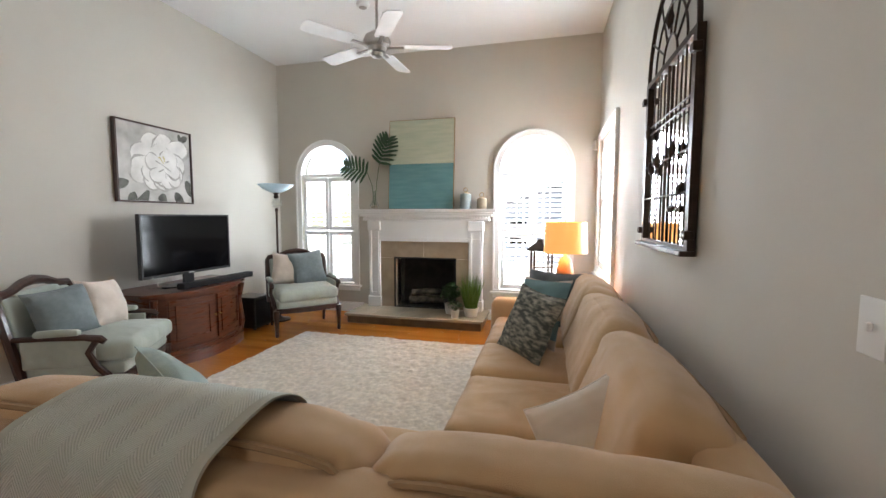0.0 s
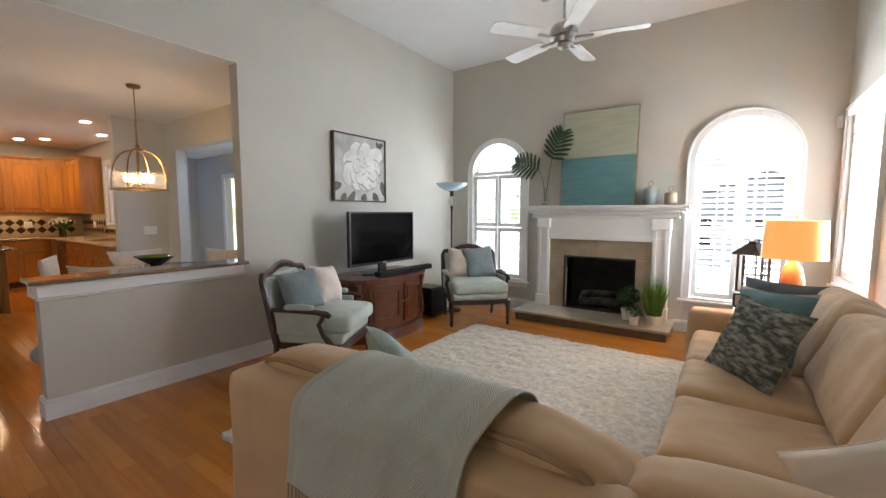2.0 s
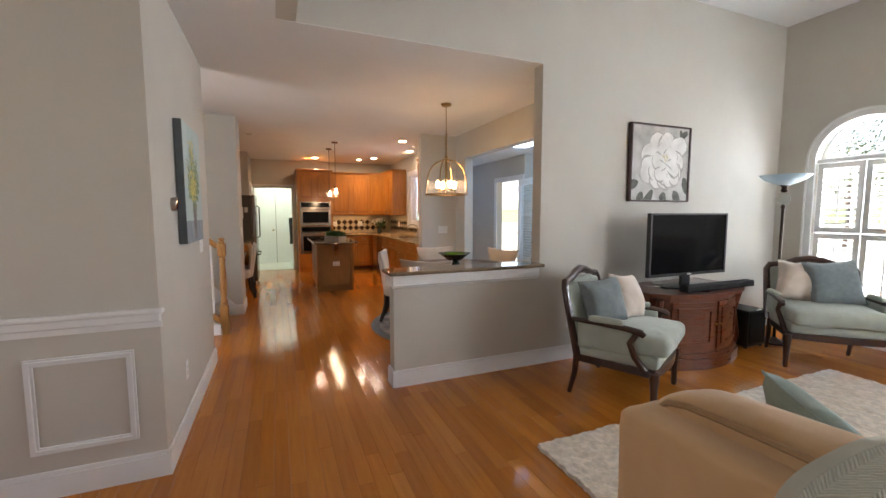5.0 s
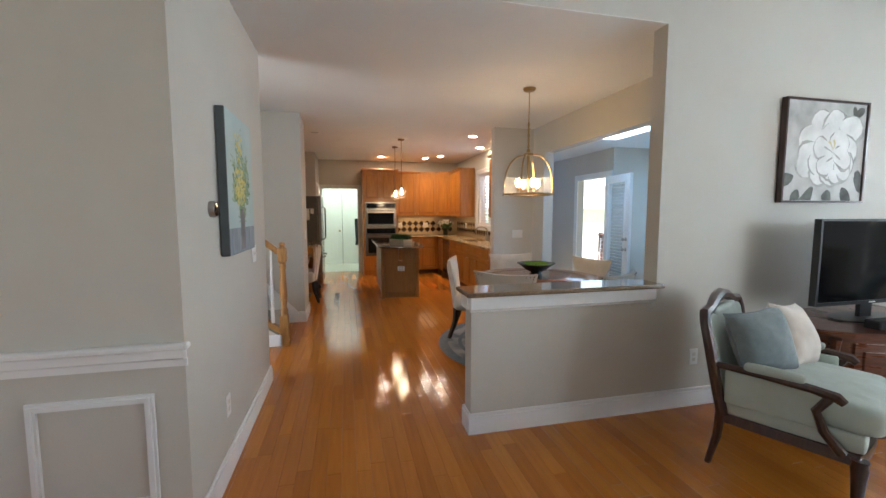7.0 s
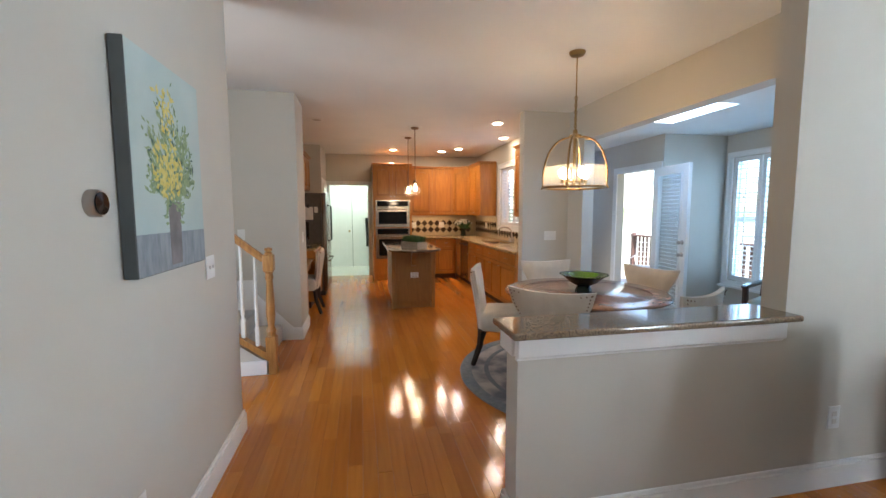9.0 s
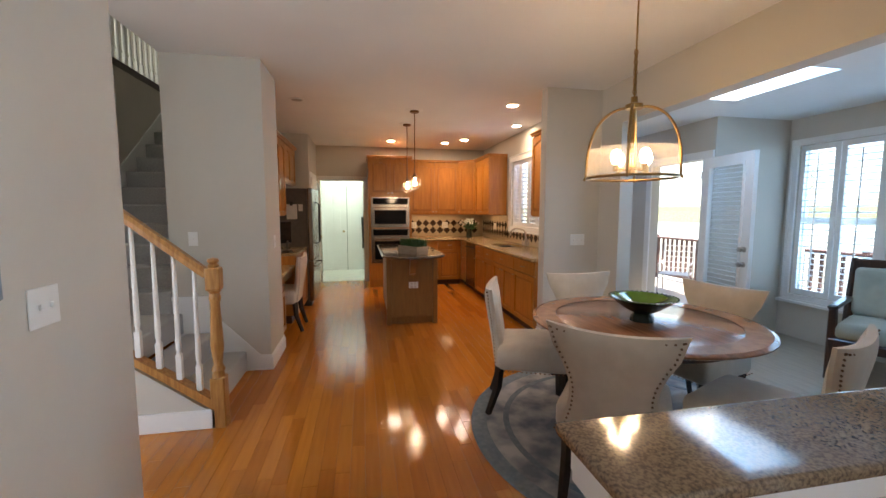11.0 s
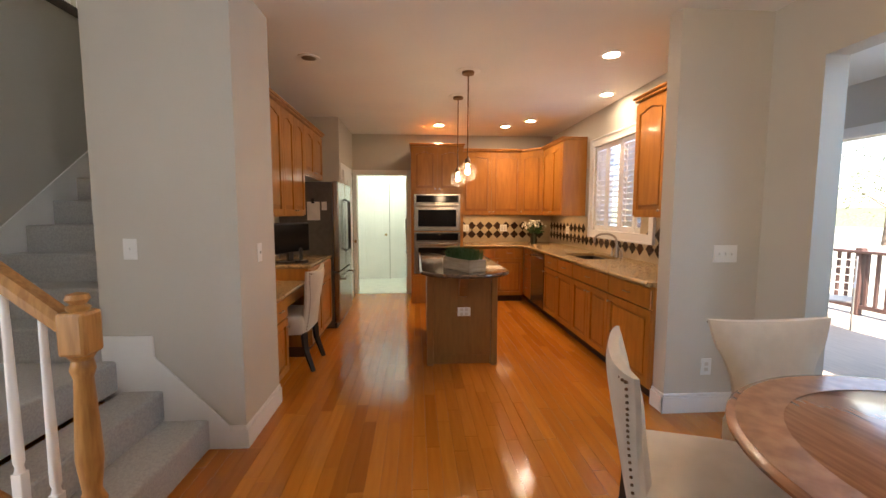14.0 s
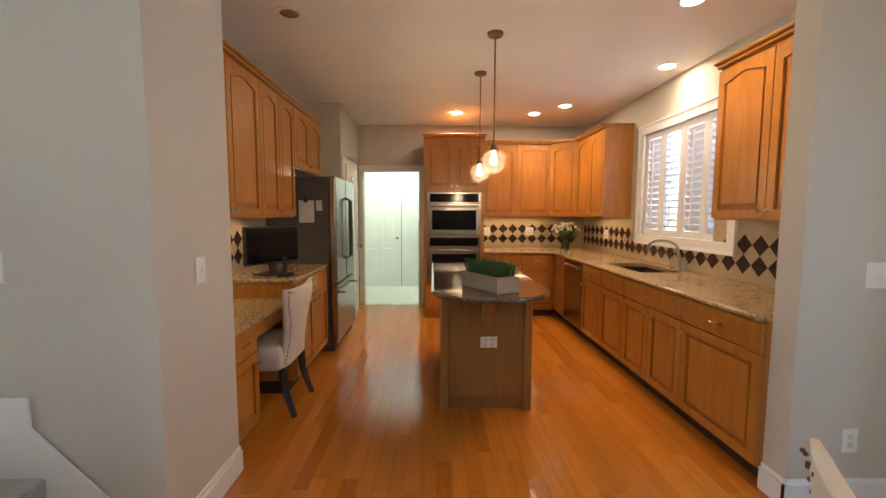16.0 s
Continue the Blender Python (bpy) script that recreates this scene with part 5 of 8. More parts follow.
part("base", box((-0.125, -0.125, 0), (0.125, 0.125, 0.03), 0.004), IRON, ln)
part("roof", lathe([(0.175, 0.40), (0.175, 0.415), (0.06, 0.50), (0.045, 0.53), (0.02, 0.54)], seg=4), IRON, ln)
for a in (0, 90):
    part("glazing_bar", box((-0.1, -0.1015, 0.21), (0.1, -0.0955, 0.222)), IRON, ln).matrix_basis = pose(0, 0, 0, 0, 0, a)
    part("glazing_bar", box((-0.005, -0.102, 0.03), (0.005, -0.095, 0.40)), IRON, ln).matrix_basis = pose(0, 0, 0, 0, 0, a)
part("candle", lathe([(0.04, 0.03), (0.04, 0.16), (0.0, 0.165)], seg=18), POT, ln, "cream pillar candle", True)
fr = empty("photo_frame", (-0.92, 4.36, 0.60), 20, "small dark photo frame on the side table", "frame")
part("frame", plate(rect(-0.07, 0, 0.07, 0.12), [rect(-0.055, 0.015, 0.055, 0.105)], lambda u, v, d: (u, d, v), 0.015), BLACK_PLASTIC, fr)
part("print", box((-0.056, 0.004, 0.014), (0.056, 0.01, 0.106)), P_BG, fr)

# ---- iron mirror ----
mir = empty("wall_mirror", (X_RIGHT, 2.58, 1.23), 0, "arched window-pane wall mirror in dark iron", "mirror")
hw, hh = 0.43, 0.97
part("frame", plate(rect(-hw, 0, hw, hh), [rect(-hw + 0.045, 0.03, hw - 0.045, hh - 0.03)], lambda u, v, d: (-0.006 - d, u, v), 0.036), IRON, mir)
part("glass", box((-0.02, -hw + 0.04, 0.025), (-0.008, hw - 0.04, hh - 0.025)), MIRROR, mir, "silvered mirror glass")
for y in (-0.27, -0.14, 0.0, 0.14, 0.27):
    part("upright_bar", tube([(-0.030, y, 0.0), (-0.030, y, hh)], 0.005 if y != 0.0 else 0.008, seg=6), IRON, mir)
for z in (0.27, 0.46, 0.65, 0.69):
    part("cross_bar", tube([(-0.036, -hw + 0.02, z), (-0.036, hw - 0.02, z)], 0.005, seg=6), IRON, mir)
part("lower_ledge", box((-0.075, -hw - 0.01, -0.012), (-0.006, hw + 0.01, 0.012), 0.004), IRON, mir)
for r, rad in ((hw - 0.012, 0.012), (0.27, 0.006), (0.12, 0.006)):
    part("arch_bar", tube([(-0.03, r * math.cos(math.pi * k / 24), hh + r * 1.05 * math.sin(math.pi * k / 24)) for k in range(25)], rad, seg=6), IRON, mir, "", True)
for k in range(1, 6):
    a = math.pi * k / 6
    part("arch_spoke", tube([(-0.03, 0.12 * math.cos(a), hh + 0.126 * math.sin(a)), (-0.03, (hw - 0.012) * math.cos(a), hh + (hw - 0.012) * 1.05 * math.sin(a))], 0.006, seg=6), IRON, mir)
for y, z, rot in ((-0.02, hh + 0.20, 20), (0.12, 0.47, -15), (-0.15, 0.49, 30), (-0.18, 0.20, 80), (0.25, 0.44, -30), (0.33, 0.66, 10), (-0.3, 0.29, 60)):
    part("leaf_ornament", lathe([(0.002, -0.05), (0.018, -0.02), (0.02, 0.01), (0.004, 0.05)], seg=8), IRON, mir, "", True).matrix_basis = pose(-0.042, y, z, rot)
for y in (-hw, hw):
    for z in (0.06, hh - 0.12):
        part("hinge", box((-0.062, y - 0.022, z), (-0.02, y + 0.022, z + 0.04), 0.004), IRON, mir)

# ---- ceiling fan ----
fan = empty("ceiling_fan", (-2.27, 3.62, HIGH), 0, "five-blade white and nickel ceiling fan", "fan")
part("canopy", lathe([(0.07, 0.0), (0.065, -0.03), (0.02, -0.06)][::-1], seg=24), NICKEL, fan, smooth=True)
part("downrod", lathe([(0.012, -0.60), (0.012, -0.05)], seg=12), NICKEL, fan, smooth=True)
part("motor", lathe([(0.03, -0.80), (0.075, -0.79), (0.085, -0.755), (0.115, -0.74), (0.12, -0.70), (0.105, -0.66), (0.06, -0.63), (0.02, -0.60)], seg=30), NICKEL, fan, smooth=True)
part("lower_cap", lathe([(0.0, -0.84), (0.045, -0.83), (0.055, -0.80)], seg=24), NICKEL, fan, smooth=True)
FAN_TURN = 16
for k in range(5):
    a = FAN_TURN + 72 * k
    arm = part("blade_arm", box((0.09, -0.02, -0.755), (0.24, 0.02, -0.745), 0.004), NICKEL, fan)
    arm.matrix_basis = pose(0, 0, 0, 0, 0, a)
    out = [(0.20, -0.055), (0.24, -0.068), (0.62, -0.075), (0.655, -0.055), (0.66, 0.0), (0.655, 0.055), (0.62, 0.075), (0.24, 0.068), (0.20, 0.055)]
    bl = part("blade", plate(out, [], lambda u, v, d: (u, v, -0.742 + d + 0.18 * v), 0.008), FAN_WHITE, fan)
    bl.matrix_basis = pose(0, 0, 0, 0, 0, a)
sm = empty("smoke_detector", (-2.71, 4.29, HIGH), 0, "white smoke detector on the ceiling", "detector")
part("body", lathe([(0.045, -0.04), (0.065, -0.03), (0.07, 0.0)], seg=24), PLATE, sm, smooth=True)
part("vent_ring", lathe([(0.03, -0.048), (0.042, -0.042)], seg=20), NICKEL, sm)


ms = empty("motion_sensor", (-0.21, 5.56, 2.27), 45, "small cream motion sensor in the room corner", "sensor")
part("housing", box((-0.035, -0.03, -0.06), (0.035, 0.03, 0.06), 0.008), POT, ms)
part("lens", box((-0.022, -0.034, -0.03), (0.022, -0.03, 0.02), 0.003), PLATE, ms)


# ---- switches, sockets, thermostat ----
def wall_plate(at, rz, w, h, kind, label):
    """A plate whose back is on the wall; faces local -y."""
    p = empty("light_switch" if kind == "switch" else "wall_outlet", at, rz, label, kind)
    part("plate", box((-w / 2, -0.006, -h / 2), (w / 2, 0, h / 2), 0.002), PLATE, p)
    n = max(1, round(w / 0.06)) if w > 0.09 else 1
    for k in range(n):
        x = (k - (n - 1) / 2) * 0.046
        if kind == "switch":
            part("toggle", box((x - 0.005, -0.016, -0.008), (x + 0.005, -0.006, 0.010), 0.002), PLATE, p)
        else:
            for z in (-0.02, 0.02):
                part("socket", box((x - 0.014, -0.008, z - 0.013), (x + 0.014, -0.006, z + 0.013), 0.0015), POT, p)
    return p


wall_plate((X_RIGHT, 1.17, 1.17), -90, 0.075, 0.12, "switch", "white light switch on the living room wall")
wall_plate((X_TV, 2.47, 0.377), 90, 0.075, 0.12, "outlet", "white outlet low on the wall")
wall_plate((-4.685, -0.71, 0.38), 180, 0.075, 0.12, "outlet", "white outlet low on the hall wall")
wall_plate((-5.478, -0.71, 1.155), 180, 0.12, 0.12, "switch", "white double light switch on the hall wall")
wall_plate((-7.903, -1.20, 1.20), 90, 0.075, 0.12, "switch", "white light switch on the stair pier")
wall_plate((-8.20, -0.603, 1.15), 180, 0.075, 0.12, "switch", "white light switch on the pier side")
wall_plate((-8.153, 2.55, 1.13), 90, 0.17, 0.12, "switch", "white triple light switch on the dining wall")
wall_plate((-8.153, 2.46, 0.33), 90, 0.075, 0.12, "outlet", "white outlet low on the dining wall")
th = empty("thermostat", (-4.55, -0.71, 1.47), 0, "round steel thermostat on the hall wall", "thermostat")
part("ring", lathe([(0.042, 0.0), (0.042, 0.022), (0.038, 0.028)], seg=32), NICKEL, th, smooth=True).matrix_basis = pose(0, 0, 0, -90)
part("face", lathe([(0.036, 0.024), (0.034, 0.031), (0.0, 0.033)], seg=32), SCREEN, th, smooth=True).matrix_basis = pose(0, 0, 0, -90)

# ---- flower canvas in the hall ----
can = empty("tree_canvas", (-4.98, -0.71, 1.215), 0, "canvas of yellow flowers in a tall vase, dark edges", "picture")
C_BG = material("pale aqua wash", (0.42, 0.53, 0.52), 0.8, second=(0.50, 0.58, 0.56), scale=3, detail=6)
C_EDGE = material("dark grey canvas edge", (0.10, 0.11, 0.11), 0.8)
C_TABLE = material("grey-blue painted table", (0.20, 0.24, 0.27), 0.8, second=(0.30, 0.33, 0.36), scale=10, detail=5, stretch=(4, 1, 1))
C_VASE = material("taupe painted vase", (0.16, 0.15, 0.15), 0.8, second=(0.24, 0.22, 0.22), scale=12)
C_YEL = material("yellow paint dabs", (0.62, 0.50, 0.10), 0.8, second=(0.70, 0.62, 0.25), scale=40)
C_GRN = material("green paint dabs", (0.11, 0.19, 0.11), 0.8, second=(0.30, 0.38, 0.22), scale=40)
part("canvas", box((-0.30, 0.004, 0.0), (0.30, 0.05, 0.80), 0.003), C_EDGE, can)
part("painted_ground", box((-0.297, 0.05, 0.15), (0.297, 0.0515, 0.797)), C_BG, can)
part("painted_table", box((-0.297, 0.05, 0.003), (0.297, 0.0517, 0.15)), C_TABLE, can)
part("painted_vase", plate([(-0.05, 0.02), (0.045, 0.02), (0.055, 0.27), (-0.055, 0.27)], [], lambda u, v, d: (-u, 0.0518 + d, v), 0.0006), C_VASE, can)
C_LEAF = material("pale green paint dabs", (0.34, 0.42, 0.24), 0.8, second=(0.22, 0.31, 0.17), scale=40)
C_INK = material("blue-green paint flecks", (0.05, 0.10, 0.09), 0.8, second=(0.10, 0.16, 0.13), scale=40)


def dab(bm, u, v, r, L, w, y):
    """One brush dab: a lozenge of paint."""
    d, k = (math.cos(r), math.sin(r)), (-math.sin(r), math.cos(r))
    bm.faces.new([bm.verts.new((-(u + d[0] * i * L + k[0] * j * w), y, v + d[1] * i * L + k[1] * j * w)) for i, j in ((-1, 0), (-0.2, -1), (1, 0), (0.3, 1))])


# sprays of leaves that fan out of the vase, then the blossoms in front of them
layers = {"painted_foliage": (C_LEAF, bmesh.new()), "painted_stem_leaf": (C_GRN, bmesh.new()), "painted_fleck": (C_INK, bmesh.new()), "painted_blossom": (C_YEL, bmesh.new())}
for k in range(92):
    a = radians(rnd.uniform(14, 166)) if k < 80 else radians(rnd.choice((rnd.uniform(-50, 10), rnd.uniform(170, 230))))
    reach = (0.43 if k < 80 else 0.17) * rnd.uniform(0.6, 1.0) * (0.62 + 0.38 * abs(math.sin(a)))
    for q in range(16):
        f = 0.12 + 0.88 * q / 15
        u, v = 0.72 * reach * f * math.cos(a) + rnd.gauss(0, 0.010), 0.30 + reach * f * math.sin(a) - 0.05 * f * f * abs(math.cos(a)) + rnd.gauss(0, 0.010)
        if abs(u) > 0.285 or v > 0.78:
            continue
        nm = rnd.choice(("painted_foliage", "painted_foliage", "painted_stem_leaf", "painted_stem_leaf", "painted_fleck" if q % 3 == 0 else "painted_foliage"))
        dab(layers[nm][1], u, v, a + rnd.uniform(-0.9, 0.9), rnd.uniform(0.009, 0.022), rnd.uniform(0.004, 0.009), 0.0522 + rnd.uniform(0, 0.0006))
for _ in range(150):
    a, q = rnd.uniform(0, 6.28), rnd.random() ** 0.6
    u, v = -0.03 + 0.13 * q * math.cos(a), 0.40 + 0.12 * q * math.sin(a)
    if rnd.random() < 0.2:
        u, v = -0.04 + rnd.gauss(0, 0.03), rnd.uniform(0.52, 0.70)
    dab(layers["painted_blossom"][1], u, v, rnd.uniform(0, 6.28), rnd.uniform(0.010, 0.024), rnd.uniform(0.006, 0.012), 0.0530 + rnd.uniform(0, 0.0006))
for nm, (mt, bm) in layers.items():
    tagged(part(nm, bm, mt, can), kind="stuff")

# ---- materials for dining, stairs and kitchen ----
GRANITE = material("speckled brown granite", (0.27, 0.19, 0.12), 0.08, second=(0.10, 0.07, 0.05), scale=140, detail=8, coat=0.4, contrast=(0.42, 0.62))
TABLE = material("walnut table top", (0.30, 0.145, 0.08), 0.24, second=(0.21, 0.098, 0.055), scale=5, stretch=(1, 9, 1), coat=0.4)
TABLE_RIM = material("pale walnut table rim", (0.37, 0.20, 0.115), 0.24, second=(0.28, 0.145, 0.085), scale=6, stretch=(3, 3, 1), coat=0.3)
LINEN = material("ivory linen", (0.62, 0.55, 0.46), 0.92, second=(0.57, 0.50, 0.415), scale=14, bump=0.35, bump_scale=420, sheen=0.25)
BLACK_WOOD = material("black stained wood", (0.014, 0.010, 0.008), 0.35, second=(0.022, 0.015, 0.011), scale=9)
NAIL = material("bronze nailhead", (0.20, 0.13, 0.08), 0.35, 1.0)
ROUND_RUG = material("grey-blue faded medallion rug", (0.17, 0.19, 0.22), 0.98, second=(0.52, 0.50, 0.48), scale=4.2, detail=7, bump=0.5, bump_scale=200, contrast=(0.38, 0.62))
RUG_EDGE = material("blue-grey rug border", (0.17, 0.21, 0.24), 0.98, second=(0.24, 0.28, 0.30), scale=30, bump=0.5, bump_scale=200)
GREEN_GLAZE = material("green glazed ceramic", (0.07, 0.17, 0.012), 0.10, second=(0.045, 0.12, 0.008), scale=7, coat=0.5)
DARK_GLAZE = material("dark green-black ceramic", (0.012, 0.016, 0.010), 0.25, second=(0.02, 0.025, 0.015), scale=9)
WARM_BULB = glowing("lit warm bulb", (1.0, 0.70, 0.38), 7.0)
FROST = milky("seeded glass shade", (0.86, 0.84, 0.80), 0.93)

# ---- half-wall ledge ----
led = empty("bar_ledge", (X_TV - 0.065, 1.40, 0), 0, "polished brown granite ledge with white apron on the half wall", "ledge", "", "structure")
part("granite_top", box((-0.118, -0.73, 0.925), (0.155, 0.715, 0.955), 0.010, seg=3), GRANITE, led)
bm = box((0.067, -0.695, 0.83), (0.105, 0.69, 0.924), 0.008)
box((0.066, -0.69, 0.815), (0.085, 0.69, 0.832), 0.004, bm=bm)
part("apron", bm, TRIM, led)
part("apron_end", box((-0.08, -0.705, 0.83), (0.0665, -0.677, 0.924), 0.006), TRIM, led)
part("apron_back", box((-0.105, -0.695, 0.84), (-0.066, 0.69, 0.924), 0.006), TRIM, led)
part("cap", box((-0.065, -0.676, 0.90), (0.065, 0.70, 0.9245)), TRIM, led)

# ---- dining table ----
TC = (-6.30, 1.97)
dt = empty("dining_table", (*TC, 0), 0, "round walnut pedestal dining table", "table")
part("tabletop", lathe([(0.50, 0.735), (0.655, 0.735), (0.68, 0.748), (0.68, 0.757), (0.67, 0.765), (0.0, 0.765)], seg=64, cap=False), TABLE, dt, smooth=True)
part("rim_band", lathe([(0.53, 0.7655), (0.655, 0.7655), (0.655, 0.7665), (0.53, 0.7665)], seg=64, cap=False), TABLE_RIM, dt)
part("apron", lathe([(0.48, 0.66), (0.50, 0.66), (0.50, 0.735), (0.48, 0.735)], seg=48, cap=False), DARK_WOOD, dt)
part("pedestal", lathe([(0.16, 0.06), (0.10, 0.14), (0.085, 0.25), (0.13, 0.36), (0.14, 0.44), (0.09, 0.54), (0.16, 0.66), (0.30, 0.735)], seg=28), DARK_WOOD, dt, smooth=True)
for k in range(4):
    a = radians(45 + 90 * k)
    part("foot", tube([(0.10 * math.cos(a), 0.10 * math.sin(a), 0.16), (0.26 * math.cos(a), 0.26 * math.sin(a), 0.09), (0.42 * math.cos(a), 0.42 * math.sin(a), 0.037)], [0.05, 0.04, 0.028], seg=10), DARK_WOOD, dt, smooth=True)
bowl = empty("ceramic_bowl", (-6.25, 1.93, 0.767), 0, "wide green glazed footed bowl on the dining table", "bowl")
part("outside", lathe([(0.070, 0.0), (0.066, 0.035), (0.052, 0.05), (0.11, 0.082), (0.176, 0.135), (0.190, 0.148)], seg=48, cap=False), DARK_GLAZE, bowl, "dark outer glaze and foot", True)
part("inside", lathe([(0.0, 0.078), (0.10, 0.092), (0.168, 0.138), (0.190, 0.1495), (0.197, 0.149), (0.191, 0.143)], seg=48, cap=False), GREEN_GLAZE, bowl, "bright green inner glaze", True)
bm = bmesh.new()
for k in range(40):
    a = 2 * math.pi * k / 40
    bmesh.ops.create_icosphere(bm, subdivisions=1, radius=0.006, matrix=Matrix.Translation((0.194 * math.cos(a), 0.194 * math.sin(a), 0.149)))
tagged(part("beaded_rim", bm, DARK_GLAZE, bowl), kind="stuff")


# ---- dining chairs ----
def dining_chair(at, rz, label, group):
    c = empty("dining_chair", at, rz, label, "chair", group)
    for sx in (-1, 1):
        part("leg", tube([(sx * 0.20, -0.22, 0.0), (sx * 0.205, -0.215, 0.38)], [0.024, 0.034], seg=4), BLACK_WOOD, c, "black wood leg")
        part("leg", tube([(sx * 0.20, 0.30, 0.0), (sx * 0.195, 0.235, 0.20), (sx * 0.19, 0.22, 0.40)], [0.022, 0.028, 0.034], seg=4), BLACK_WOOD, c, "black wood leg")
    part("seat", soft_box((0.52, 0.52, 0.17), 0.05, 0.025, 0.003, rz * 0.1, (16, 16, 6), at=(0, -0.02, 0.335)), LINEN, c, smooth=True)
    # flared back
    nz, nu = 14, 12
    rows = ([], [])
    edge = []
    for i in range(nz + 1):
        t = i / nz
        z = 0.36 + 0.55 * t
        hwid = 0.245 - 0.055 * math.sin(math.pi * min(1, t * 1.25)) + 0.055 * max(0, (t - 0.45) / 0.55) ** 1.6
        yb = 0.20 + 0.10 * t
        for s, row in zip((0, 1), rows):
            line = []
            for j in range(nu + 1):
                u = 2 * j / nu - 1
                dip = -0.022 * (1 - u * u) * t ** 6
                thick = 0.072 * (1 - abs(u) ** 6) * (1 - t ** 10 * 0.7) + 0.016
                y = yb - 0.035 * u * u * t + (thick / 2 if s else -thick / 2) + 0.02
                line.append(Vector((u * hwid, y, z + dip)))
            row.append(line)
        edge.append((hwid, yb - 0.035 * t + 0.02 + 0.016, z))
    bm = bmesh.new()
    F, B = [[[bm.verts.new(p) for p in line] for line in row] for row in rows]
    for i in range(nz):
        for j in range(nu):
            bm.faces.new((F[i][j], F[i][j + 1], F[i + 1][j + 1], F[i + 1][j]))
            bm.faces.new((B[i][j + 1], B[i][j], B[i + 1][j], B[i + 1][j + 1]))
        bm.faces.new((F[i][0], F[i + 1][0], B[i + 1][0], B[i][0]))
        bm.faces.new((F[i + 1][nu], F[i][nu], B[i][nu], B[i + 1][nu]))
    for j in range(nu):
        bm.faces.new((F[nz][j], F[nz][j + 1], B[nz][j + 1], B[nz][j]))
        bm.faces.new((F[0][j + 1], F[0][j], B[0][j], B[0][j + 1]))
    part("backrest", bm, LINEN, c, smooth=True)
    # nailheads round the back and along the seat
    bm = bmesh.new()

    def nail(p):
        bmesh.ops.create_icosphere(bm, subdivisions=1, radius=0.0062, matrix=Matrix.Translation(p))

    for sx in (-1, 1):
        for k in range(24):
            q = k / 23 * nz
            i = min(int(q), nz - 1)
            f = q - i
            h, y, z = (edge[i][n] * (1 - f) + edge[i + 1][n] * f for n in range(3))
            nail((sx * (h - 0.022), y + 0.012 + 0.004 * (1 - k / 23), z - (0.02 if k == 23 else 0)))
    for k in range(1, 16):
        u = 2 * k / 16 - 1
        nail((u * edge[-1][0] * 0.92, edge[-1][1] + 0.012 + 0.018 * (1 - u * u), 0.91 - 0.024 - 0.022 * (1 - u * u)))
    for k in range(17):
        x = -0.24 + 0.03 * k
        nail((x, -0.281, 0.345))
        for sx in (-1, 1):
            nail((sx * 0.261, -0.26 + 0.03 * k, 0.345))
    tagged(part("nailhead_trim", bm, NAIL, c, "row of bronze nailheads"), kind="stuff")
    return c


first_chair = None
for x, y, facing_to in ((-5.88, 1.51, 141), (-6.78, 1.44, 68), (-6.96, 2.06, 0), (-6.45, 2.51, -76), (-5.64, 2.17, 203)):
    at = (x, y, 0.012)
    if first_chair is None:
        first_chair = dining_chair(at, facing_to + 90, "ivory linen dining chair with nailhead trim and black legs", "chairs round the dining table")
    else:
        copy_thing(first_chair, pose(*at, 0, 0, facing_to + 90))
desk_chair = copy_thing(first_chair, pose(-9.27, -0.80, 0, 0, 0, 0))
tagged(desk_chair, "ivory linen chair with nailhead trim pushed to the kitchen desk", "chair", "desk seating")

# ---- round rug ----
rr = empty("round_rug", (-6.36, 2.02, 0), 0, "round grey-blue faded medallion rug under the dining table", "rug")
part("field", lathe([(1.01, 0.0), (1.01, 0.010), (0.0, 0.011)], seg=80, cap=False), ROUND_RUG, rr)
part("border", lathe([(1.01, 0.0), (1.10, 0.0), (1.11, 0.006), (1.10, 0.012), (1.01, 0.0125), (1.005, 0.0108)], seg=80, cap=False), RUG_EDGE, rr)
part("inner_ring", lathe([(0.85, 0.0104), (0.85, 0.0122), (0.89, 0.0122), (0.89, 0.0104)], seg=80, cap=False), RUG_EDGE, rr)

# ---- chandelier over the table ----
PC = (-6.285, 1.835)
ch = empty("dome_chandelier", (*PC, LOW), 0, "brass dome chandelier with a clear glass band and lit bulbs", "chandelier")
Z = lambda z: z - LOW
part("canopy", lathe([(0.012, -0.035), (0.05, -0.03), (0.065, -0.012), (0.065, 0.0)], seg=28), BRASS, ch, smooth=True)
part("stem", lathe([(0.005, Z(2.12)), (0.005, -0.03)], seg=8), BRASS, ch)
for k in range(9):
    r = 0.012
    part("chain_link", tube([(r * math.cos(b) if k % 2 else 0, 0 if k % 2 else r * math.cos(b), Z(2.15) + 0.028 * k + 0.02 * math.sin(b)) for b in [2 * math.pi * j / 10 for j in range(10)]], 0.003, seg=5, closed=True), BRASS, ch, "", True)
part("hub", lathe([(0.05, Z(2.05)), (0.05, Z(2.075)), (0.02, Z(2.085)), (0.018, Z(2.12))], seg=24), BRASS, ch, smooth=True)
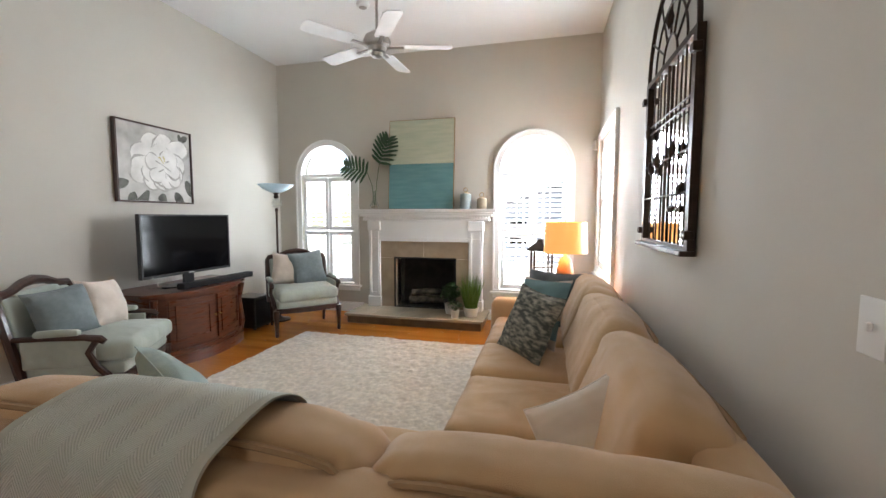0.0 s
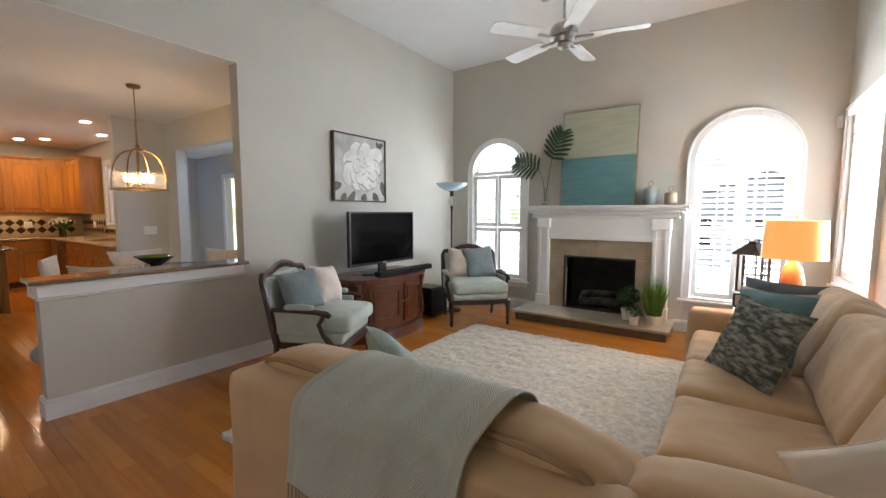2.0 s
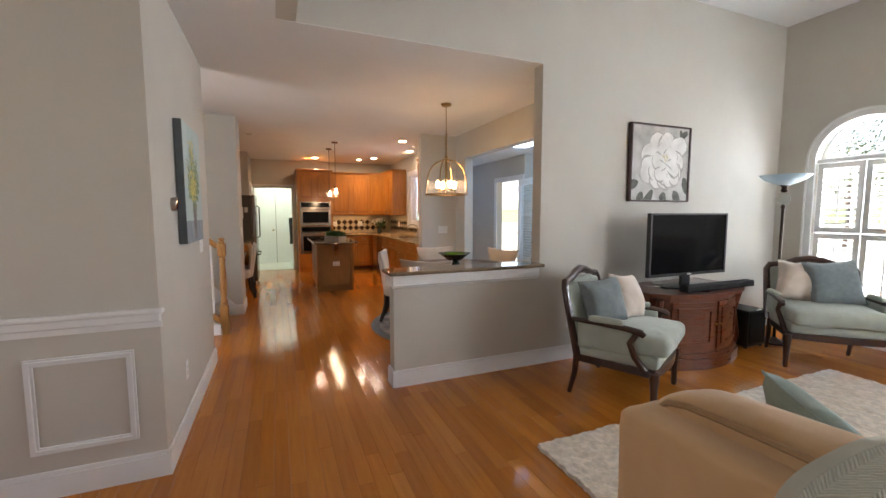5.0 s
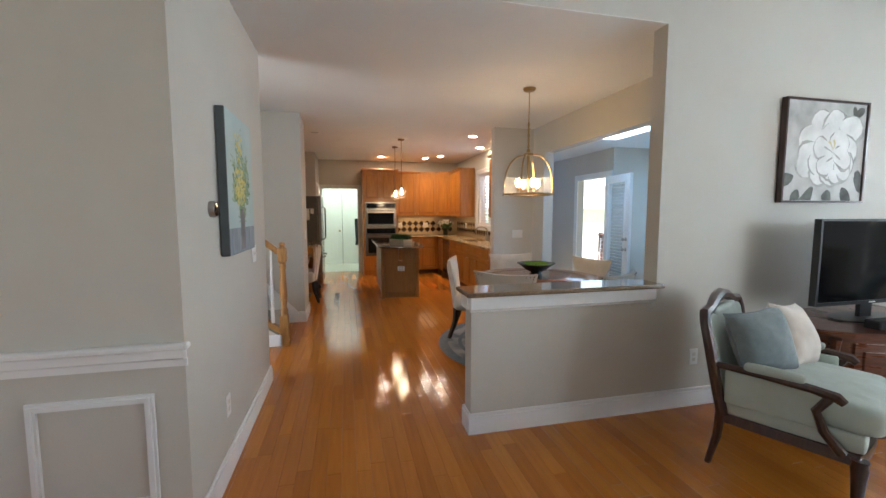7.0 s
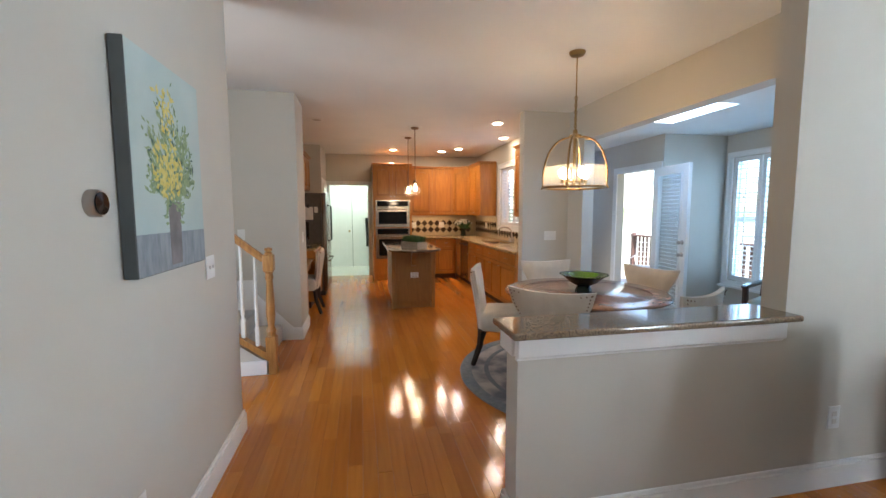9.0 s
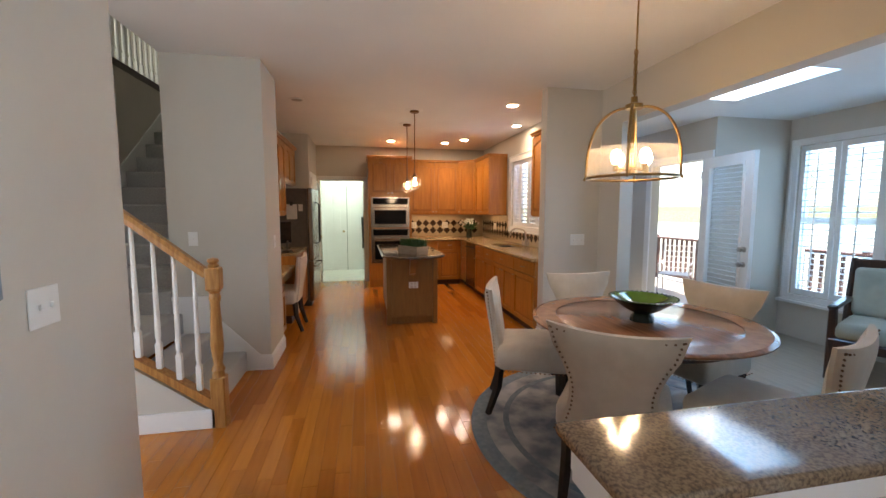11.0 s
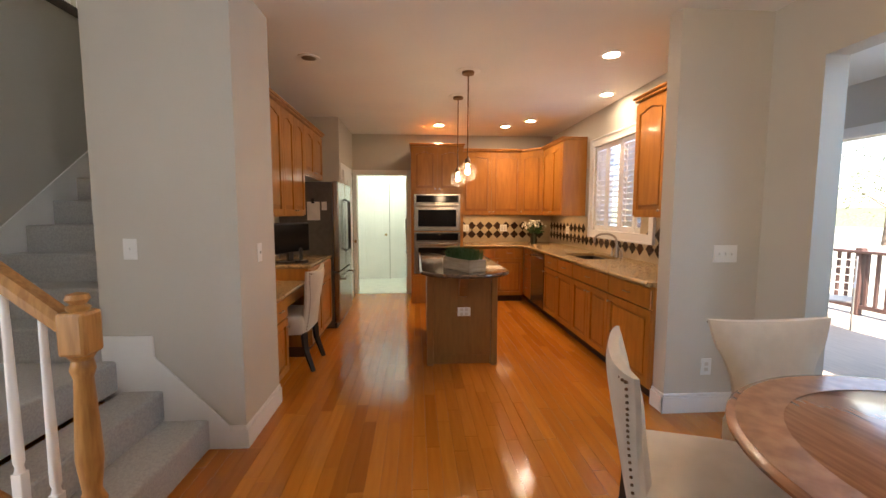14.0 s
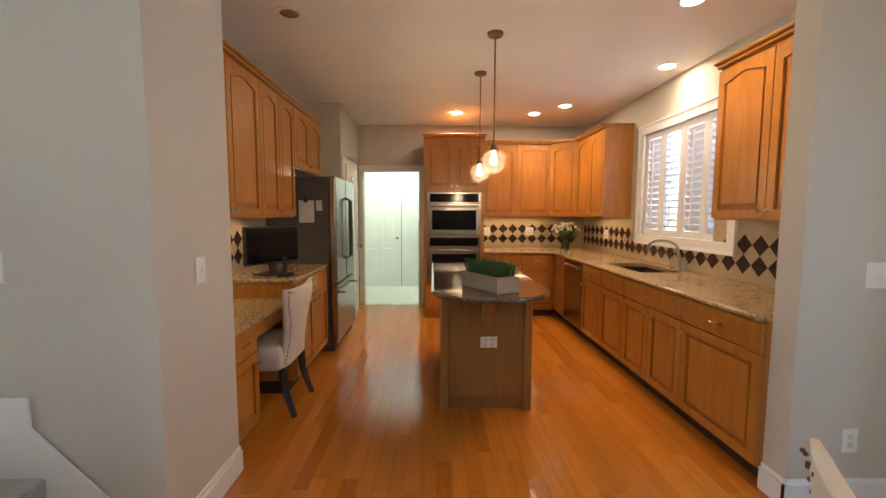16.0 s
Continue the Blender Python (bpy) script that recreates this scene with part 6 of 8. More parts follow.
for k in range(4):
    a = radians(50 + 90 * k)
    pts = []
    for j in range(13):
        t = j / 12
        r = 0.035 + 0.225 * math.sin(math.pi / 2 * t) ** 0.9
        z = 1.66 + 0.40 * math.cos(math.pi / 2 * t) ** 0.75
        pts.append((r * math.cos(a), r * math.sin(a), Z(z)))
    pts.append((0.272 * math.cos(a), 0.272 * math.sin(a), Z(1.635)))
    part("arm", tube(pts, 0.0085, seg=6), BRASS, ch, "curved brass arm", True)
part("ring", tube([(0.252 * math.cos(b), 0.252 * math.sin(b), Z(1.645)) for b in [2 * math.pi * j / 48 for j in range(48)]], 0.009, seg=6, closed=True), BRASS, ch, "", True)
part("glass_band", lathe([(0.262, Z(1.648)), (0.240, Z(1.815)), (0.236, Z(1.815)), (0.258, Z(1.648))], seg=56, cap=False), FROST, ch, "clear glass band", True)
part("centre_post", lathe([(0.012, Z(1.66)), (0.014, Z(2.06))], seg=12), BRASS, ch, smooth=True)
for k in range(4):
    a = radians(95 + 90 * k)
    x, y = 0.11 * math.cos(a), 0.11 * math.sin(a)
    part("socket_arm", tube([(0, 0, Z(1.70)), (x, y, Z(1.69))], 0.006, seg=6), BRASS, ch)
    part("socket", lathe([(0.016, Z(1.68)), (0.016, Z(1.72))], seg=12, at=(x, y, 0)), BRASS, ch)
    part("bulb", lathe([(0.012, Z(1.72)), (0.030, Z(1.745)), (0.034, Z(1.77)), (0.022, Z(1.80)), (0.0, Z(1.81))], seg=16, at=(x, y, 0)), WARM_BULB, ch, "glowing warm bulb", True)
bulb("chandelier_light", (PC[0], PC[1], 1.90), 1.9, 0.06, (1.0, 0.70, 0.40))

# ---- stairs ----
st = empty("staircase", (-7.42, -1.0, 0), 0, "carpeted staircase with oak rail and white balusters", "stairs", "", "structure")


def at_st(bm):
    bmesh.ops.translate(bm, verts=bm.verts, vec=(7.42, 1.0, 0))
    return bm


RISE, RUN = 0.185, 0.25
for k in range(3):
    y1 = -0.81 - RUN * k
    bm = box((-7.90, -2.395 if k == 2 else -1.30, RISE * k), (-6.955, y1, RISE * (k + 1)), 0.018, seg=2)
    part("step", at_st(bm), CARPET, st, smooth=False)
for k in range(11):
    x1 = -7.90 - 0.235 * k
    bm = box((x1 - 0.30, -2.395, 0.30 + 0.19 * k), (x1, -1.395, 0.555 + 0.19 * (k + 1)), 0.018, seg=2)
    part("step", at_st(bm), CARPET, st)
bm = plate([(-0.76, 0), (-0.76, 0.10), (-1.31, 0.51), (-2.40, 0.51), (-2.40, 0)], [], on_x(-6.90), 0.055)
part("knee_wall", at_st(bm), WALL, st, "greige knee wall beside the steps")
bm = plate([(-0.745, 0.0), (-0.745, 0.12), (-1.305, 0.535), (-2.40, 0.535), (-2.40, 0.575), (-1.29, 0.575), (-0.70, 0.155), (-0.70, 0.0)], [], on_x(-6.885), 0.085)
part("stringer_cap", at_st(bm), OAK_RAIL, st, "oak stringer cap")
for k in range(3):
    y = -0.80 - 0.19 * k
    bm = plate([(y, 0.18 + 0.14 * k), (y - 0.02, 0.235 + 0.14 * k), (y - 0.09, 0.235 + 0.14 * k), (y - 0.14, 0.285 + 0.14 * k), (y - 0.19, 0.31 + 0.14 * k)], [], on_x(-6.905), 0.03)
    part("tread_bracket", at_st(bm), CHERRY, st, "scalloped brown tread bracket")
part("knee_baseboard", at_st(box((-6.90, -2.4, 0.0), (-6.885, -0.745, 0.13), 0.004)), TRIM, st)
# skirt on the pier
bm = plate([(-0.62, 0.0), (-0.62, 0.14), (-0.70, 0.14), (-1.11, 0.565), (-1.11, 0.69), (-1.388, 0.69), (-1.388, 0.0)], [], on_x(-7.903, 1), 0.014)
plate([(-0.69, 0.105), (-0.69, 0.145), (-1.095, 0.575), (-1.095, 0.70), (-1.388, 0.70), (-1.388, 0.668), (-1.13, 0.668), (-1.13, 0.555)], [], on_x(-7.889, 1), 0.010, bm=bm)
part("wall_skirt", at_st(bm), TRIM, st, "white sloping skirt board")
bm = plate([(-6.95, 0.555), (-7.9, 0.555), (-10.6, 2.72), (-10.6, 3.02), (-7.85, 0.84), (-6.95, 0.72)], [], on_y(-2.398), 0.012)
part("far_skirt", at_st(bm), TRIM, st, "white skirt board along the stair wall")


def newel(x, y, z0, z1):
    n = empty("newel_post", (x, y, z0), 0, "turned honey oak newel post", "newel", "stair newels")
    H = z1 - z0
    part("foot_block", box((-0.045, -0.045, 0), (0.045, 0.045, 0.34), 0.006), OAK_RAIL, n)
    part("shaft", lathe([(0.043, 0.34), (0.035, 0.37), (0.043, 0.39), (0.028, 0.43), (0.040, 0.55), (0.036, 0.66), (0.028, H - 0.30), (0.037, H - 0.27), (0.030, H - 0.235), (0.043, H - 0.215)], seg=20), OAK_RAIL, n, smooth=True)
    part("head_block", box((-0.045, -0.045, H - 0.215), (0.045, 0.045, H - 0.065), 0.012, seg=2), OAK_RAIL, n)
    part("cap", lathe([(0.030, H - 0.066), (0.036, H - 0.052), (0.022, H - 0.042), (0.036, H - 0.025), (0.030, H - 0.008), (0.0, H)], seg=20), OAK_RAIL, n, smooth=True)


newel(-6.93, -0.725, 0.0, 1.14)
newel(-6.92, -1.285, 0.50, 1.62)
newel(-6.92, -2.34, 0.55, 1.66)
newel(-12.2, -2.47, 3.10, 4.15)
rail_prof = [(-0.03, -0.025), (0.03, -0.025), (0.034, 0.005), (0.024, 0.03), (-0.024, 0.03), (-0.034, 0.005)]


def handrail(a, b, label):
    a, b = Vector(a), Vector(b)
    d = (b - a).normalized()
    s = d.cross(Vector((0, 0, 1))).normalized()
    u = s.cross(d)
    bm = bmesh.new()
    ends = [[bm.verts.new(p + s * x + u * z) for x, z in rail_prof] for p in (a, b)]
    for k in range(6):
        bm.faces.new((ends[0][k], ends[0][(k + 1) % 6], ends[1][(k + 1) % 6], ends[1][k]))
    bm.faces.new(ends[0])
    bm.faces.new(ends[1][::-1])
    h = empty("handrail", tuple(a), 0, label, "handrail", "", "")
    bmesh.ops.translate(bm, verts=bm.verts, vec=-a)
    part("rail", bm, OAK_RAIL, h)


handrail((-6.93, -0.765, 1.03), (-6.92, -1.245, 1.43), "honey oak handrail sloping between newel posts")
handrail((-6.92, -1.32, 1.46), (-6.92, -2.31, 1.46), "honey oak handrail on the landing")
handrail((-12.2, -2.47, 4.02), (-6.1, -2.47, 4.02), "honey oak handrail on the upper landing")


def baluster(x, y, z0, z1, group):
    b = empty("baluster", (x, y, z0), 0, "white turned stair baluster", "baluster", group)
    H = z1 - z0
    part("foot", box((-0.017, -0.017, 0), (0.017, 0.017, 0.17), 0.002), TRIM, b)
    part("spindle", lathe([(0.016, 0.17), (0.012, 0.19), (0.017, 0.21), (0.017, 0.25), (0.011, H)], seg=12), TRIM, b, smooth=True)
    return b


for k in range(4):
    y = -0.84 - 0.115 * k
    s = (-0.725 - y) / 0.56
    baluster(-6.925, y, 0.175 + 0.40 * s, 1.01 + 0.415 * s, "stair balusters")
up = baluster(-6.5, -2.47, 3.10, 4.0, "upper landing balusters")
for k in range(1, 44):
    copy_thing(up, pose(-6.5 - 0.13 * k, -2.47, 3.10))
for k in range(1, 8):
    baluster(-6.92, -1.34 - 0.13 * k, 0.575, 1.44, "landing balusters")
structure("trim_landing", box((-12.5, -2.40, 3.02), (-6.0, -2.385, 3.10), 0.003), DARK_WOOD, "dark landing edge board", "trim")

# ---- kitchen ----
MAPLE = material("honey maple cabinet wood", (0.44, 0.182, 0.034), 0.30, second=(0.36, 0.142, 0.025), scale=5, stretch=(5, 5, 0.7), bump=0.05, bump_scale=60, coat=0.25, vary=0.06)
# same wood drawn darker: recess shade painted into the panel grooves
GROOVE_SHADE = material("maple with groove shade painted in", (0.33, 0.125, 0.023), 0.4, second=(0.27, 0.10, 0.018), scale=6)
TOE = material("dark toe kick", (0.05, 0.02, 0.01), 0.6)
ISLAND = material("brown stained island panel", (0.30, 0.145, 0.045), 0.4, second=(0.25, 0.12, 0.037), scale=5, stretch=(5, 5, 0.8), bump=0.05, bump_scale=60)
STEEL = material("brushed stainless steel", (0.36, 0.34, 0.32), 0.26, 1.0, second=(0.30, 0.285, 0.27), scale=40, stretch=(1, 1, 12))
DARK_STEEL = material("grey fridge side", (0.09, 0.085, 0.08), 0.45, 0.2, second=(0.075, 0.07, 0.066), scale=20, bump=0.1, bump_scale=200)
TILE = material("cream wall tile", (0.47, 0.38, 0.25), 0.30, second=(0.42, 0.335, 0.215), scale=8, vary=0.05)
DARK_TILE = material("dark brown diamond tile", (0.035, 0.018, 0.012), 0.25, second=(0.05, 0.027, 0.018), scale=12, vary=0.2)
COUNTER = material("golden speckled granite", (0.40, 0.28, 0.14), 0.24, second=(0.13, 0.085, 0.05), scale=50, detail=8, coat=0.15, contrast=(0.45, 0.68))
ISLE_TOP = material("dark polished granite", (0.12, 0.075, 0.045), 0.06, second=(0.035, 0.025, 0.02), scale=50, detail=8, coat=0.5)
PAPER = material("white paper", (0.75, 0.74, 0.71), 0.9)
CAN_GLOW = glowing("lit recessed lamp", (1.0, 0.80, 0.56), 30.0)
WHITE_FLOWER = material("white petals", (0.75, 0.74, 0.66), 0.7)


BRONZE = material("aged bronze", (0.24, 0.14, 0.075), 0.38, 0.85, second=(0.17, 0.10, 0.055), scale=20)
GLOBE = milky("softly seeded globe glass", (0.8, 0.79, 0.77), 0.93)


def facing(x, y, rz):
    """Local frame for a cabinet front: u to the right as one faces it, d outward, v up."""
    return pose(x, y, 0, 0, 0, rz)


def door_front(parent, u0, u1, z0, z1, d, arch_top=False, knob=None, name="door", mt=None):
    """A raised-panel door on local plane y = -d."""
    mt = mt or MAPLE
    g, f = 0.004, 0.055
    put = lambda u, v, k: (u, -d - k, v)
    a, b, lo, hi = u0 + g, u1 - g, z0 + g, z1 - g
    if arch_top:
        m, w = (a + b) / 2, (b - a) / 2 - f
        n = 10
        top = [(m + w * (1 - 2 * k / n), hi - f - 0.035 * (1 - math.cos(math.pi * (1 - abs(1 - 2 * k / n)))) / 2 * -1 - 0.04) for k in range(n + 1)]
        hole = [(a + f, lo + f), (b - f, lo + f)] + top
    else:
        hole = rect(a + f, lo + f, b - f, hi - f)
    dr = part(name, plate(rect(a, lo, b, hi), [hole], put, 0.020), mt, parent)
    c = [sum(p[0] for p in hole) / len(hole), sum(p[1] for p in hole) / len(hole)]
    sx, sz = 1 - 0.05 / max(0.06, (b - a - 2 * f)), 1 - 0.05 / max(0.06, (hi - lo - 2 * f))
    part("raised_panel", plate([(c[0] + (p[0] - c[0]) * sx, c[1] + (p[1] - c[1]) * sz) for p in hole], [], lambda u, v, k: (u, -d - 0.004 - k, v), 0.010), mt, dr)
    part("panel_back", plate(hole, [], lambda u, v, k: (u, -d + 0.002 - k, v), 0.006), GROOVE_SHADE if mt is MAPLE else mt, dr)
    if knob:
        part("knob", lathe([(0.005, 0), (0.005, 0.014), (0.012, 0.02), (0.009, 0.028), (0.0, 0.03)], seg=10), NICKEL, dr, "nickel knob", True).matrix_basis = pose(knob[0], -d - 0.02, knob[1], 90)
    return dr


def drawer_front(parent, u0, u1, z0, z1, d, mt=None):
    mt = mt or MAPLE
    dr = part("drawer", box((u0 + 0.004, -d - 0.020, z0 + 0.004), (u1 - 0.004, -d, z1 - 0.004), 0.006), mt, parent)
    m = (u0 + u1) / 2
    zz = (z0 + z1) / 2
    part("pull", tube([(m - 0.04, -d - 0.02, zz), (m - 0.036, -d - 0.042, zz), (m + 0.036, -d - 0.042, zz), (m + 0.04, -d - 0.02, zz)], 0.005, seg=6), NICKEL, dr, "nickel bar pull", True)


def base_unit(m, w, depth, fronts, label, sink=False):
    """A base cabinet; local x runs along the front from 0 to w, front at y = 0, back at y = depth."""
    c = empty("base_cabinet", (0, 0, 0), 0, label, "cabinet", "kitchen base cabinets")
    c.matrix_world = m
    bm = box((0.001, 0.0, 0.10), (w - 0.001, depth, 0.69 if sink else 0.872))
    if sink:
        box((0.001, 0.0, 0.69), (w - 0.001, 0.06, 0.872), bm=bm)
    part("body", bm, MAPLE, c)
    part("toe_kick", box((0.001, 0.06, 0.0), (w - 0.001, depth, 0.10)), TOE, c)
    if fronts == "drawers":
        for z0, z1 in ((0.70, 0.865), (0.42, 0.70), (0.11, 0.42)):
            drawer_front(c, 0, w, z0, z1, 0.0)
    else:
        drawer_front(c, 0, w, 0.70, 0.865, 0.0)
        n = fronts
        for k in range(n):
            u0, u1 = w * k / n, w * (k + 1) / n
            ku = (u1 - 0.035 if k == 0 else u0 + 0.035) if n == 2 else u0 + 0.035
            door_front(c, u0, u1, 0.11, 0.70, 0.0, knob=(ku, 0.64))
    return c


def wall_unit(m, widths, z0, z1, depth, label, side_knob=True, crown=True):
    c = empty("wall_cabinet", (0, 0, 0), 0, label, "cabinet", "kitchen wall cabinets")
    c.matrix_world = m
    w = sum(widths)
    part("body", box((0.001, 0.0, z0), (w - 0.001, depth, z1)), MAPLE, c)
    u = 0
    for k, q in enumerate(widths):
        door_front(c, u, u + q, z0 + 0.01, z1 - 0.03, 0.0, True, (u + (q - 0.035 if k % 2 == 0 else 0.035), z0 + 0.06))
        u += q
    if crown:
        bm = box((-0.01, -0.035, z1 - 0.012), (w + 0.01, depth, z1 + 0.012), 0.006)
        box((-0.02, -0.055, z1 + 0.012), (w + 0.02, depth, z1 + 0.035), 0.008, bm=bm)
        part("crown", bm, MAPLE, c)
    return c


YF = 2.14
# run along the window wall: local x points along -x of the room, so that u grows away from the dining pier
RIGHT = lambda x: pose(x, YF, 0, 0, 0, 0)
for x0, x1, fr in ((-8.95, -8.292, 1), (-9.78, -8.95, 2), (-10.25, -9.78, 1), (-10.76, -10.25, 1), (-11.78, -11.36, "drawers")):
    base_unit(RIGHT(x0), x1 - x0, 0.655, fr, "honey maple base cabinet below the granite counter", -10.8 < x0 < -10.2)
dw = empty("dishwasher", (-11.36, YF, 0), 0, "brushed stainless dishwasher between maple cabinets", "dishwasher")
part("body", box((0.002, 0.0, 0.10), (0.598, 0.6, 0.872)), DARK_STEEL, dw)
part("door", box((0.004, -0.025, 0.11), (0.596, 0.0, 0.865), 0.004), STEEL, dw)
part("handle", tube([(0.06, -0.025, 0.80), (0.06, -0.06, 0.80), (0.54, -0.06, 0.80), (0.54, -0.025, 0.80)], 0.010, seg=8), STEEL, dw, "steel bar handle", True)
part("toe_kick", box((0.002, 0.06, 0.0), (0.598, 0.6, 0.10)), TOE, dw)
# run along the end wall
XE = -11.80
END = lambda y: pose(XE, y, 0, 0, 0, 90)
base_unit(END(1.16), 0.50, 0.765, "drawers", "honey maple drawer cabinet beside the oven tower")
base_unit(END(1.66), 0.46, 0.765, 1, "honey maple base cabinet in the corner")

# counters
ct = empty("granite_counter", (-10.4, 2.45, 0.875), 0, "golden speckled granite worktop along two walls", "worktop")
sink_hole = [(-10.46 + 10.4, 2.27 - 2.45), (-9.80 + 10.4, 2.27 - 2.45), (-9.80 + 10.4, 2.66 - 2.45), (-10.46 + 10.4, 2.66 - 2.45)]
out = [(-8.292, 2.098), (-8.292, 2.798), (-12.566, 2.798), (-12.566, 1.158), (-11.755, 1.158), (-11.755, 2.02), (-11.68, 2.098)]
bm = plate([(x + 10.4, y - 2.45) for x, y in out], [sink_hole], lambda u, v, d: (u, v, d), 0.032)
part("slab", bm, COUNTER, ct)
bm = tube([(-8.30 + 10.4, 2.098 - 2.45, 0.016), (-11.68 + 10.4, 2.098 - 2.45, 0.016), (-11.755 + 10.4, 2.02 - 2.45, 0.016), (-11.755 + 10.4, 1.16 - 2.45, 0.016)], 0.0165, seg=10)
part("bullnose", bm, COUNTER, ct, "", True)
sk = empty("kitchen_sink", (-10.13, 2.465, 0.70), 0, "black undermount kitchen sink", "sink")
bm = box((-0.335, -0.19, 0.0), (0.335, 0.19, 0.012))
for a, b in (((-0.35, -0.205, 0), (-0.335, 0.205, 0.172)), ((0.335, -0.205, 0), (0.35, 0.205, 0.172)), ((-0.335, -0.205, 0), (0.335, -0.19, 0.172)), ((-0.335, 0.19, 0), (0.335, 0.205, 0.172))):
    box(a, b, bm=bm)
part("basin", bm, BLACK_PLASTIC, sk)
part("drain", lathe([(0.04, 0.013), (0.03, 0.016)], seg=16), NICKEL, sk)
fa = empty("kitchen_faucet", (-9.98, 2.715, 0.907), 0, "brushed nickel arched kitchen faucet", "faucet")
part("base", lathe([(0.028, 0), (0.026, 0.03), (0.018, 0.06), (0.016, 0.14)], seg=16), NICKEL, fa, smooth=True)
part("spout", tube([(0, 0, 0.12)] + [(-0.02 - 0.10 * (1 - math.cos(math.pi * k / 10)), -0.085 * (1 - math.cos(math.pi * k / 10)), 0.19 + 0.075 * math.sin(math.pi * k / 10)) for k in range(11)] + [(-0.22, -0.17, 0.15)], 0.013, seg=10), NICKEL, fa, "arched spout", True)
part("lever", tube([(0.10, 0, 0.0), (0.10, 0, 0.08), (0.07, -0.02, 0.12)], [0.018, 0.013, 0.007], seg=10), NICKEL, fa, "", True)
part("soap_pump", lathe([(0.016, 0), (0.014, 0.05), (0.006, 0.06), (0.006, 0.10)], seg=12, at=(-0.12, 0.0, 0)), NICKEL, fa, "", True)

# wall cabinets
UZ0, UZ1 = 1.373, 2.43
wall_unit(pose(-9.21, 2.475, 0), (0.47, 0.445), UZ0, UZ1, 0.32, "honey maple wall cabinet with cathedral doors beside the window")
wall_unit(pose(-11.98, 2.475, 0), (0.45, 0.45), UZ0, UZ1, 0.32, "honey maple wall cabinet with cathedral doors in the corner")
wall_unit(pose(-12.245, 1.17, 0, 0, 0, 90), (0.50, 0.50), UZ0, UZ1, 0.32, "honey maple wall cabinet with cathedral doors over the counter")
diag = empty("corner_wall_cabinet", (-12.24, 2.17, 0), 0, "honey maple diagonal corner wall cabinet", "cabinet", "kitchen wall cabinets")
part("body", plate([(0, 0.001), (0.26, 0.304), (0.26, 0.62), (-0.32, 0.62), (-0.32, 0.001)], [], lambda u, v, d: (u, v, UZ0 + d), UZ1 - UZ0), MAPLE, diag)
w = math.hypot(0.26, 0.304)
dr = door_front(diag, 0, w, UZ0 + 0.01, UZ1 - 0.03, 0.002, True, (0.035, UZ0 + 0.06))
dr.matrix_basis = pose(0, 0, 0, 0, 0, math.degrees(math.atan2(0.304, 0.26)))
part("crown", plate([(0.02, -0.03), (0.30, 0.29), (0.26, 0.62), (-0.32, 0.62), (-0.32, -0.03)], [], lambda u, v, d: (u, v, UZ1 + d), 0.035), MAPLE, diag)

# oven tower
ov = empty("oven_tower", (-11.79, 0.34, 0), 90, "honey maple tower with stainless microwave and oven", "oven cabinet")
part("body", box((0.0, 0.0, 0.0), (0.81, 0.775, UZ1)), MAPLE, ov)
for k in (0, 1):
    door_front(ov, 0.02 + 0.385 * k, 0.02 + 0.385 * (k + 1), 1.73, UZ1 - 0.03, 0.0, True, (0.37 if k == 0 else 0.44, 1.78))
drawer_front(ov, 0.02, 0.79, 0.12, 0.44, 0.0)
bm = box((-0.01, -0.035, UZ1 - 0.012), (0.82, 0.775, UZ1 + 0.012), 0.006)
box((-0.02, -0.055, UZ1 + 0.012), (0.83, 0.775, UZ1 + 0.035), 0.008, bm=bm)
part("crown", bm, MAPLE, ov)
for nm, z0, z1, ctl in (("microwave", 1.13, 1.70, 1.57), ("wall_oven", 0.46, 1.115, 0.985)):
    a = part(nm, box((0.045, -0.022, z0), (0.765, 0.0, z1), 0.003), STEEL, ov, "stainless steel front")
    part("control_panel", box((0.08, -0.027, ctl), (0.73, -0.021, z1 - 0.02)), SCREEN, a, "black control panel")
    part("window", box((0.11, -0.027, z0 + 0.07), (0.70, -0.021, ctl - 0.11)), SCREEN, a, "dark oven glass")
    part("handle", tube([(0.10, -0.022, ctl - 0.055), (0.10, -0.062, ctl - 0.055), (0.71, -0.062, ctl - 0.055), (0.71, -0.022, ctl - 0.055)], 0.011, seg=8), STEEL, a, "steel bar handle", True)
    part("trim_gap", box((0.05, -0.0235, ctl - 0.018), (0.76, -0.0215, ctl - 0.01)), BLACK_PLASTIC, a)

# backsplash with diamond tiles, on both walls and behind the desk
bs = empty("backsplash", (-10.4, 2.80, 0), 0, "cream tile backsplash with two rows of dark diamonds", "backsplash", "", "structure")
bm = plate([(-2.166, 0.908), (2.108, 0.908), (2.108, 1.373), (0.745, 1.373), (0.745, 1.105), (-0.60, 1.105), (-0.60, 1.373), (-2.166, 1.373)], [], lambda u, v, d: (u, -d, v), 0.006)
part("field", bm, TILE, bs)
bm = plate(rect(1.15 - 2.80, 0.908, -0.006, 1.373), [], lambda u, v, d: (-2.168 + d, u, v), 0.006)
part("field", bm, TILE, bs)
DG = 0.074
dia = [(-DG, 0), (0, -DG), (DG, 0), (0, DG)]
base_d = part("diamond_tile", plate(dia, [], lambda u, v, d: (u, -0.006 - d, v), 0.003), DARK_TILE, bs)
spots = []
for r, z in ((0, 1.19), (1, 1.04)):
    for k in range(28):
        x = -2.08 + 0.151 * k
        if -0.69 < x < 0.83:
            continue
        spots.append((x, z))
for k in range(10):
    spots.append((-0.60 + 0.151 * k, 1.035))
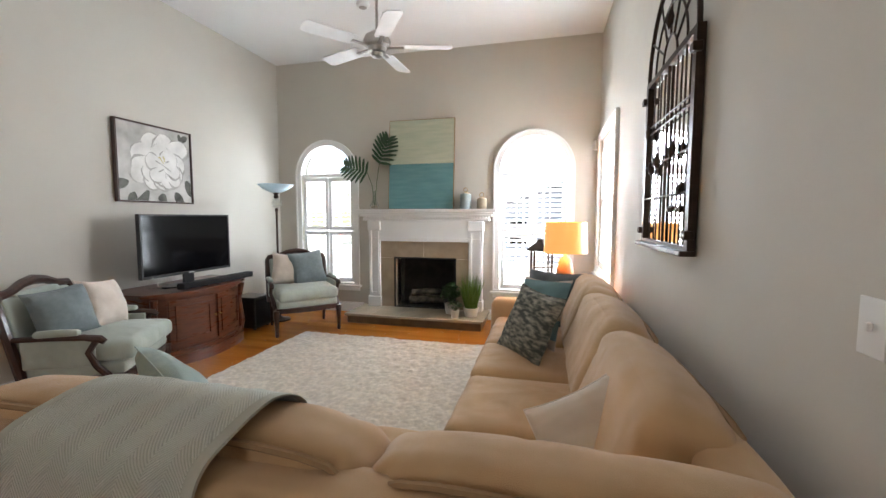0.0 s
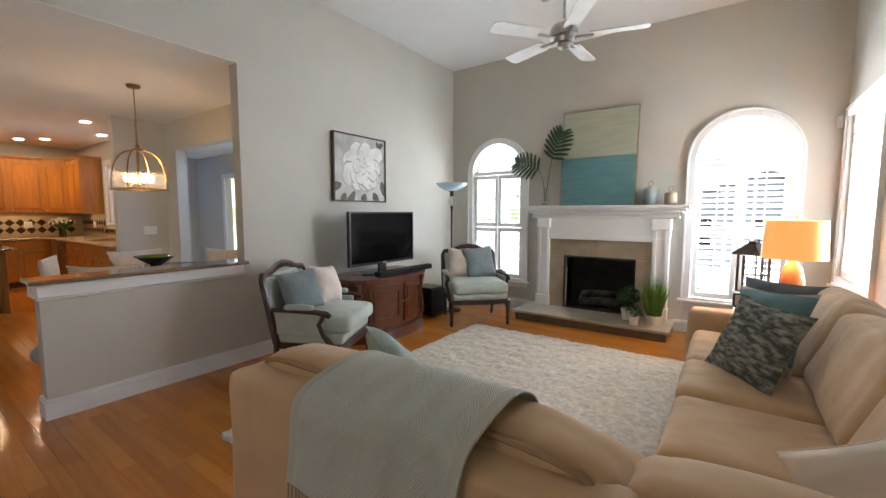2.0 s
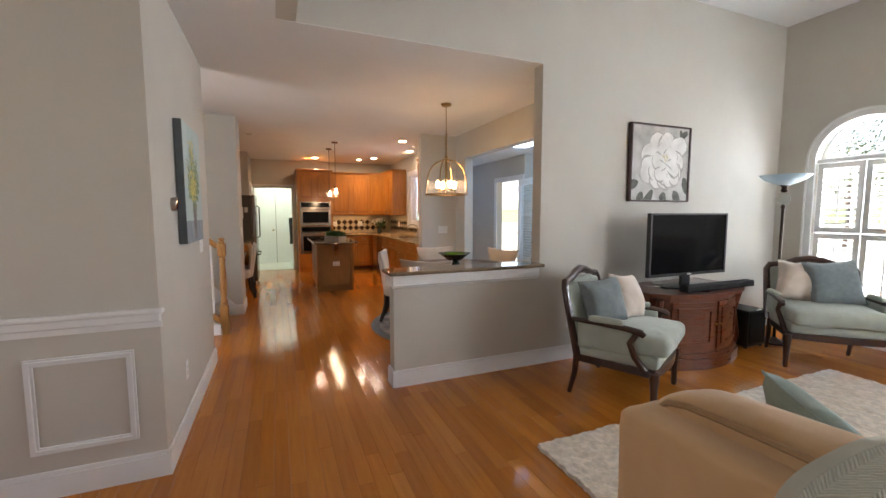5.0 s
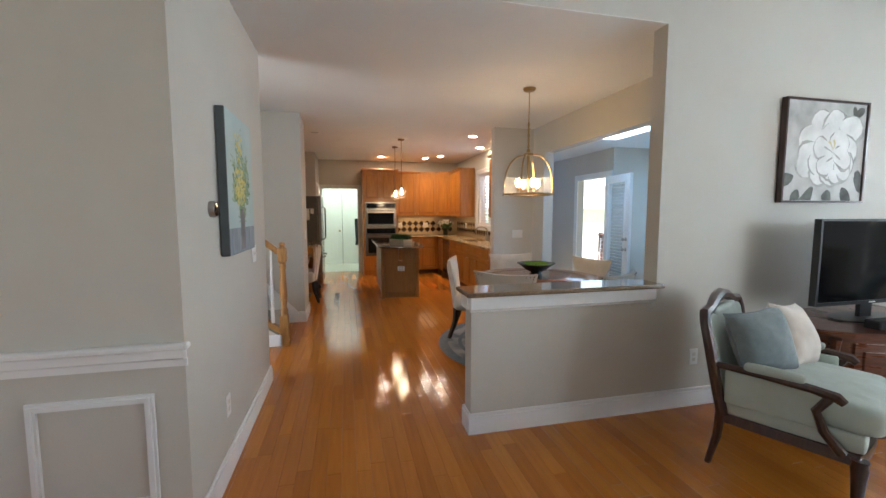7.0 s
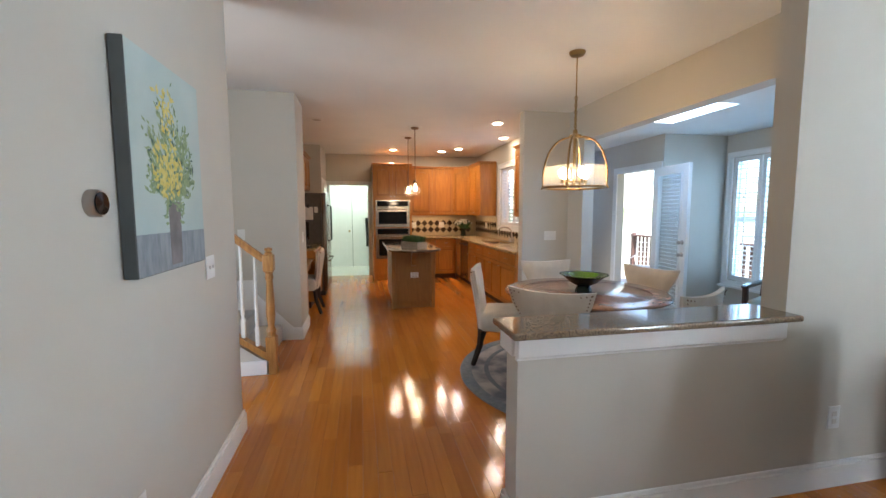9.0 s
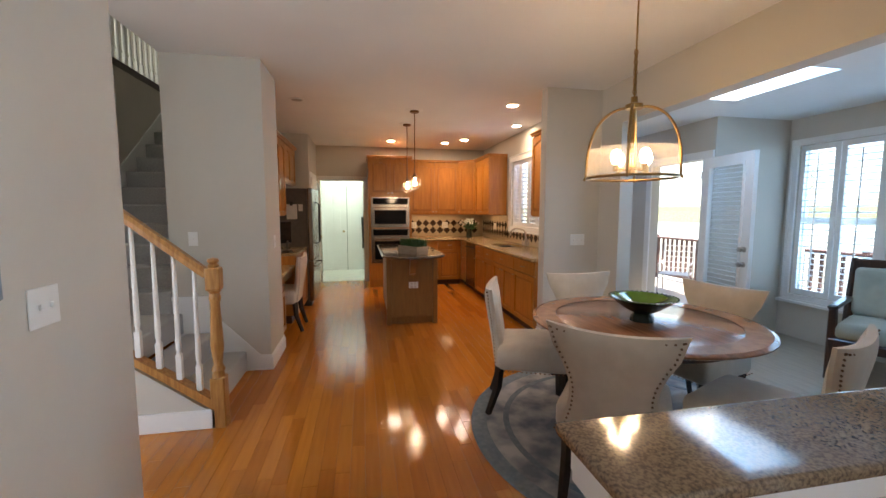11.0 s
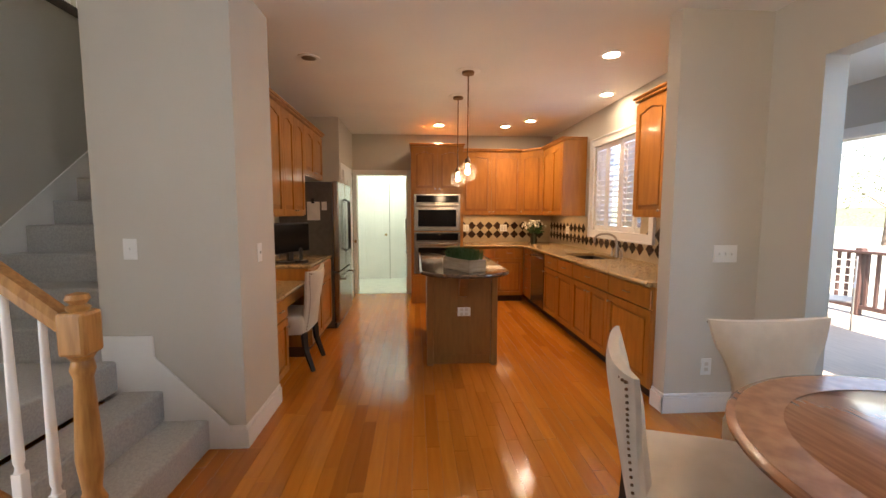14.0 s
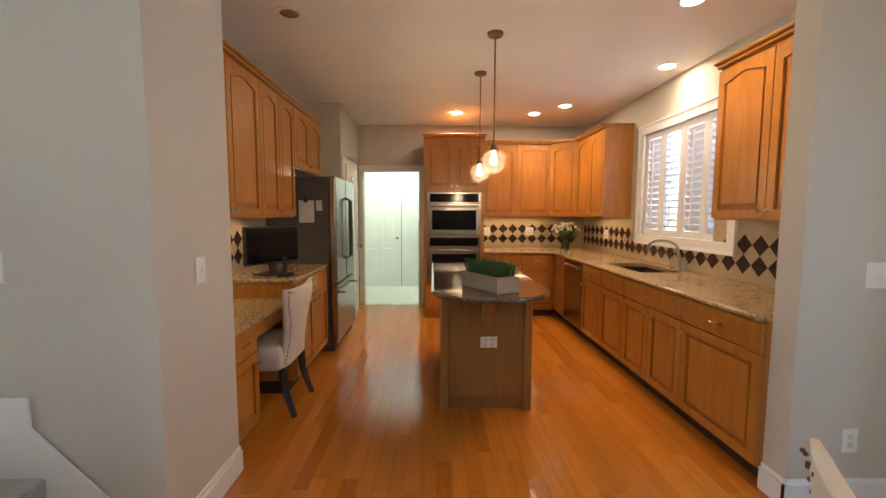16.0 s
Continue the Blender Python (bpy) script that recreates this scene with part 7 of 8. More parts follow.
for k, (x, z) in enumerate(spots):
    o = base_d if k == 0 else base_d.copy()
    if k:
        scene.collection.objects.link(o)
    o.location = (x, 0, z)
base_e = part("diamond_tile", plate(dia, [], lambda u, v, d: (-2.162 + d, u, v), 0.003), DARK_TILE, bs)
k0 = True
for z in (1.19, 1.04):
    for k in range(10):
        o = base_e if k0 else base_e.copy()
        if not k0:
            scene.collection.objects.link(o)
        k0 = False
        o.location = (0, -1.56 + 0.151 * k, z)
bd = empty("desk_backsplash", (-9.5, -1.22, 0), 0, "cream tile with dark diamonds behind the desk", "backsplash", "", "structure")
part("field", box((-0.9, 0.0, 0.76), (1.0, 0.006, 1.373)), TILE, bd)
base_f = part("diamond_tile", plate(dia, [], lambda u, v, d: (u, 0.006 + d, v), 0.003), DARK_TILE, bd)
k0 = True
for z in (1.19, 1.04):
    for k in range(12):
        o = base_f if k0 else base_f.copy()
        if not k0:
            scene.collection.objects.link(o)
        k0 = False
        o.location = (-0.8 + 0.151 * k, 0, z)
for x, y, rz in ((-11.70, 2.79, 0), (-8.62, 2.79, 0), (-12.556, 1.28, 90), (-12.556, 1.95, 90)):
    wall_plate((x, y - (0.006 if rz == 0 else 0), 1.15) if rz == 0 else (x + 0.006, y, 1.15), rz, 0.12, 0.12, "outlet", "white outlet on the tiled backsplash")

square_window("window_4", KWIN[0], KWIN[1], KWIN[2], KWIN[3], lambda u, v, d: (u, Y_SUN + d, v), -1, 4, (64, 22), "white shuttered kitchen window above the sink", None, 0.10, False)

# island
isl = empty("kitchen_island", (-9.78, 0.835, 0), 0, "brown panelled kitchen island with dark granite top", "island")
part("body", box((-0.62, -0.30, 0.09), (0.63, 0.31, 0.885), 0.004), ISLAND, isl)
part("plinth", box((-0.58, -0.27, 0.0), (0.60, 0.28, 0.09)), ISLAND, isl)
for sy in (-0.29, 0.30):
    part("corner_post", box((0.60, sy - 0.03, 0.0), (0.655, sy + 0.03, 0.885), 0.006), ISLAND, isl)
part("end_panel", plate(rect(-0.255, 0.12, 0.265, 0.86), [], lambda u, v, d: (0.63 + d, u, v), 0.010), ISLAND, isl)
ts = [(-0.66, -0.37), (0.83, -0.37)] + [(0.83 + 0.30 * math.sin(math.pi * k / 14), -0.37 * math.cos(math.pi * k / 14)) for k in range(1, 14)] + [(0.83, 0.37), (-0.66, 0.37)]
part("granite_top", plate(ts, [], lambda u, v, d: (u, v, 0.888 + d), 0.032), ISLE_TOP, isl)
part("bullnose", tube([(x, y, 0.904) for x, y in ts], 0.0165, seg=8, closed=True), ISLE_TOP, isl, "", True)
part("corbel", plate([(0.64, 0.885), (0.86, 0.885), (0.85, 0.86), (0.78, 0.80), (0.72, 0.74), (0.69, 0.66), (0.64, 0.64)], [], lambda u, v, d: (u, -0.03 + d, v), 0.07), ISLAND, isl, "carved corbel")
wall_plate((-9.138, 0.855, 0.505), 90, 0.12, 0.08, "outlet", "white outlet on the island end panel")
pl = empty("grass_planter", (-8.97, 0.83, 0.921), 28, "pale wooden box of green wheatgrass on the island", "planter")
part("box", plate(rect(-0.20, -0.085, 0.20, 0.085), [rect(-0.185, -0.07, 0.185, 0.07)], lambda u, v, d: (u, v, d), 0.10), material("whitewashed wood", (0.42, 0.36, 0.28), 0.8, second=(0.32, 0.27, 0.20), scale=8, stretch=(1, 1, 8)), pl)
part("soil", box((-0.185, -0.07, 0.0), (0.185, 0.07, 0.085)), SOIL, pl)
bm = bmesh.new()
for _ in range(1100):
    x, y = rnd.uniform(-0.18, 0.18), rnd.uniform(-0.066, 0.066)
    blade(bm, (x, y, 0.08), (x + rnd.uniform(-0.05, 0.05), y + rnd.uniform(-0.05, 0.05), rnd.uniform(0.15, 0.20)), rnd.uniform(0.002, 0.0035))
part("grass", bm, BUSH, pl, "dense short green grass")
vs = empty("flower_vase", (-12.08, 2.36, 0.908), 0, "white tulips in a dark glass vase on the counter", "vase")
part("vase", lathe([(0.055, 0), (0.06, 0.02), (0.05, 0.16), (0.055, 0.18), (0.05, 0.18), (0.045, 0.16), (0.0, 0.15)], seg=20, cap=False), DARK_GLAZE, vs, smooth=True)
bm, bl = bmesh.new(), bmesh.new()
for _ in range(26):
    a, q = rnd.uniform(0, 6.28), rnd.random() ** 0.5
    tip = (0.20 * q * math.cos(a), 0.20 * q * math.sin(a), 0.24 + 0.14 * (1 - q) + rnd.uniform(0, 0.06))
    tube([(0, 0, 0.12), (tip[0] * 0.5, tip[1] * 0.5, tip[2] * 0.75), tip], 0.003, bm=bm, seg=4)
    lathe([(0.004, -0.02), (0.018, -0.005), (0.016, 0.015), (0.004, 0.025)], bm=bl, seg=7, at=tip)
for _ in range(50):
    a = rnd.uniform(0, 6.28)
    blade(bm, (0, 0, 0.14), (0.18 * math.cos(a), 0.18 * math.sin(a), rnd.uniform(0.18, 0.34)), 0.010)
part("stems", bm, BUSH, vs)
part("blossoms", bl, WHITE_FLOWER, vs, "white tulip heads", True)

# fridge
fg = empty("refrigerator", (-10.87, -0.58, 0), 180, "stainless french-door refrigerator with dark sides", "refrigerator")
part("body", box((-0.455, 0.0, 0.02), (0.455, 0.62, 1.775), 0.004), DARK_STEEL, fg)
for u0, u1 in ((-0.455, -0.003), (0.003, 0.455)):
    part("door", box((u0, -0.075, 0.70), (u1, -0.006, 1.785), 0.014, seg=2), STEEL, fg, "stainless door")
part("freezer_drawer", box((-0.455, -0.075, 0.07), (0.455, -0.006, 0.69), 0.014, seg=2), STEEL, fg, "stainless freezer drawer")
for u in (-0.045, 0.045):
    part("handle", tube([(u, -0.075, 0.92), (u, -0.125, 0.95), (u, -0.125, 1.55), (u, -0.075, 1.58)], 0.012, seg=8), BLACK_PLASTIC, fg, "dark bar handle", True)
part("freezer_handle", tube([(-0.36, -0.075, 0.60), (-0.36, -0.125, 0.60), (0.36, -0.125, 0.60), (0.36, -0.075, 0.60)], 0.012, seg=8), STEEL, fg, "steel bar handle", True)
part("kick_grille", box((-0.44, -0.03, 0.0), (0.44, 0.6, 0.065)), BLACK_PLASTIC, fg)
nt = empty("paper_note", (-10.413, -0.80, 1.42), 0, "white paper held by a clip on the fridge side", "note")
part("sheet", box((0.001, -0.07, -0.10), (0.003, 0.08, 0.12)), PAPER, nt)
part("clip", box((0.003, -0.02, 0.10), (0.012, 0.02, 0.16), 0.003), BLACK_PLASTIC, nt)
part("card", box((0.001, 0.10, 0.02), (0.0025, 0.16, 0.12)), PAPER, nt)
wall_unit(pose(-8.50, -0.86, 0, 0, 0, 180), (0.49, 0.49, 0.38, 0.38), UZ0, UZ1, 0.355, "honey maple wall cabinets over the desk")
wall_unit(pose(-10.242, -0.86, 0, 0, 0, 180), (0.45, 0.45), 1.84, UZ1, 0.355, "short maple wall cabinet over the refrigerator")
# desk
dk = empty("kitchen_desk", (-8.50, -0.66, 0), 180, "maple kitchen desk with granite top", "desk")
part("drawer_case", box((0.0, 0.0, 0.08), (0.36, 0.55, 0.728)), MAPLE, dk)
drawer_front(dk, 0.0, 0.36, 0.55, 0.725, 0.0)
door_front(dk, 0.0, 0.36, 0.10, 0.55, 0.0, knob=(0.32, 0.48))
part("apron_drawer", box((0.36, 0.0, 0.62), (0.94, 0.50, 0.728)), MAPLE, dk)
part("granite_top", box((-0.004, -0.04, 0.729), (0.94, 0.555, 0.761), 0.012, seg=3), COUNTER, dk)
bu = base_unit(pose(-9.445, -0.62, 0, 0, 0, 180), 0.95, 0.595, 2, "honey maple base cabinet beside the desk")
dc = empty("desk_counter", (-9.92, -0.92, 0.875), 0, "golden granite counter beside the refrigerator", "worktop")
part("slab", box((-0.485, -0.295, 0), (0.49, 0.33, 0.032), 0.012, seg=3), COUNTER, dc)
mo = empty("computer_monitor", (-9.72, -0.86, 0.907), 152, "black flat computer monitor on the desk counter", "monitor")
part("screen_shell", box((-0.27, 0.0, 0.09), (0.27, 0.03, 0.40), 0.006), BLACK_PLASTIC, mo)
part("screen", box((-0.255, -0.003, 0.105), (0.255, 0.001, 0.385)), SCREEN, mo)
part("neck", box((-0.03, 0.0, 0.01), (0.03, 0.03, 0.10)), BLACK_PLASTIC, mo)
part("foot", box((-0.13, -0.08, 0.0), (0.13, 0.10, 0.012), 0.004), BLACK_PLASTIC, mo)
ph = empty("desk_phone", (-9.60, -0.72, 0.907), 160, "small black cordless phone beside the monitor", "phone")
part("cradle", box((-0.05, -0.04, 0), (0.05, 0.05, 0.03), 0.006), BLACK_PLASTIC, ph)
part("handset", box((-0.022, 0.0, 0.02), (0.022, 0.022, 0.15), 0.008), BLACK_PLASTIC, ph)

# lamps
for x, y in ((-9.42, 0.915), (-10.25, 0.905)):
    p = empty("globe_pendant", (x, y, LOW), 0, "clear glass globe pendant on a bronze rod over the island", "pendant lamp", "island pendants")
    part("medallion", lathe([(0.0, -0.010), (0.085, -0.010), (0.112, -0.004), (0.115, 0.0)], seg=32, cap=False), TRIM, p, "white ceiling ring", True)
    part("canopy", lathe([(0.02, -0.036), (0.055, -0.031), (0.06, -0.009)], seg=24), BRONZE, p, smooth=True)
    part("rod", lathe([(0.006, -0.82), (0.006, -0.03)], seg=8), BRONZE, p)
    part("cap", lathe([(0.03, -0.86), (0.03, -0.83), (0.01, -0.80)], seg=16), BRONZE, p, smooth=True)
    part("globe", lathe([(0.088 * math.sin(math.pi * k / 14), -0.935 - 0.088 * math.cos(math.pi * k / 14)) for k in range(0, 14)], seg=24, cap=False), GLOBE, p, "clear glass globe", True)
    part("bulb", lathe([(0.0, -0.965), (0.02, -0.955), (0.028, -0.93), (0.012, -0.90), (0.012, -0.86)], seg=14), WARM_BULB, p, "glowing bulb", True)
    bulb("island_pendant_light", (x, y, 1.70), 1.1, 0.07)
for x, y, lit in ((-11.78, 0.77, 1), (-11.80, 1.80, 1), (-11.40, 2.08, 1), (-8.94, 2.07, 1), (-10.05, 2.56, 1), (-9.19, -0.50, 0)):
    r = empty("recessed_light", (x, y, LOW), 0, "round recessed ceiling light, " + ("lit warm" if lit else "unlit"), "ceiling light", "recessed lights")
    part("trim_ring", lathe([(0.062, -0.006), (0.095, -0.006), (0.095, 0.0), (0.062, 0.0)], seg=28, cap=False), TRIM, r)
    part("lens", lathe([(0.0, -0.004), (0.064, -0.004)], seg=28, cap=False), CAN_GLOW if lit else NICKEL, r, "glowing lens" if lit else "dark lens")
    if lit:
        down_light("recessed_lamp", (x, y, LOW - 0.03), 1.6 if y > 2.4 else 3.4, (1.0, 0.60, 0.29))
# bare area lamps under the wall cabinets, added without fixtures
area_lamp("under_cabinet_light", (-12.40, 1.66, 1.362), (-12.40, 1.66, 0), 0.06, 0.9, 0.3, (1.0, 0.70, 0.38))
area_lamp("under_cabinet_light", (-11.55, 2.64, 1.362), (-11.55, 2.64, 0), 0.8, 0.06, 0.25, (1.0, 0.70, 0.38))
area_lamp("under_cabinet_light", (-9.3, -1.08, 1.362), (-9.3, -1.08, 0), 1.2, 0.06, 0.4, (1.0, 0.72, 0.42))


# doors
def panel_door(name, m, w, h, label, kind="structure"):
    d = empty(name, (0, 0, 0), 0, label, "door", "", kind)
    d.matrix_world = m
    rows = ((0.20, 0.78), (0.86, 1.50), (1.58, h - 0.12))
    holes = []
    for z0, z1 in rows:
        for u0, u1 in ((0.11, w / 2 - 0.05), (w / 2 + 0.05, w - 0.11)):
            holes.append(rect(u0, z0, u1, z1))
    part("slab", plate(rect(0, 0.008, w, h), holes, lambda u, v, k: (u, k, v), 0.035), TRIM, d)
    for hl in holes:
        (a, b), (c, e) = hl[0], hl[2]
        part("panel", box((a, 0.009, b), (c, 0.028, e)), TRIM, d)
        part("raised_field", box((a + 0.035, 0.003, b + 0.035), (c - 0.035, 0.010, e - 0.035), 0.005), TRIM, d)
    part("knob", lathe([(0.01, 0), (0.01, 0.03), (0.028, 0.045), (0.026, 0.065), (0.0, 0.07)], seg=16), BRASS, d, "brass knob", True).matrix_basis = pose(w - 0.07, 0.0, 0.95, 90)
    # solid black strip put in for the shade of the door gap
    part("gap_shade_strip", box((w + 0.001, -0.004, 0.008), (w + 0.015, 0.03, h + 0.012)), SOOT_AND_GAP, d, "black strip painted as the shaded gap beside the slab")
    return d


panel_door("door_1", pose(-14.19, -0.95, 0, 0, 0, 90), 0.80, 2.03, "white six-panel door at the end of the laundry room")
panel_door("door_2", pose(-11.50, -0.615, 0, 0, 0, 180), 0.72, 2.03, "white six-panel pantry door beside the refrigerator")
bm = plate([(-12.33, 0), (-12.33, 2.12), (-11.39, 2.12), (-11.39, 0), (-11.48, 0), (-11.48, 2.04), (-12.24, 2.04), (-12.24, 0)], [], on_y(-0.66, 1), 0.02)
structure("trim_pantry_door", bm, TRIM, "white door casing", "trim")
y0, y1 = DOOR_Y
bm = plate([(y0 - 0.085, 0), (y0 - 0.085, DOOR_Z + 0.085), (y1 + 0.085, DOOR_Z + 0.085), (y1 + 0.085, 0), (y1, 0), (y1, DOOR_Z), (y0, DOOR_Z), (y0, 0)], [], on_x(-12.568, 1), 0.02)
structure("trim_kitchen_door", bm, TRIM, "white door casing", "trim")
bm = plate([(-1.04, 0), (-1.04, 2.12), (-0.06, 2.12), (-0.06, 0), (-0.14, 0), (-0.14, 2.04), (-0.96, 2.04), (-0.96, 0)], [], on_x(-14.2, 1), 0.02)
structure("trim_laundry_door", bm, TRIM, "white door casing", "trim")
structure("floor_laundry", box((-14.19, -1.16, 0.001), (-12.60, 0.62, 0.007)), material("pale vinyl floor", (0.62, 0.62, 0.56), 0.3, second=(0.55, 0.55, 0.50), scale=7), "pale vinyl floor of the laundry room", "floor")
lc = empty("laundry_light", (-13.4, -0.1, LOW), 0, "white fluorescent ceiling light in the laundry room", "ceiling light")
part("diffuser", box((-0.15, -0.45, -0.06), (0.15, 0.45, -0.005), 0.02), glowing("lit fluorescent diffuser", (0.80, 1.0, 0.78), 0.9), lc)
part("frame", box((-0.17, -0.47, -0.012), (0.17, 0.47, 0.0)), TRIM, lc)
area_lamp("laundry_lamp", (-13.4, -0.1, LOW - 0.08), (-13.4, -0.1, 0), 0.3, 0.9, 4.5, (0.80, 1.0, 0.84))
tw = empty("hanging_towel", (-14.0, 0.30, 0), 0, "dark towel hanging in the laundry room", "towel")
part("towel", soft_box((0.06, 0.20, 0.75), 0.02, 0, 0.01, 2, (4, 8, 12), at=(0, 0, 0.55)), BLACK_CLOTH, tw, smooth=True)
part("hook", tube([(-0.19, 0, 1.32), (0.0, 0, 1.32), (0, 0, 1.28)], 0.008, seg=6), NICKEL, tw)

# ---- sunroom and outdoors ----
for nm, x0 in (("window_5", -7.86), ("window_6", -6.88), ("window_7", -5.72)):
    square_window(nm, x0, x0 + 0.80, 0.50, 2.18, lambda u, v, d: (u, 5.10 + d, v), -1, 2, (12,), "white shuttered sunroom window", None, 0.07)
bm = plate([(-9.06, 0), (-9.06, 2.13), (-7.99, 2.13), (-7.99, 0), (-8.07, 0), (-8.07, 2.04), (-8.97, 2.04), (-8.97, 0)], [], on_y(4.1, -1), 0.02)
structure("trim_deck_door", bm, TRIM, "white door casing", "trim")
leaf = empty("door_3", (-8.05, 4.06, 0), -8, "white glazed door standing open, with built-in blinds", "door", "", "structure")
part("frame", plate(rect(0, 0.01, 0.72, 2.03), [rect(0.12, 0.26, 0.60, 1.92)], lambda u, v, d: (u, -0.045 + d, v), 0.044), TRIM, leaf)
part("bead", plate(rect(0.10, 0.24, 0.62, 1.94), [rect(0.125, 0.265, 0.595, 1.915)], lambda u, v, d: (u, -0.055 + d, v), 0.012), TRIM, leaf)
g = part("pane", box((0.118, -0.026, 0.258), (0.602, -0.022, 1.922)), GLASS, leaf)
g.visible_shadow = False
b0 = None
for k in range(34):
    if b0 is None:
        b0 = part("blind_slat", box((0.122, -0.020, 0.28), (0.598, -0.004, 0.2875)), TRIM, leaf)
    else:
        o = b0.copy()
        scene.collection.objects.link(o)
        o.location = (0, 0, 0.0487 * k)
for z in (0.92, 1.07):
    part("knob", lathe([(0.028, 0), (0.028, 0.008), (0.010, 0.012), (0.010, 0.03), (0.026, 0.042), (0.022, 0.06), (0.0, 0.064)], seg=16), NICKEL, leaf, "nickel knob", True).matrix_basis = pose(0.665, -0.045, z, 90)
for z in (0.2, 1.0, 1.8):
    part("hinge", box((-0.012, -0.05, z), (0.004, -0.03, z + 0.09)), NICKEL, leaf)
sl = empty("skylight", (-6.98, 3.445, SUN_H + 0.35), 0, "rectangular skylight in the sunroom ceiling", "skylight", "", "structure")
part("frame", plate(rect(-0.50, -0.345, 0.50, 0.345), [rect(-0.44, -0.285, 0.44, 0.285)], lambda u, v, d: (u, v, d), 0.05), TRIM, sl)
g = part("pane", box((-0.45, -0.295, 0.02), (0.45, 0.295, 0.026)), GLASS, sl)
g.visible_shadow = False
sc = empty("sunroom_chair", (-6.62, 4.58, 0), 25, "dark wood armchair with pale mint cushions in the sunroom", "chair")
for sx in (-0.30, 0.30):
    part("front_leg", tube([(sx, -0.30, 0), (sx, -0.28, 0.40), (sx, -0.30, 0.62)], [0.03, 0.035, 0.03], seg=8), DARK_WOOD, sc, "", True)
    part("back_post", tube([(sx, 0.30, 0), (sx, 0.30, 0.42), (sx, 0.42, 1.0)], [0.03, 0.035, 0.028], seg=8), DARK_WOOD, sc, "", True)
    part("arm", box((sx - 0.035, -0.34, 0.61), (sx + 0.035, 0.34, 0.65), 0.012), DARK_WOOD, sc)
part("seat_rail", box((-0.32, -0.32, 0.28), (0.32, 0.32, 0.36), 0.008), DARK_WOOD, sc)
part("top_rail", box((-0.32, 0.39, 0.90), (0.32, 0.44, 1.0), 0.012), DARK_WOOD, sc)
part("seat_cushion", soft_box((0.58, 0.60, 0.13), 0.05, 0.02, 0.004, 1, (12, 12, 5), at=(0, -0.02, 0.362)), MINT, sc, smooth=True)
part("back_cushion", soft_box((0.56, 0.13, 0.46), 0.05, 0.0, 0.006, 2, (12, 6, 10), at=(0, 0, 0)), MINT, sc, smooth=True).matrix_basis = pose(0, 0.28, 0.48, -12)

LAWN = material("sunlit lawn", (0.30, 0.305, 0.25), 0.95, second=(0.23, 0.24, 0.18), scale=0.6, detail=8, bump=0.5, bump_scale=30)
DECK = material("weathered deck board", (0.34, 0.30, 0.25), 0.8, second=(0.26, 0.225, 0.185), scale=4, stretch=(1, 8, 1), vary=0.1)
RAIL_WOOD = material("dark brown rail paint", (0.09, 0.045, 0.035), 0.6, second=(0.07, 0.035, 0.028), scale=9)
BARK = material("bark", (0.12, 0.09, 0.065), 0.95, second=(0.07, 0.052, 0.04), scale=14, stretch=(3, 3, 0.6), bump=0.8, bump_scale=30)
FOLIAGE = material("spring foliage", (0.12, 0.14, 0.07), 0.8, second=(0.08, 0.10, 0.045), scale=3)
structure("ground", box((-220, -220, -1.2), (220, 220, -1.0)), LAWN, "wide lawn round the house", "ground")
structure("backdrop_hill", lathe([(110, -1.0), (112, 1.6), (116, 2.6), (120, -1.0)], seg=64, cap=False), FOLIAGE, "far line of woods", "backdrop")
dk2 = empty("deck", (-9.0, 5.6, -0.12), 0, "weathered wooden deck outside the sunroom", "deck", "", "structure")
b0 = None
for k in range(20):
    y = -1.36 + 0.142 * k
    if b0 is None:
        b0 = part("deck_board", box((-3.4, 0, 0), (0.87, 0.136, 0.03), 0.004), DECK, dk2)
        b0.location = (0, y, 0)
    else:
        o = b0.copy()
        scene.collection.objects.link(o)
        o.location = (0, y, 0)
part("joist_frame", box((-3.38, -1.34, -0.85), (0.85, 1.44, -0.002)), RAIL_WOOD, dk2)
rl = empty("deck_railing", (-10.6, 6.95, -0.09), 0, "dark brown wooden deck railing", "railing")
part("top_rail", box((-1.8, -0.07, 0.92), (2.4, 0.07, 0.96), 0.006), RAIL_WOOD, rl)
part("bottom_rail", box((-1.8, -0.03, 0.10), (2.4, 0.03, 0.16)), RAIL_WOOD, rl)
for k in range(4):
    part("post", box((-1.8 + 1.35 * k, -0.045, 0), (-1.71 + 1.35 * k, 0.045, 1.0), 0.004), RAIL_WOOD, rl)
for k in range(30):
    part("picket", box((-1.68 + 0.136 * k, -0.018, 0.16), (-1.644 + 0.136 * k, 0.018, 0.92)), RAIL_WOOD, rl)
pc = empty("patio_chair", (-10.35, 5.75, -0.09), 40, "pale metal patio chair on the deck", "chair")
for sx in (-0.24, 0.24):
    part("side_frame", tube([(sx, -0.25, 0), (sx, -0.24, 0.60), (sx, 0.15, 0.62), (sx, 0.22, 0.44), (sx, 0.28, 0)], 0.012, seg=6), NICKEL, pc, "", True)
    part("back_post", tube([(sx, 0.2, 0.42), (sx, 0.30, 0.95)], 0.012, seg=6), NICKEL, pc)
part("seat", box((-0.24, -0.25, 0.41), (0.24, 0.22, 0.43), 0.006), NICKEL, pc)
for k in range(5):
    part("back_slat", tube([(-0.24, 0.215 + 0.02 * k, 0.50 + 0.10 * k), (0.24, 0.215 + 0.02 * k, 0.50 + 0.10 * k)], 0.008, seg=6), NICKEL, pc)
dp = empty("deck_plant", (-9.55, 6.45, -0.09), 0, "flowering plant in a terracotta pot on the deck", "plant")
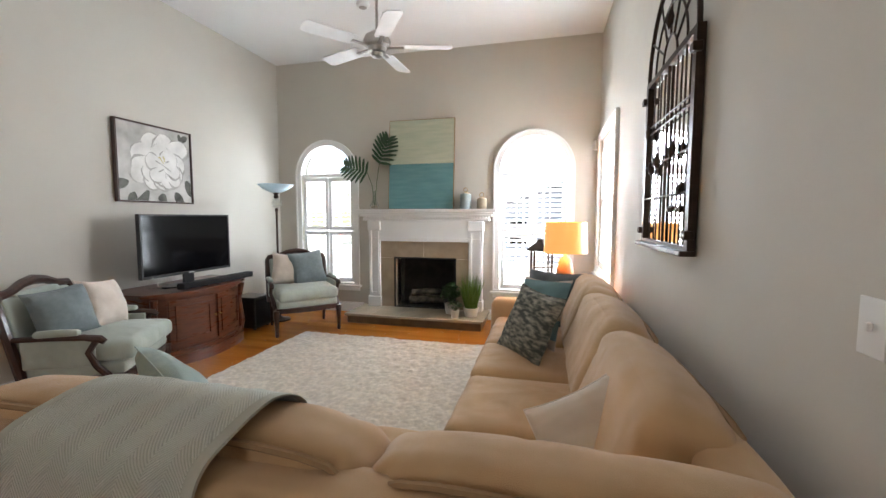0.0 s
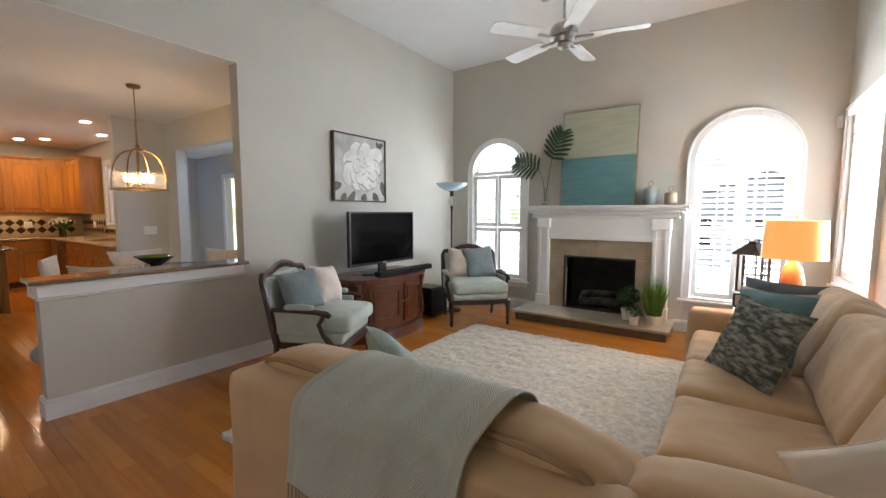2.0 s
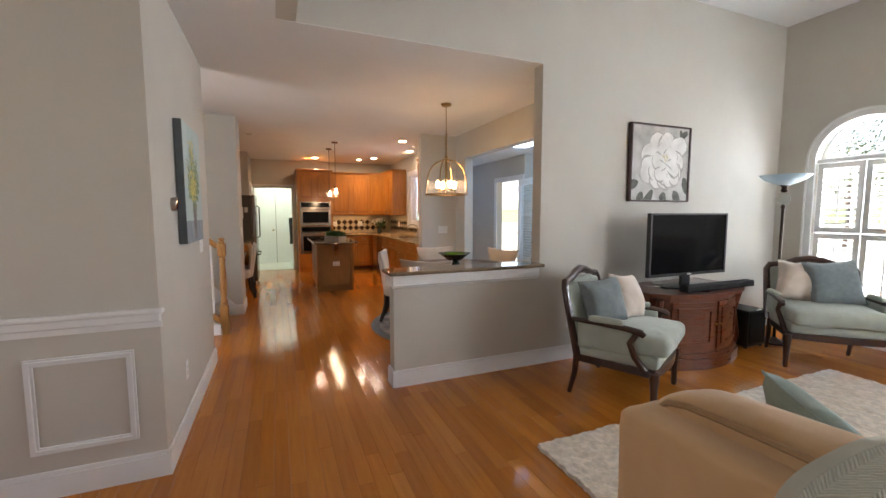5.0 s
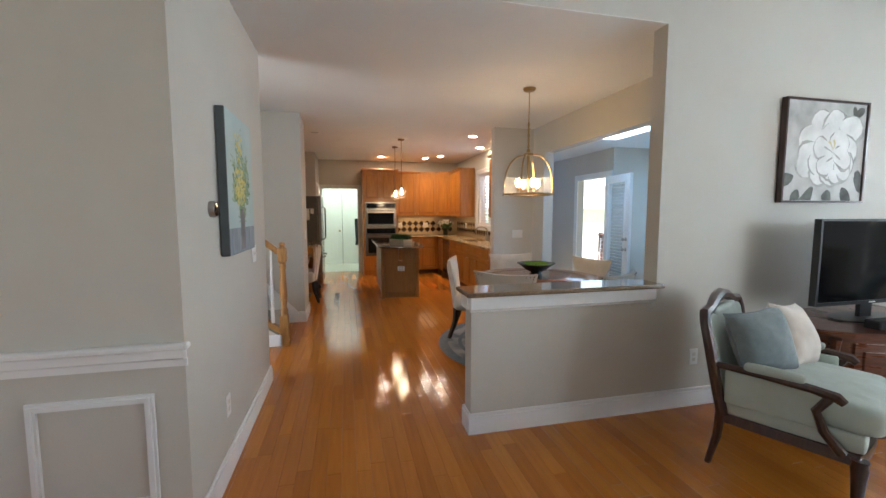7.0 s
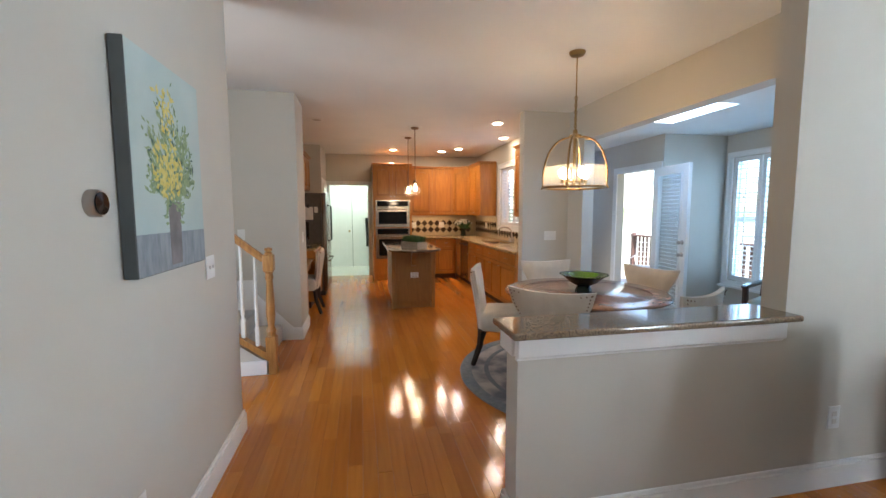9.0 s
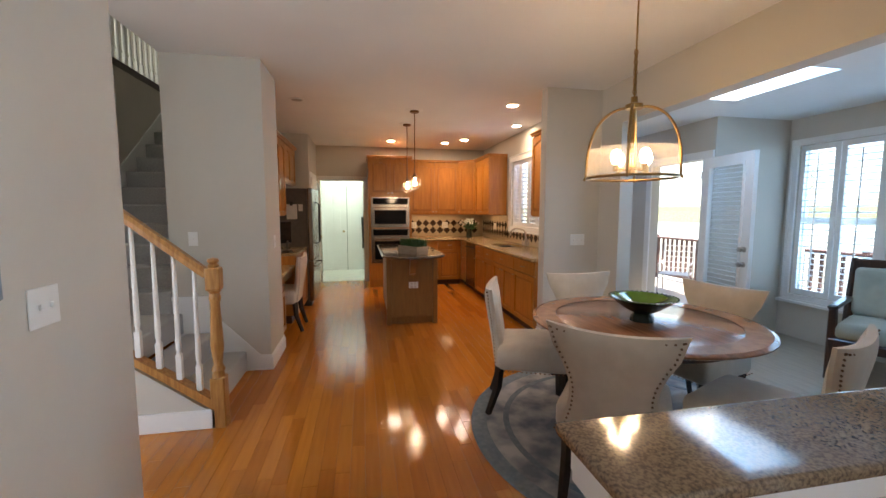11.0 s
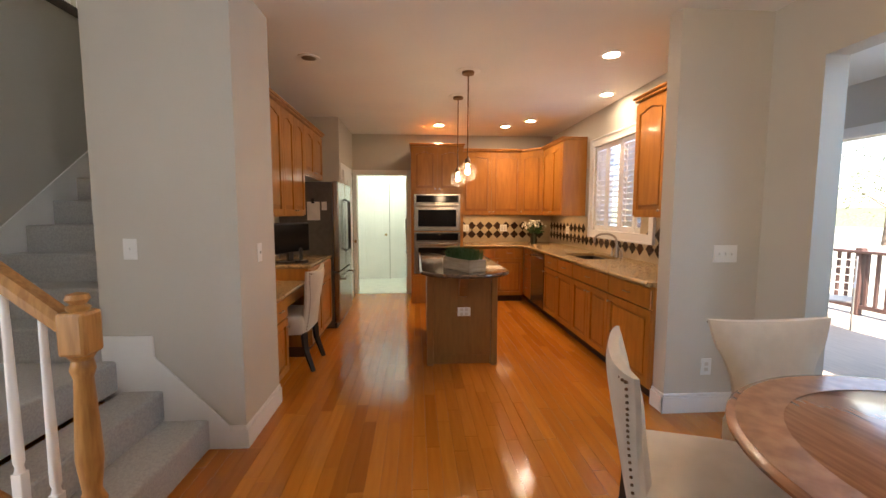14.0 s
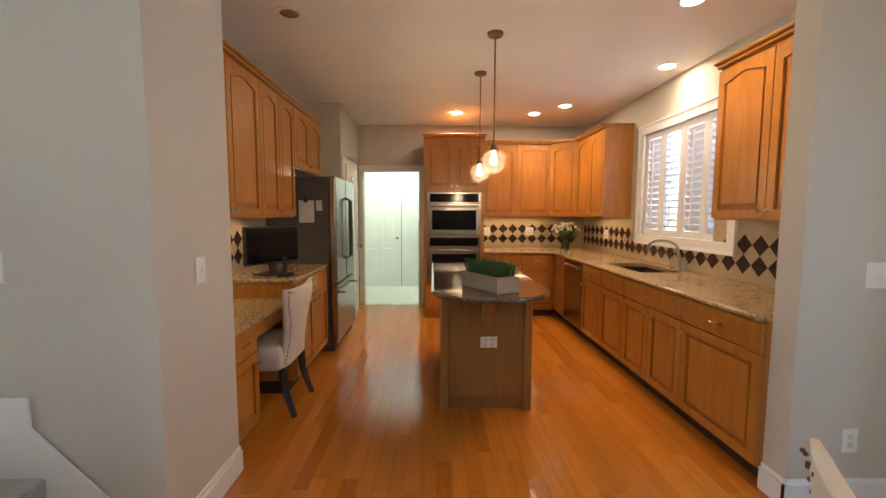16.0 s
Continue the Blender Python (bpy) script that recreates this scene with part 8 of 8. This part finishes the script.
part("pot", pot_shape(0.17, 0.26), TERRA, dp, smooth=True)
bm = bmesh.new()
for _ in range(220):
    a, q = rnd.uniform(0, 6.28), rnd.random() ** 0.5
    c = Vector((0.3 * q * math.cos(a), 0.3 * q * math.sin(a), 0.26 + rnd.uniform(0, 0.36)))
    d = Vector((rnd.uniform(-1, 1), rnd.uniform(-1, 1), rnd.uniform(-0.3, 1))).normalized() * 0.06
    s = d.cross(Vector((0.2, 0.4, 0.9))).normalized() * 0.02
    bm.faces.new([bm.verts.new(p) for p in (c, c + d * 0.5 + s, c + d, c + d * 0.5 - s)])
part("foliage", bm, BUSH, dp)


def tree(x, y, h, crown, sd):
    r = random.Random(sd)
    t = empty("garden_tree", (x, y, -1.0), 0, "leafy garden tree on the lawn", "tree", "garden trees")
    bm = tube([(0, 0, 0), (0.05, 0.03, h * 0.3), (-0.04, 0.05, h * 0.6), (0, 0, h * 0.85)], [0.16, 0.12, 0.08, 0.03], seg=8)
    tips = []
    for k in range(9):
        a, z = r.uniform(0, 6.28), h * r.uniform(0.35, 0.75)
        e = Vector((crown * 0.8 * math.cos(a), crown * 0.8 * math.sin(a), z + crown * 0.5))
        tube([(0, 0, z), e * 0.5 + Vector((0, 0, z * 0.5)), e], [0.05, 0.03, 0.012], bm=bm, seg=5)
        tips.append(e)
    part("trunk", bm, BARK, t)
    bm = bmesh.new()
    for k in range(1500):
        c = r.choice(tips) + Vector((r.gauss(0, crown * 0.32), r.gauss(0, crown * 0.32), r.gauss(0, crown * 0.3)))
        d = Vector((r.uniform(-1, 1), r.uniform(-1, 1), r.uniform(-1, 1))).normalized() * r.uniform(0.08, 0.18)
        s = d.cross(Vector((0.3, 0.5, 0.8))).normalized() * 0.06
        bm.faces.new([bm.verts.new(p) for p in (c - d, c + s, c + d, c - s)])
    part("crown", bm, FOLIAGE, t)


for k, (x, y, h, c) in enumerate(((-7.6, 30, 6, 2.2), (14, 27, 7, 2.6), (-34, 36, 7, 2.6), (9, 9, 6, 2.4), (-16, 34, 7, 2.6))):
    tree(x, y, h, c, 11 + k)

# the neighbour's house, seen through the shutters
SIDING = material("grey-blue siding", (0.20, 0.22, 0.25), 0.8, second=(0.17, 0.19, 0.215), scale=2, stretch=(0.3, 0.3, 9), bump=0.3, bump_scale=8)
SHINGLE = material("dark grey shingles", (0.07, 0.07, 0.075), 0.9, second=(0.05, 0.05, 0.055), scale=5, bump=0.6, bump_scale=12)
hs = empty("neighbour_house", (-0.4, 21.0, -1.0), 0, "grey-blue sided house with a dark gable roof beyond the garden", "house")
part("wall", plate([(-3.6, 0), (4.6, 0), (4.6, 2.5), (0.5, 3.9), (-3.6, 2.5)], [], lambda u, v, d: (u, d, v), 7.0), SIDING, hs)
for sg in (-1, 1):
    part("roof", plate([(0.5, 3.93), (0.5 + sg * 4.6, 2.36), (0.5 + sg * 4.6, 2.54), (0.5, 4.12)], [], lambda u, v, d: (u, -0.35 + d, v), 7.7), SHINGLE, hs, "dark shingle roof slope")
for u in (-2.2, 0.1, 2.4):
    w1 = part("window", plate(rect(u, 0.9, u + 1.0, 2.3), [rect(u + 0.08, 0.98, u + 0.92, 2.22)], lambda a, v, d: (a, -0.05 + d, v), 0.045), TRIM, hs, "white framed window")
    part("pane", box((u + 0.07, -0.02, 0.97), (u + 0.93, -0.004, 2.23)), SCREEN, w1, "dark glass")

# ---- oak floor boards ----
def oak_boards(name, per_island):
    m = material(name, (0.52, 0.185, 0.026), 0.085, second=(0.46, 0.158, 0.021), scale=3.0, detail=6, stretch=(0.8, 14, 1), bump=0.03, bump_scale=30)
    N, L = m.node_tree.nodes, m.node_tree.links
    b = N["Principled BSDF"]
    src = b.inputs["Base Color"].links[0].from_socket
    rnd_out = N.new("ShaderNodeNewGeometry").outputs["Random Per Island"] if per_island else N.new("ShaderNodeObjectInfo").outputs["Random"]
    ramp = N.new("ShaderNodeValToRGB")
    ramp.color_ramp.elements[0].color, ramp.color_ramp.elements[1].color = (0.72, 0.66, 0.60, 1), (1.14, 1.19, 1.22, 1)
    e = ramp.color_ramp.elements.new(0.12)
    e.color = (0.88, 0.86, 0.83, 1)
    e = ramp.color_ramp.elements.new(0.85)
    e.color = (1.04, 1.06, 1.08, 1)
    mul = N.new("ShaderNodeMix")
    mul.data_type, mul.blend_type = "RGBA", "MULTIPLY"
    mul.inputs["Factor"].default_value = 1.0
    L.new(rnd_out, ramp.inputs[0])
    L.new(src, mul.inputs["A"])
    L.new(ramp.outputs[0], mul.inputs["B"])
    L.new(mul.outputs["Result"], b.inputs["Base Color"])
    return m


OAK_ONE, OAK_ALL = oak_boards("oak floor board", False), oak_boards("oak floor boards", True)
boards = empty("floor_boards", (0, 0, 0), 0, "glossy honey oak strip floor boards", "floor", "", "structure")
WB = 0.082
fr2 = random.Random(21)
shared = {}
verts, faces, count = [], [], 0
y = -3.05
row = 0
while y < 5.56:
    x = fr2.uniform(0, 1.0)
    while x > -14.2:
        L = fr2.choice((0.5, 0.7, 0.9, 1.2, 1.5))
        x0, x1 = x - L, x
        near = -9.2 < x1 < -1.6 and -0.75 < y < 1.2 and not (y > 0.6 and x1 > -5.0 and x1 < -4.6)
        if x0 > -0.3:
            x = x0
            continue
        if x1 > -0.02:
            x1 = -0.02
        if x1 < -14.1 or (y > 2.72 and x1 < -4.85) or (y < -1.25 and x1 < -8.5):
            x = x0
            continue
        if y > 2.72 and x0 < -4.80:
            x0 = -4.80
        if near and count < 300 and abs(x1 - x0 - L) < 0.001:
            if L not in shared:
                bm = box((-L + 0.0008, 0.0004, -0.012), (-0.0008, WB - 0.0004, 0.0), 0.0007)
                o = part("floor_board", bm, OAK_ONE, boards)
                shared[L] = o.data
            else:
                o = new("floor_board", shared[L])
                o.parent = boards
            o.location = (x1, y, 0)
            count += 1
        else:
            n = len(verts)
            b = 0.0007
            a0, a1, c0, c1 = x0 + 0.0008, x1 - 0.0008, y + 0.0004, y + WB - 0.0004
            verts += [(a0, c0, -b), (a1, c0, -b), (a1, c1, -b), (a0, c1, -b), (a0 + b, c0 + b, 0), (a1 - b, c0 + b, 0), (a1 - b, c1 - b, 0), (a0 + b, c1 - b, 0)]
            faces += [(n + 4, n + 5, n + 6, n + 7), (n, n + 1, n + 5, n + 4), (n + 1, n + 2, n + 6, n + 5), (n + 2, n + 3, n + 7, n + 6), (n + 3, n, n + 4, n + 7)]
        x -= L
    y += WB
    row += 1
me = bpy.data.meshes.new("floor_board_field")
me.from_pydata(verts, [], faces)
me.materials.append(OAK_ALL)
o = new("floor_board_field", me)
o.parent = boards
tagged(o, kind="stuff")
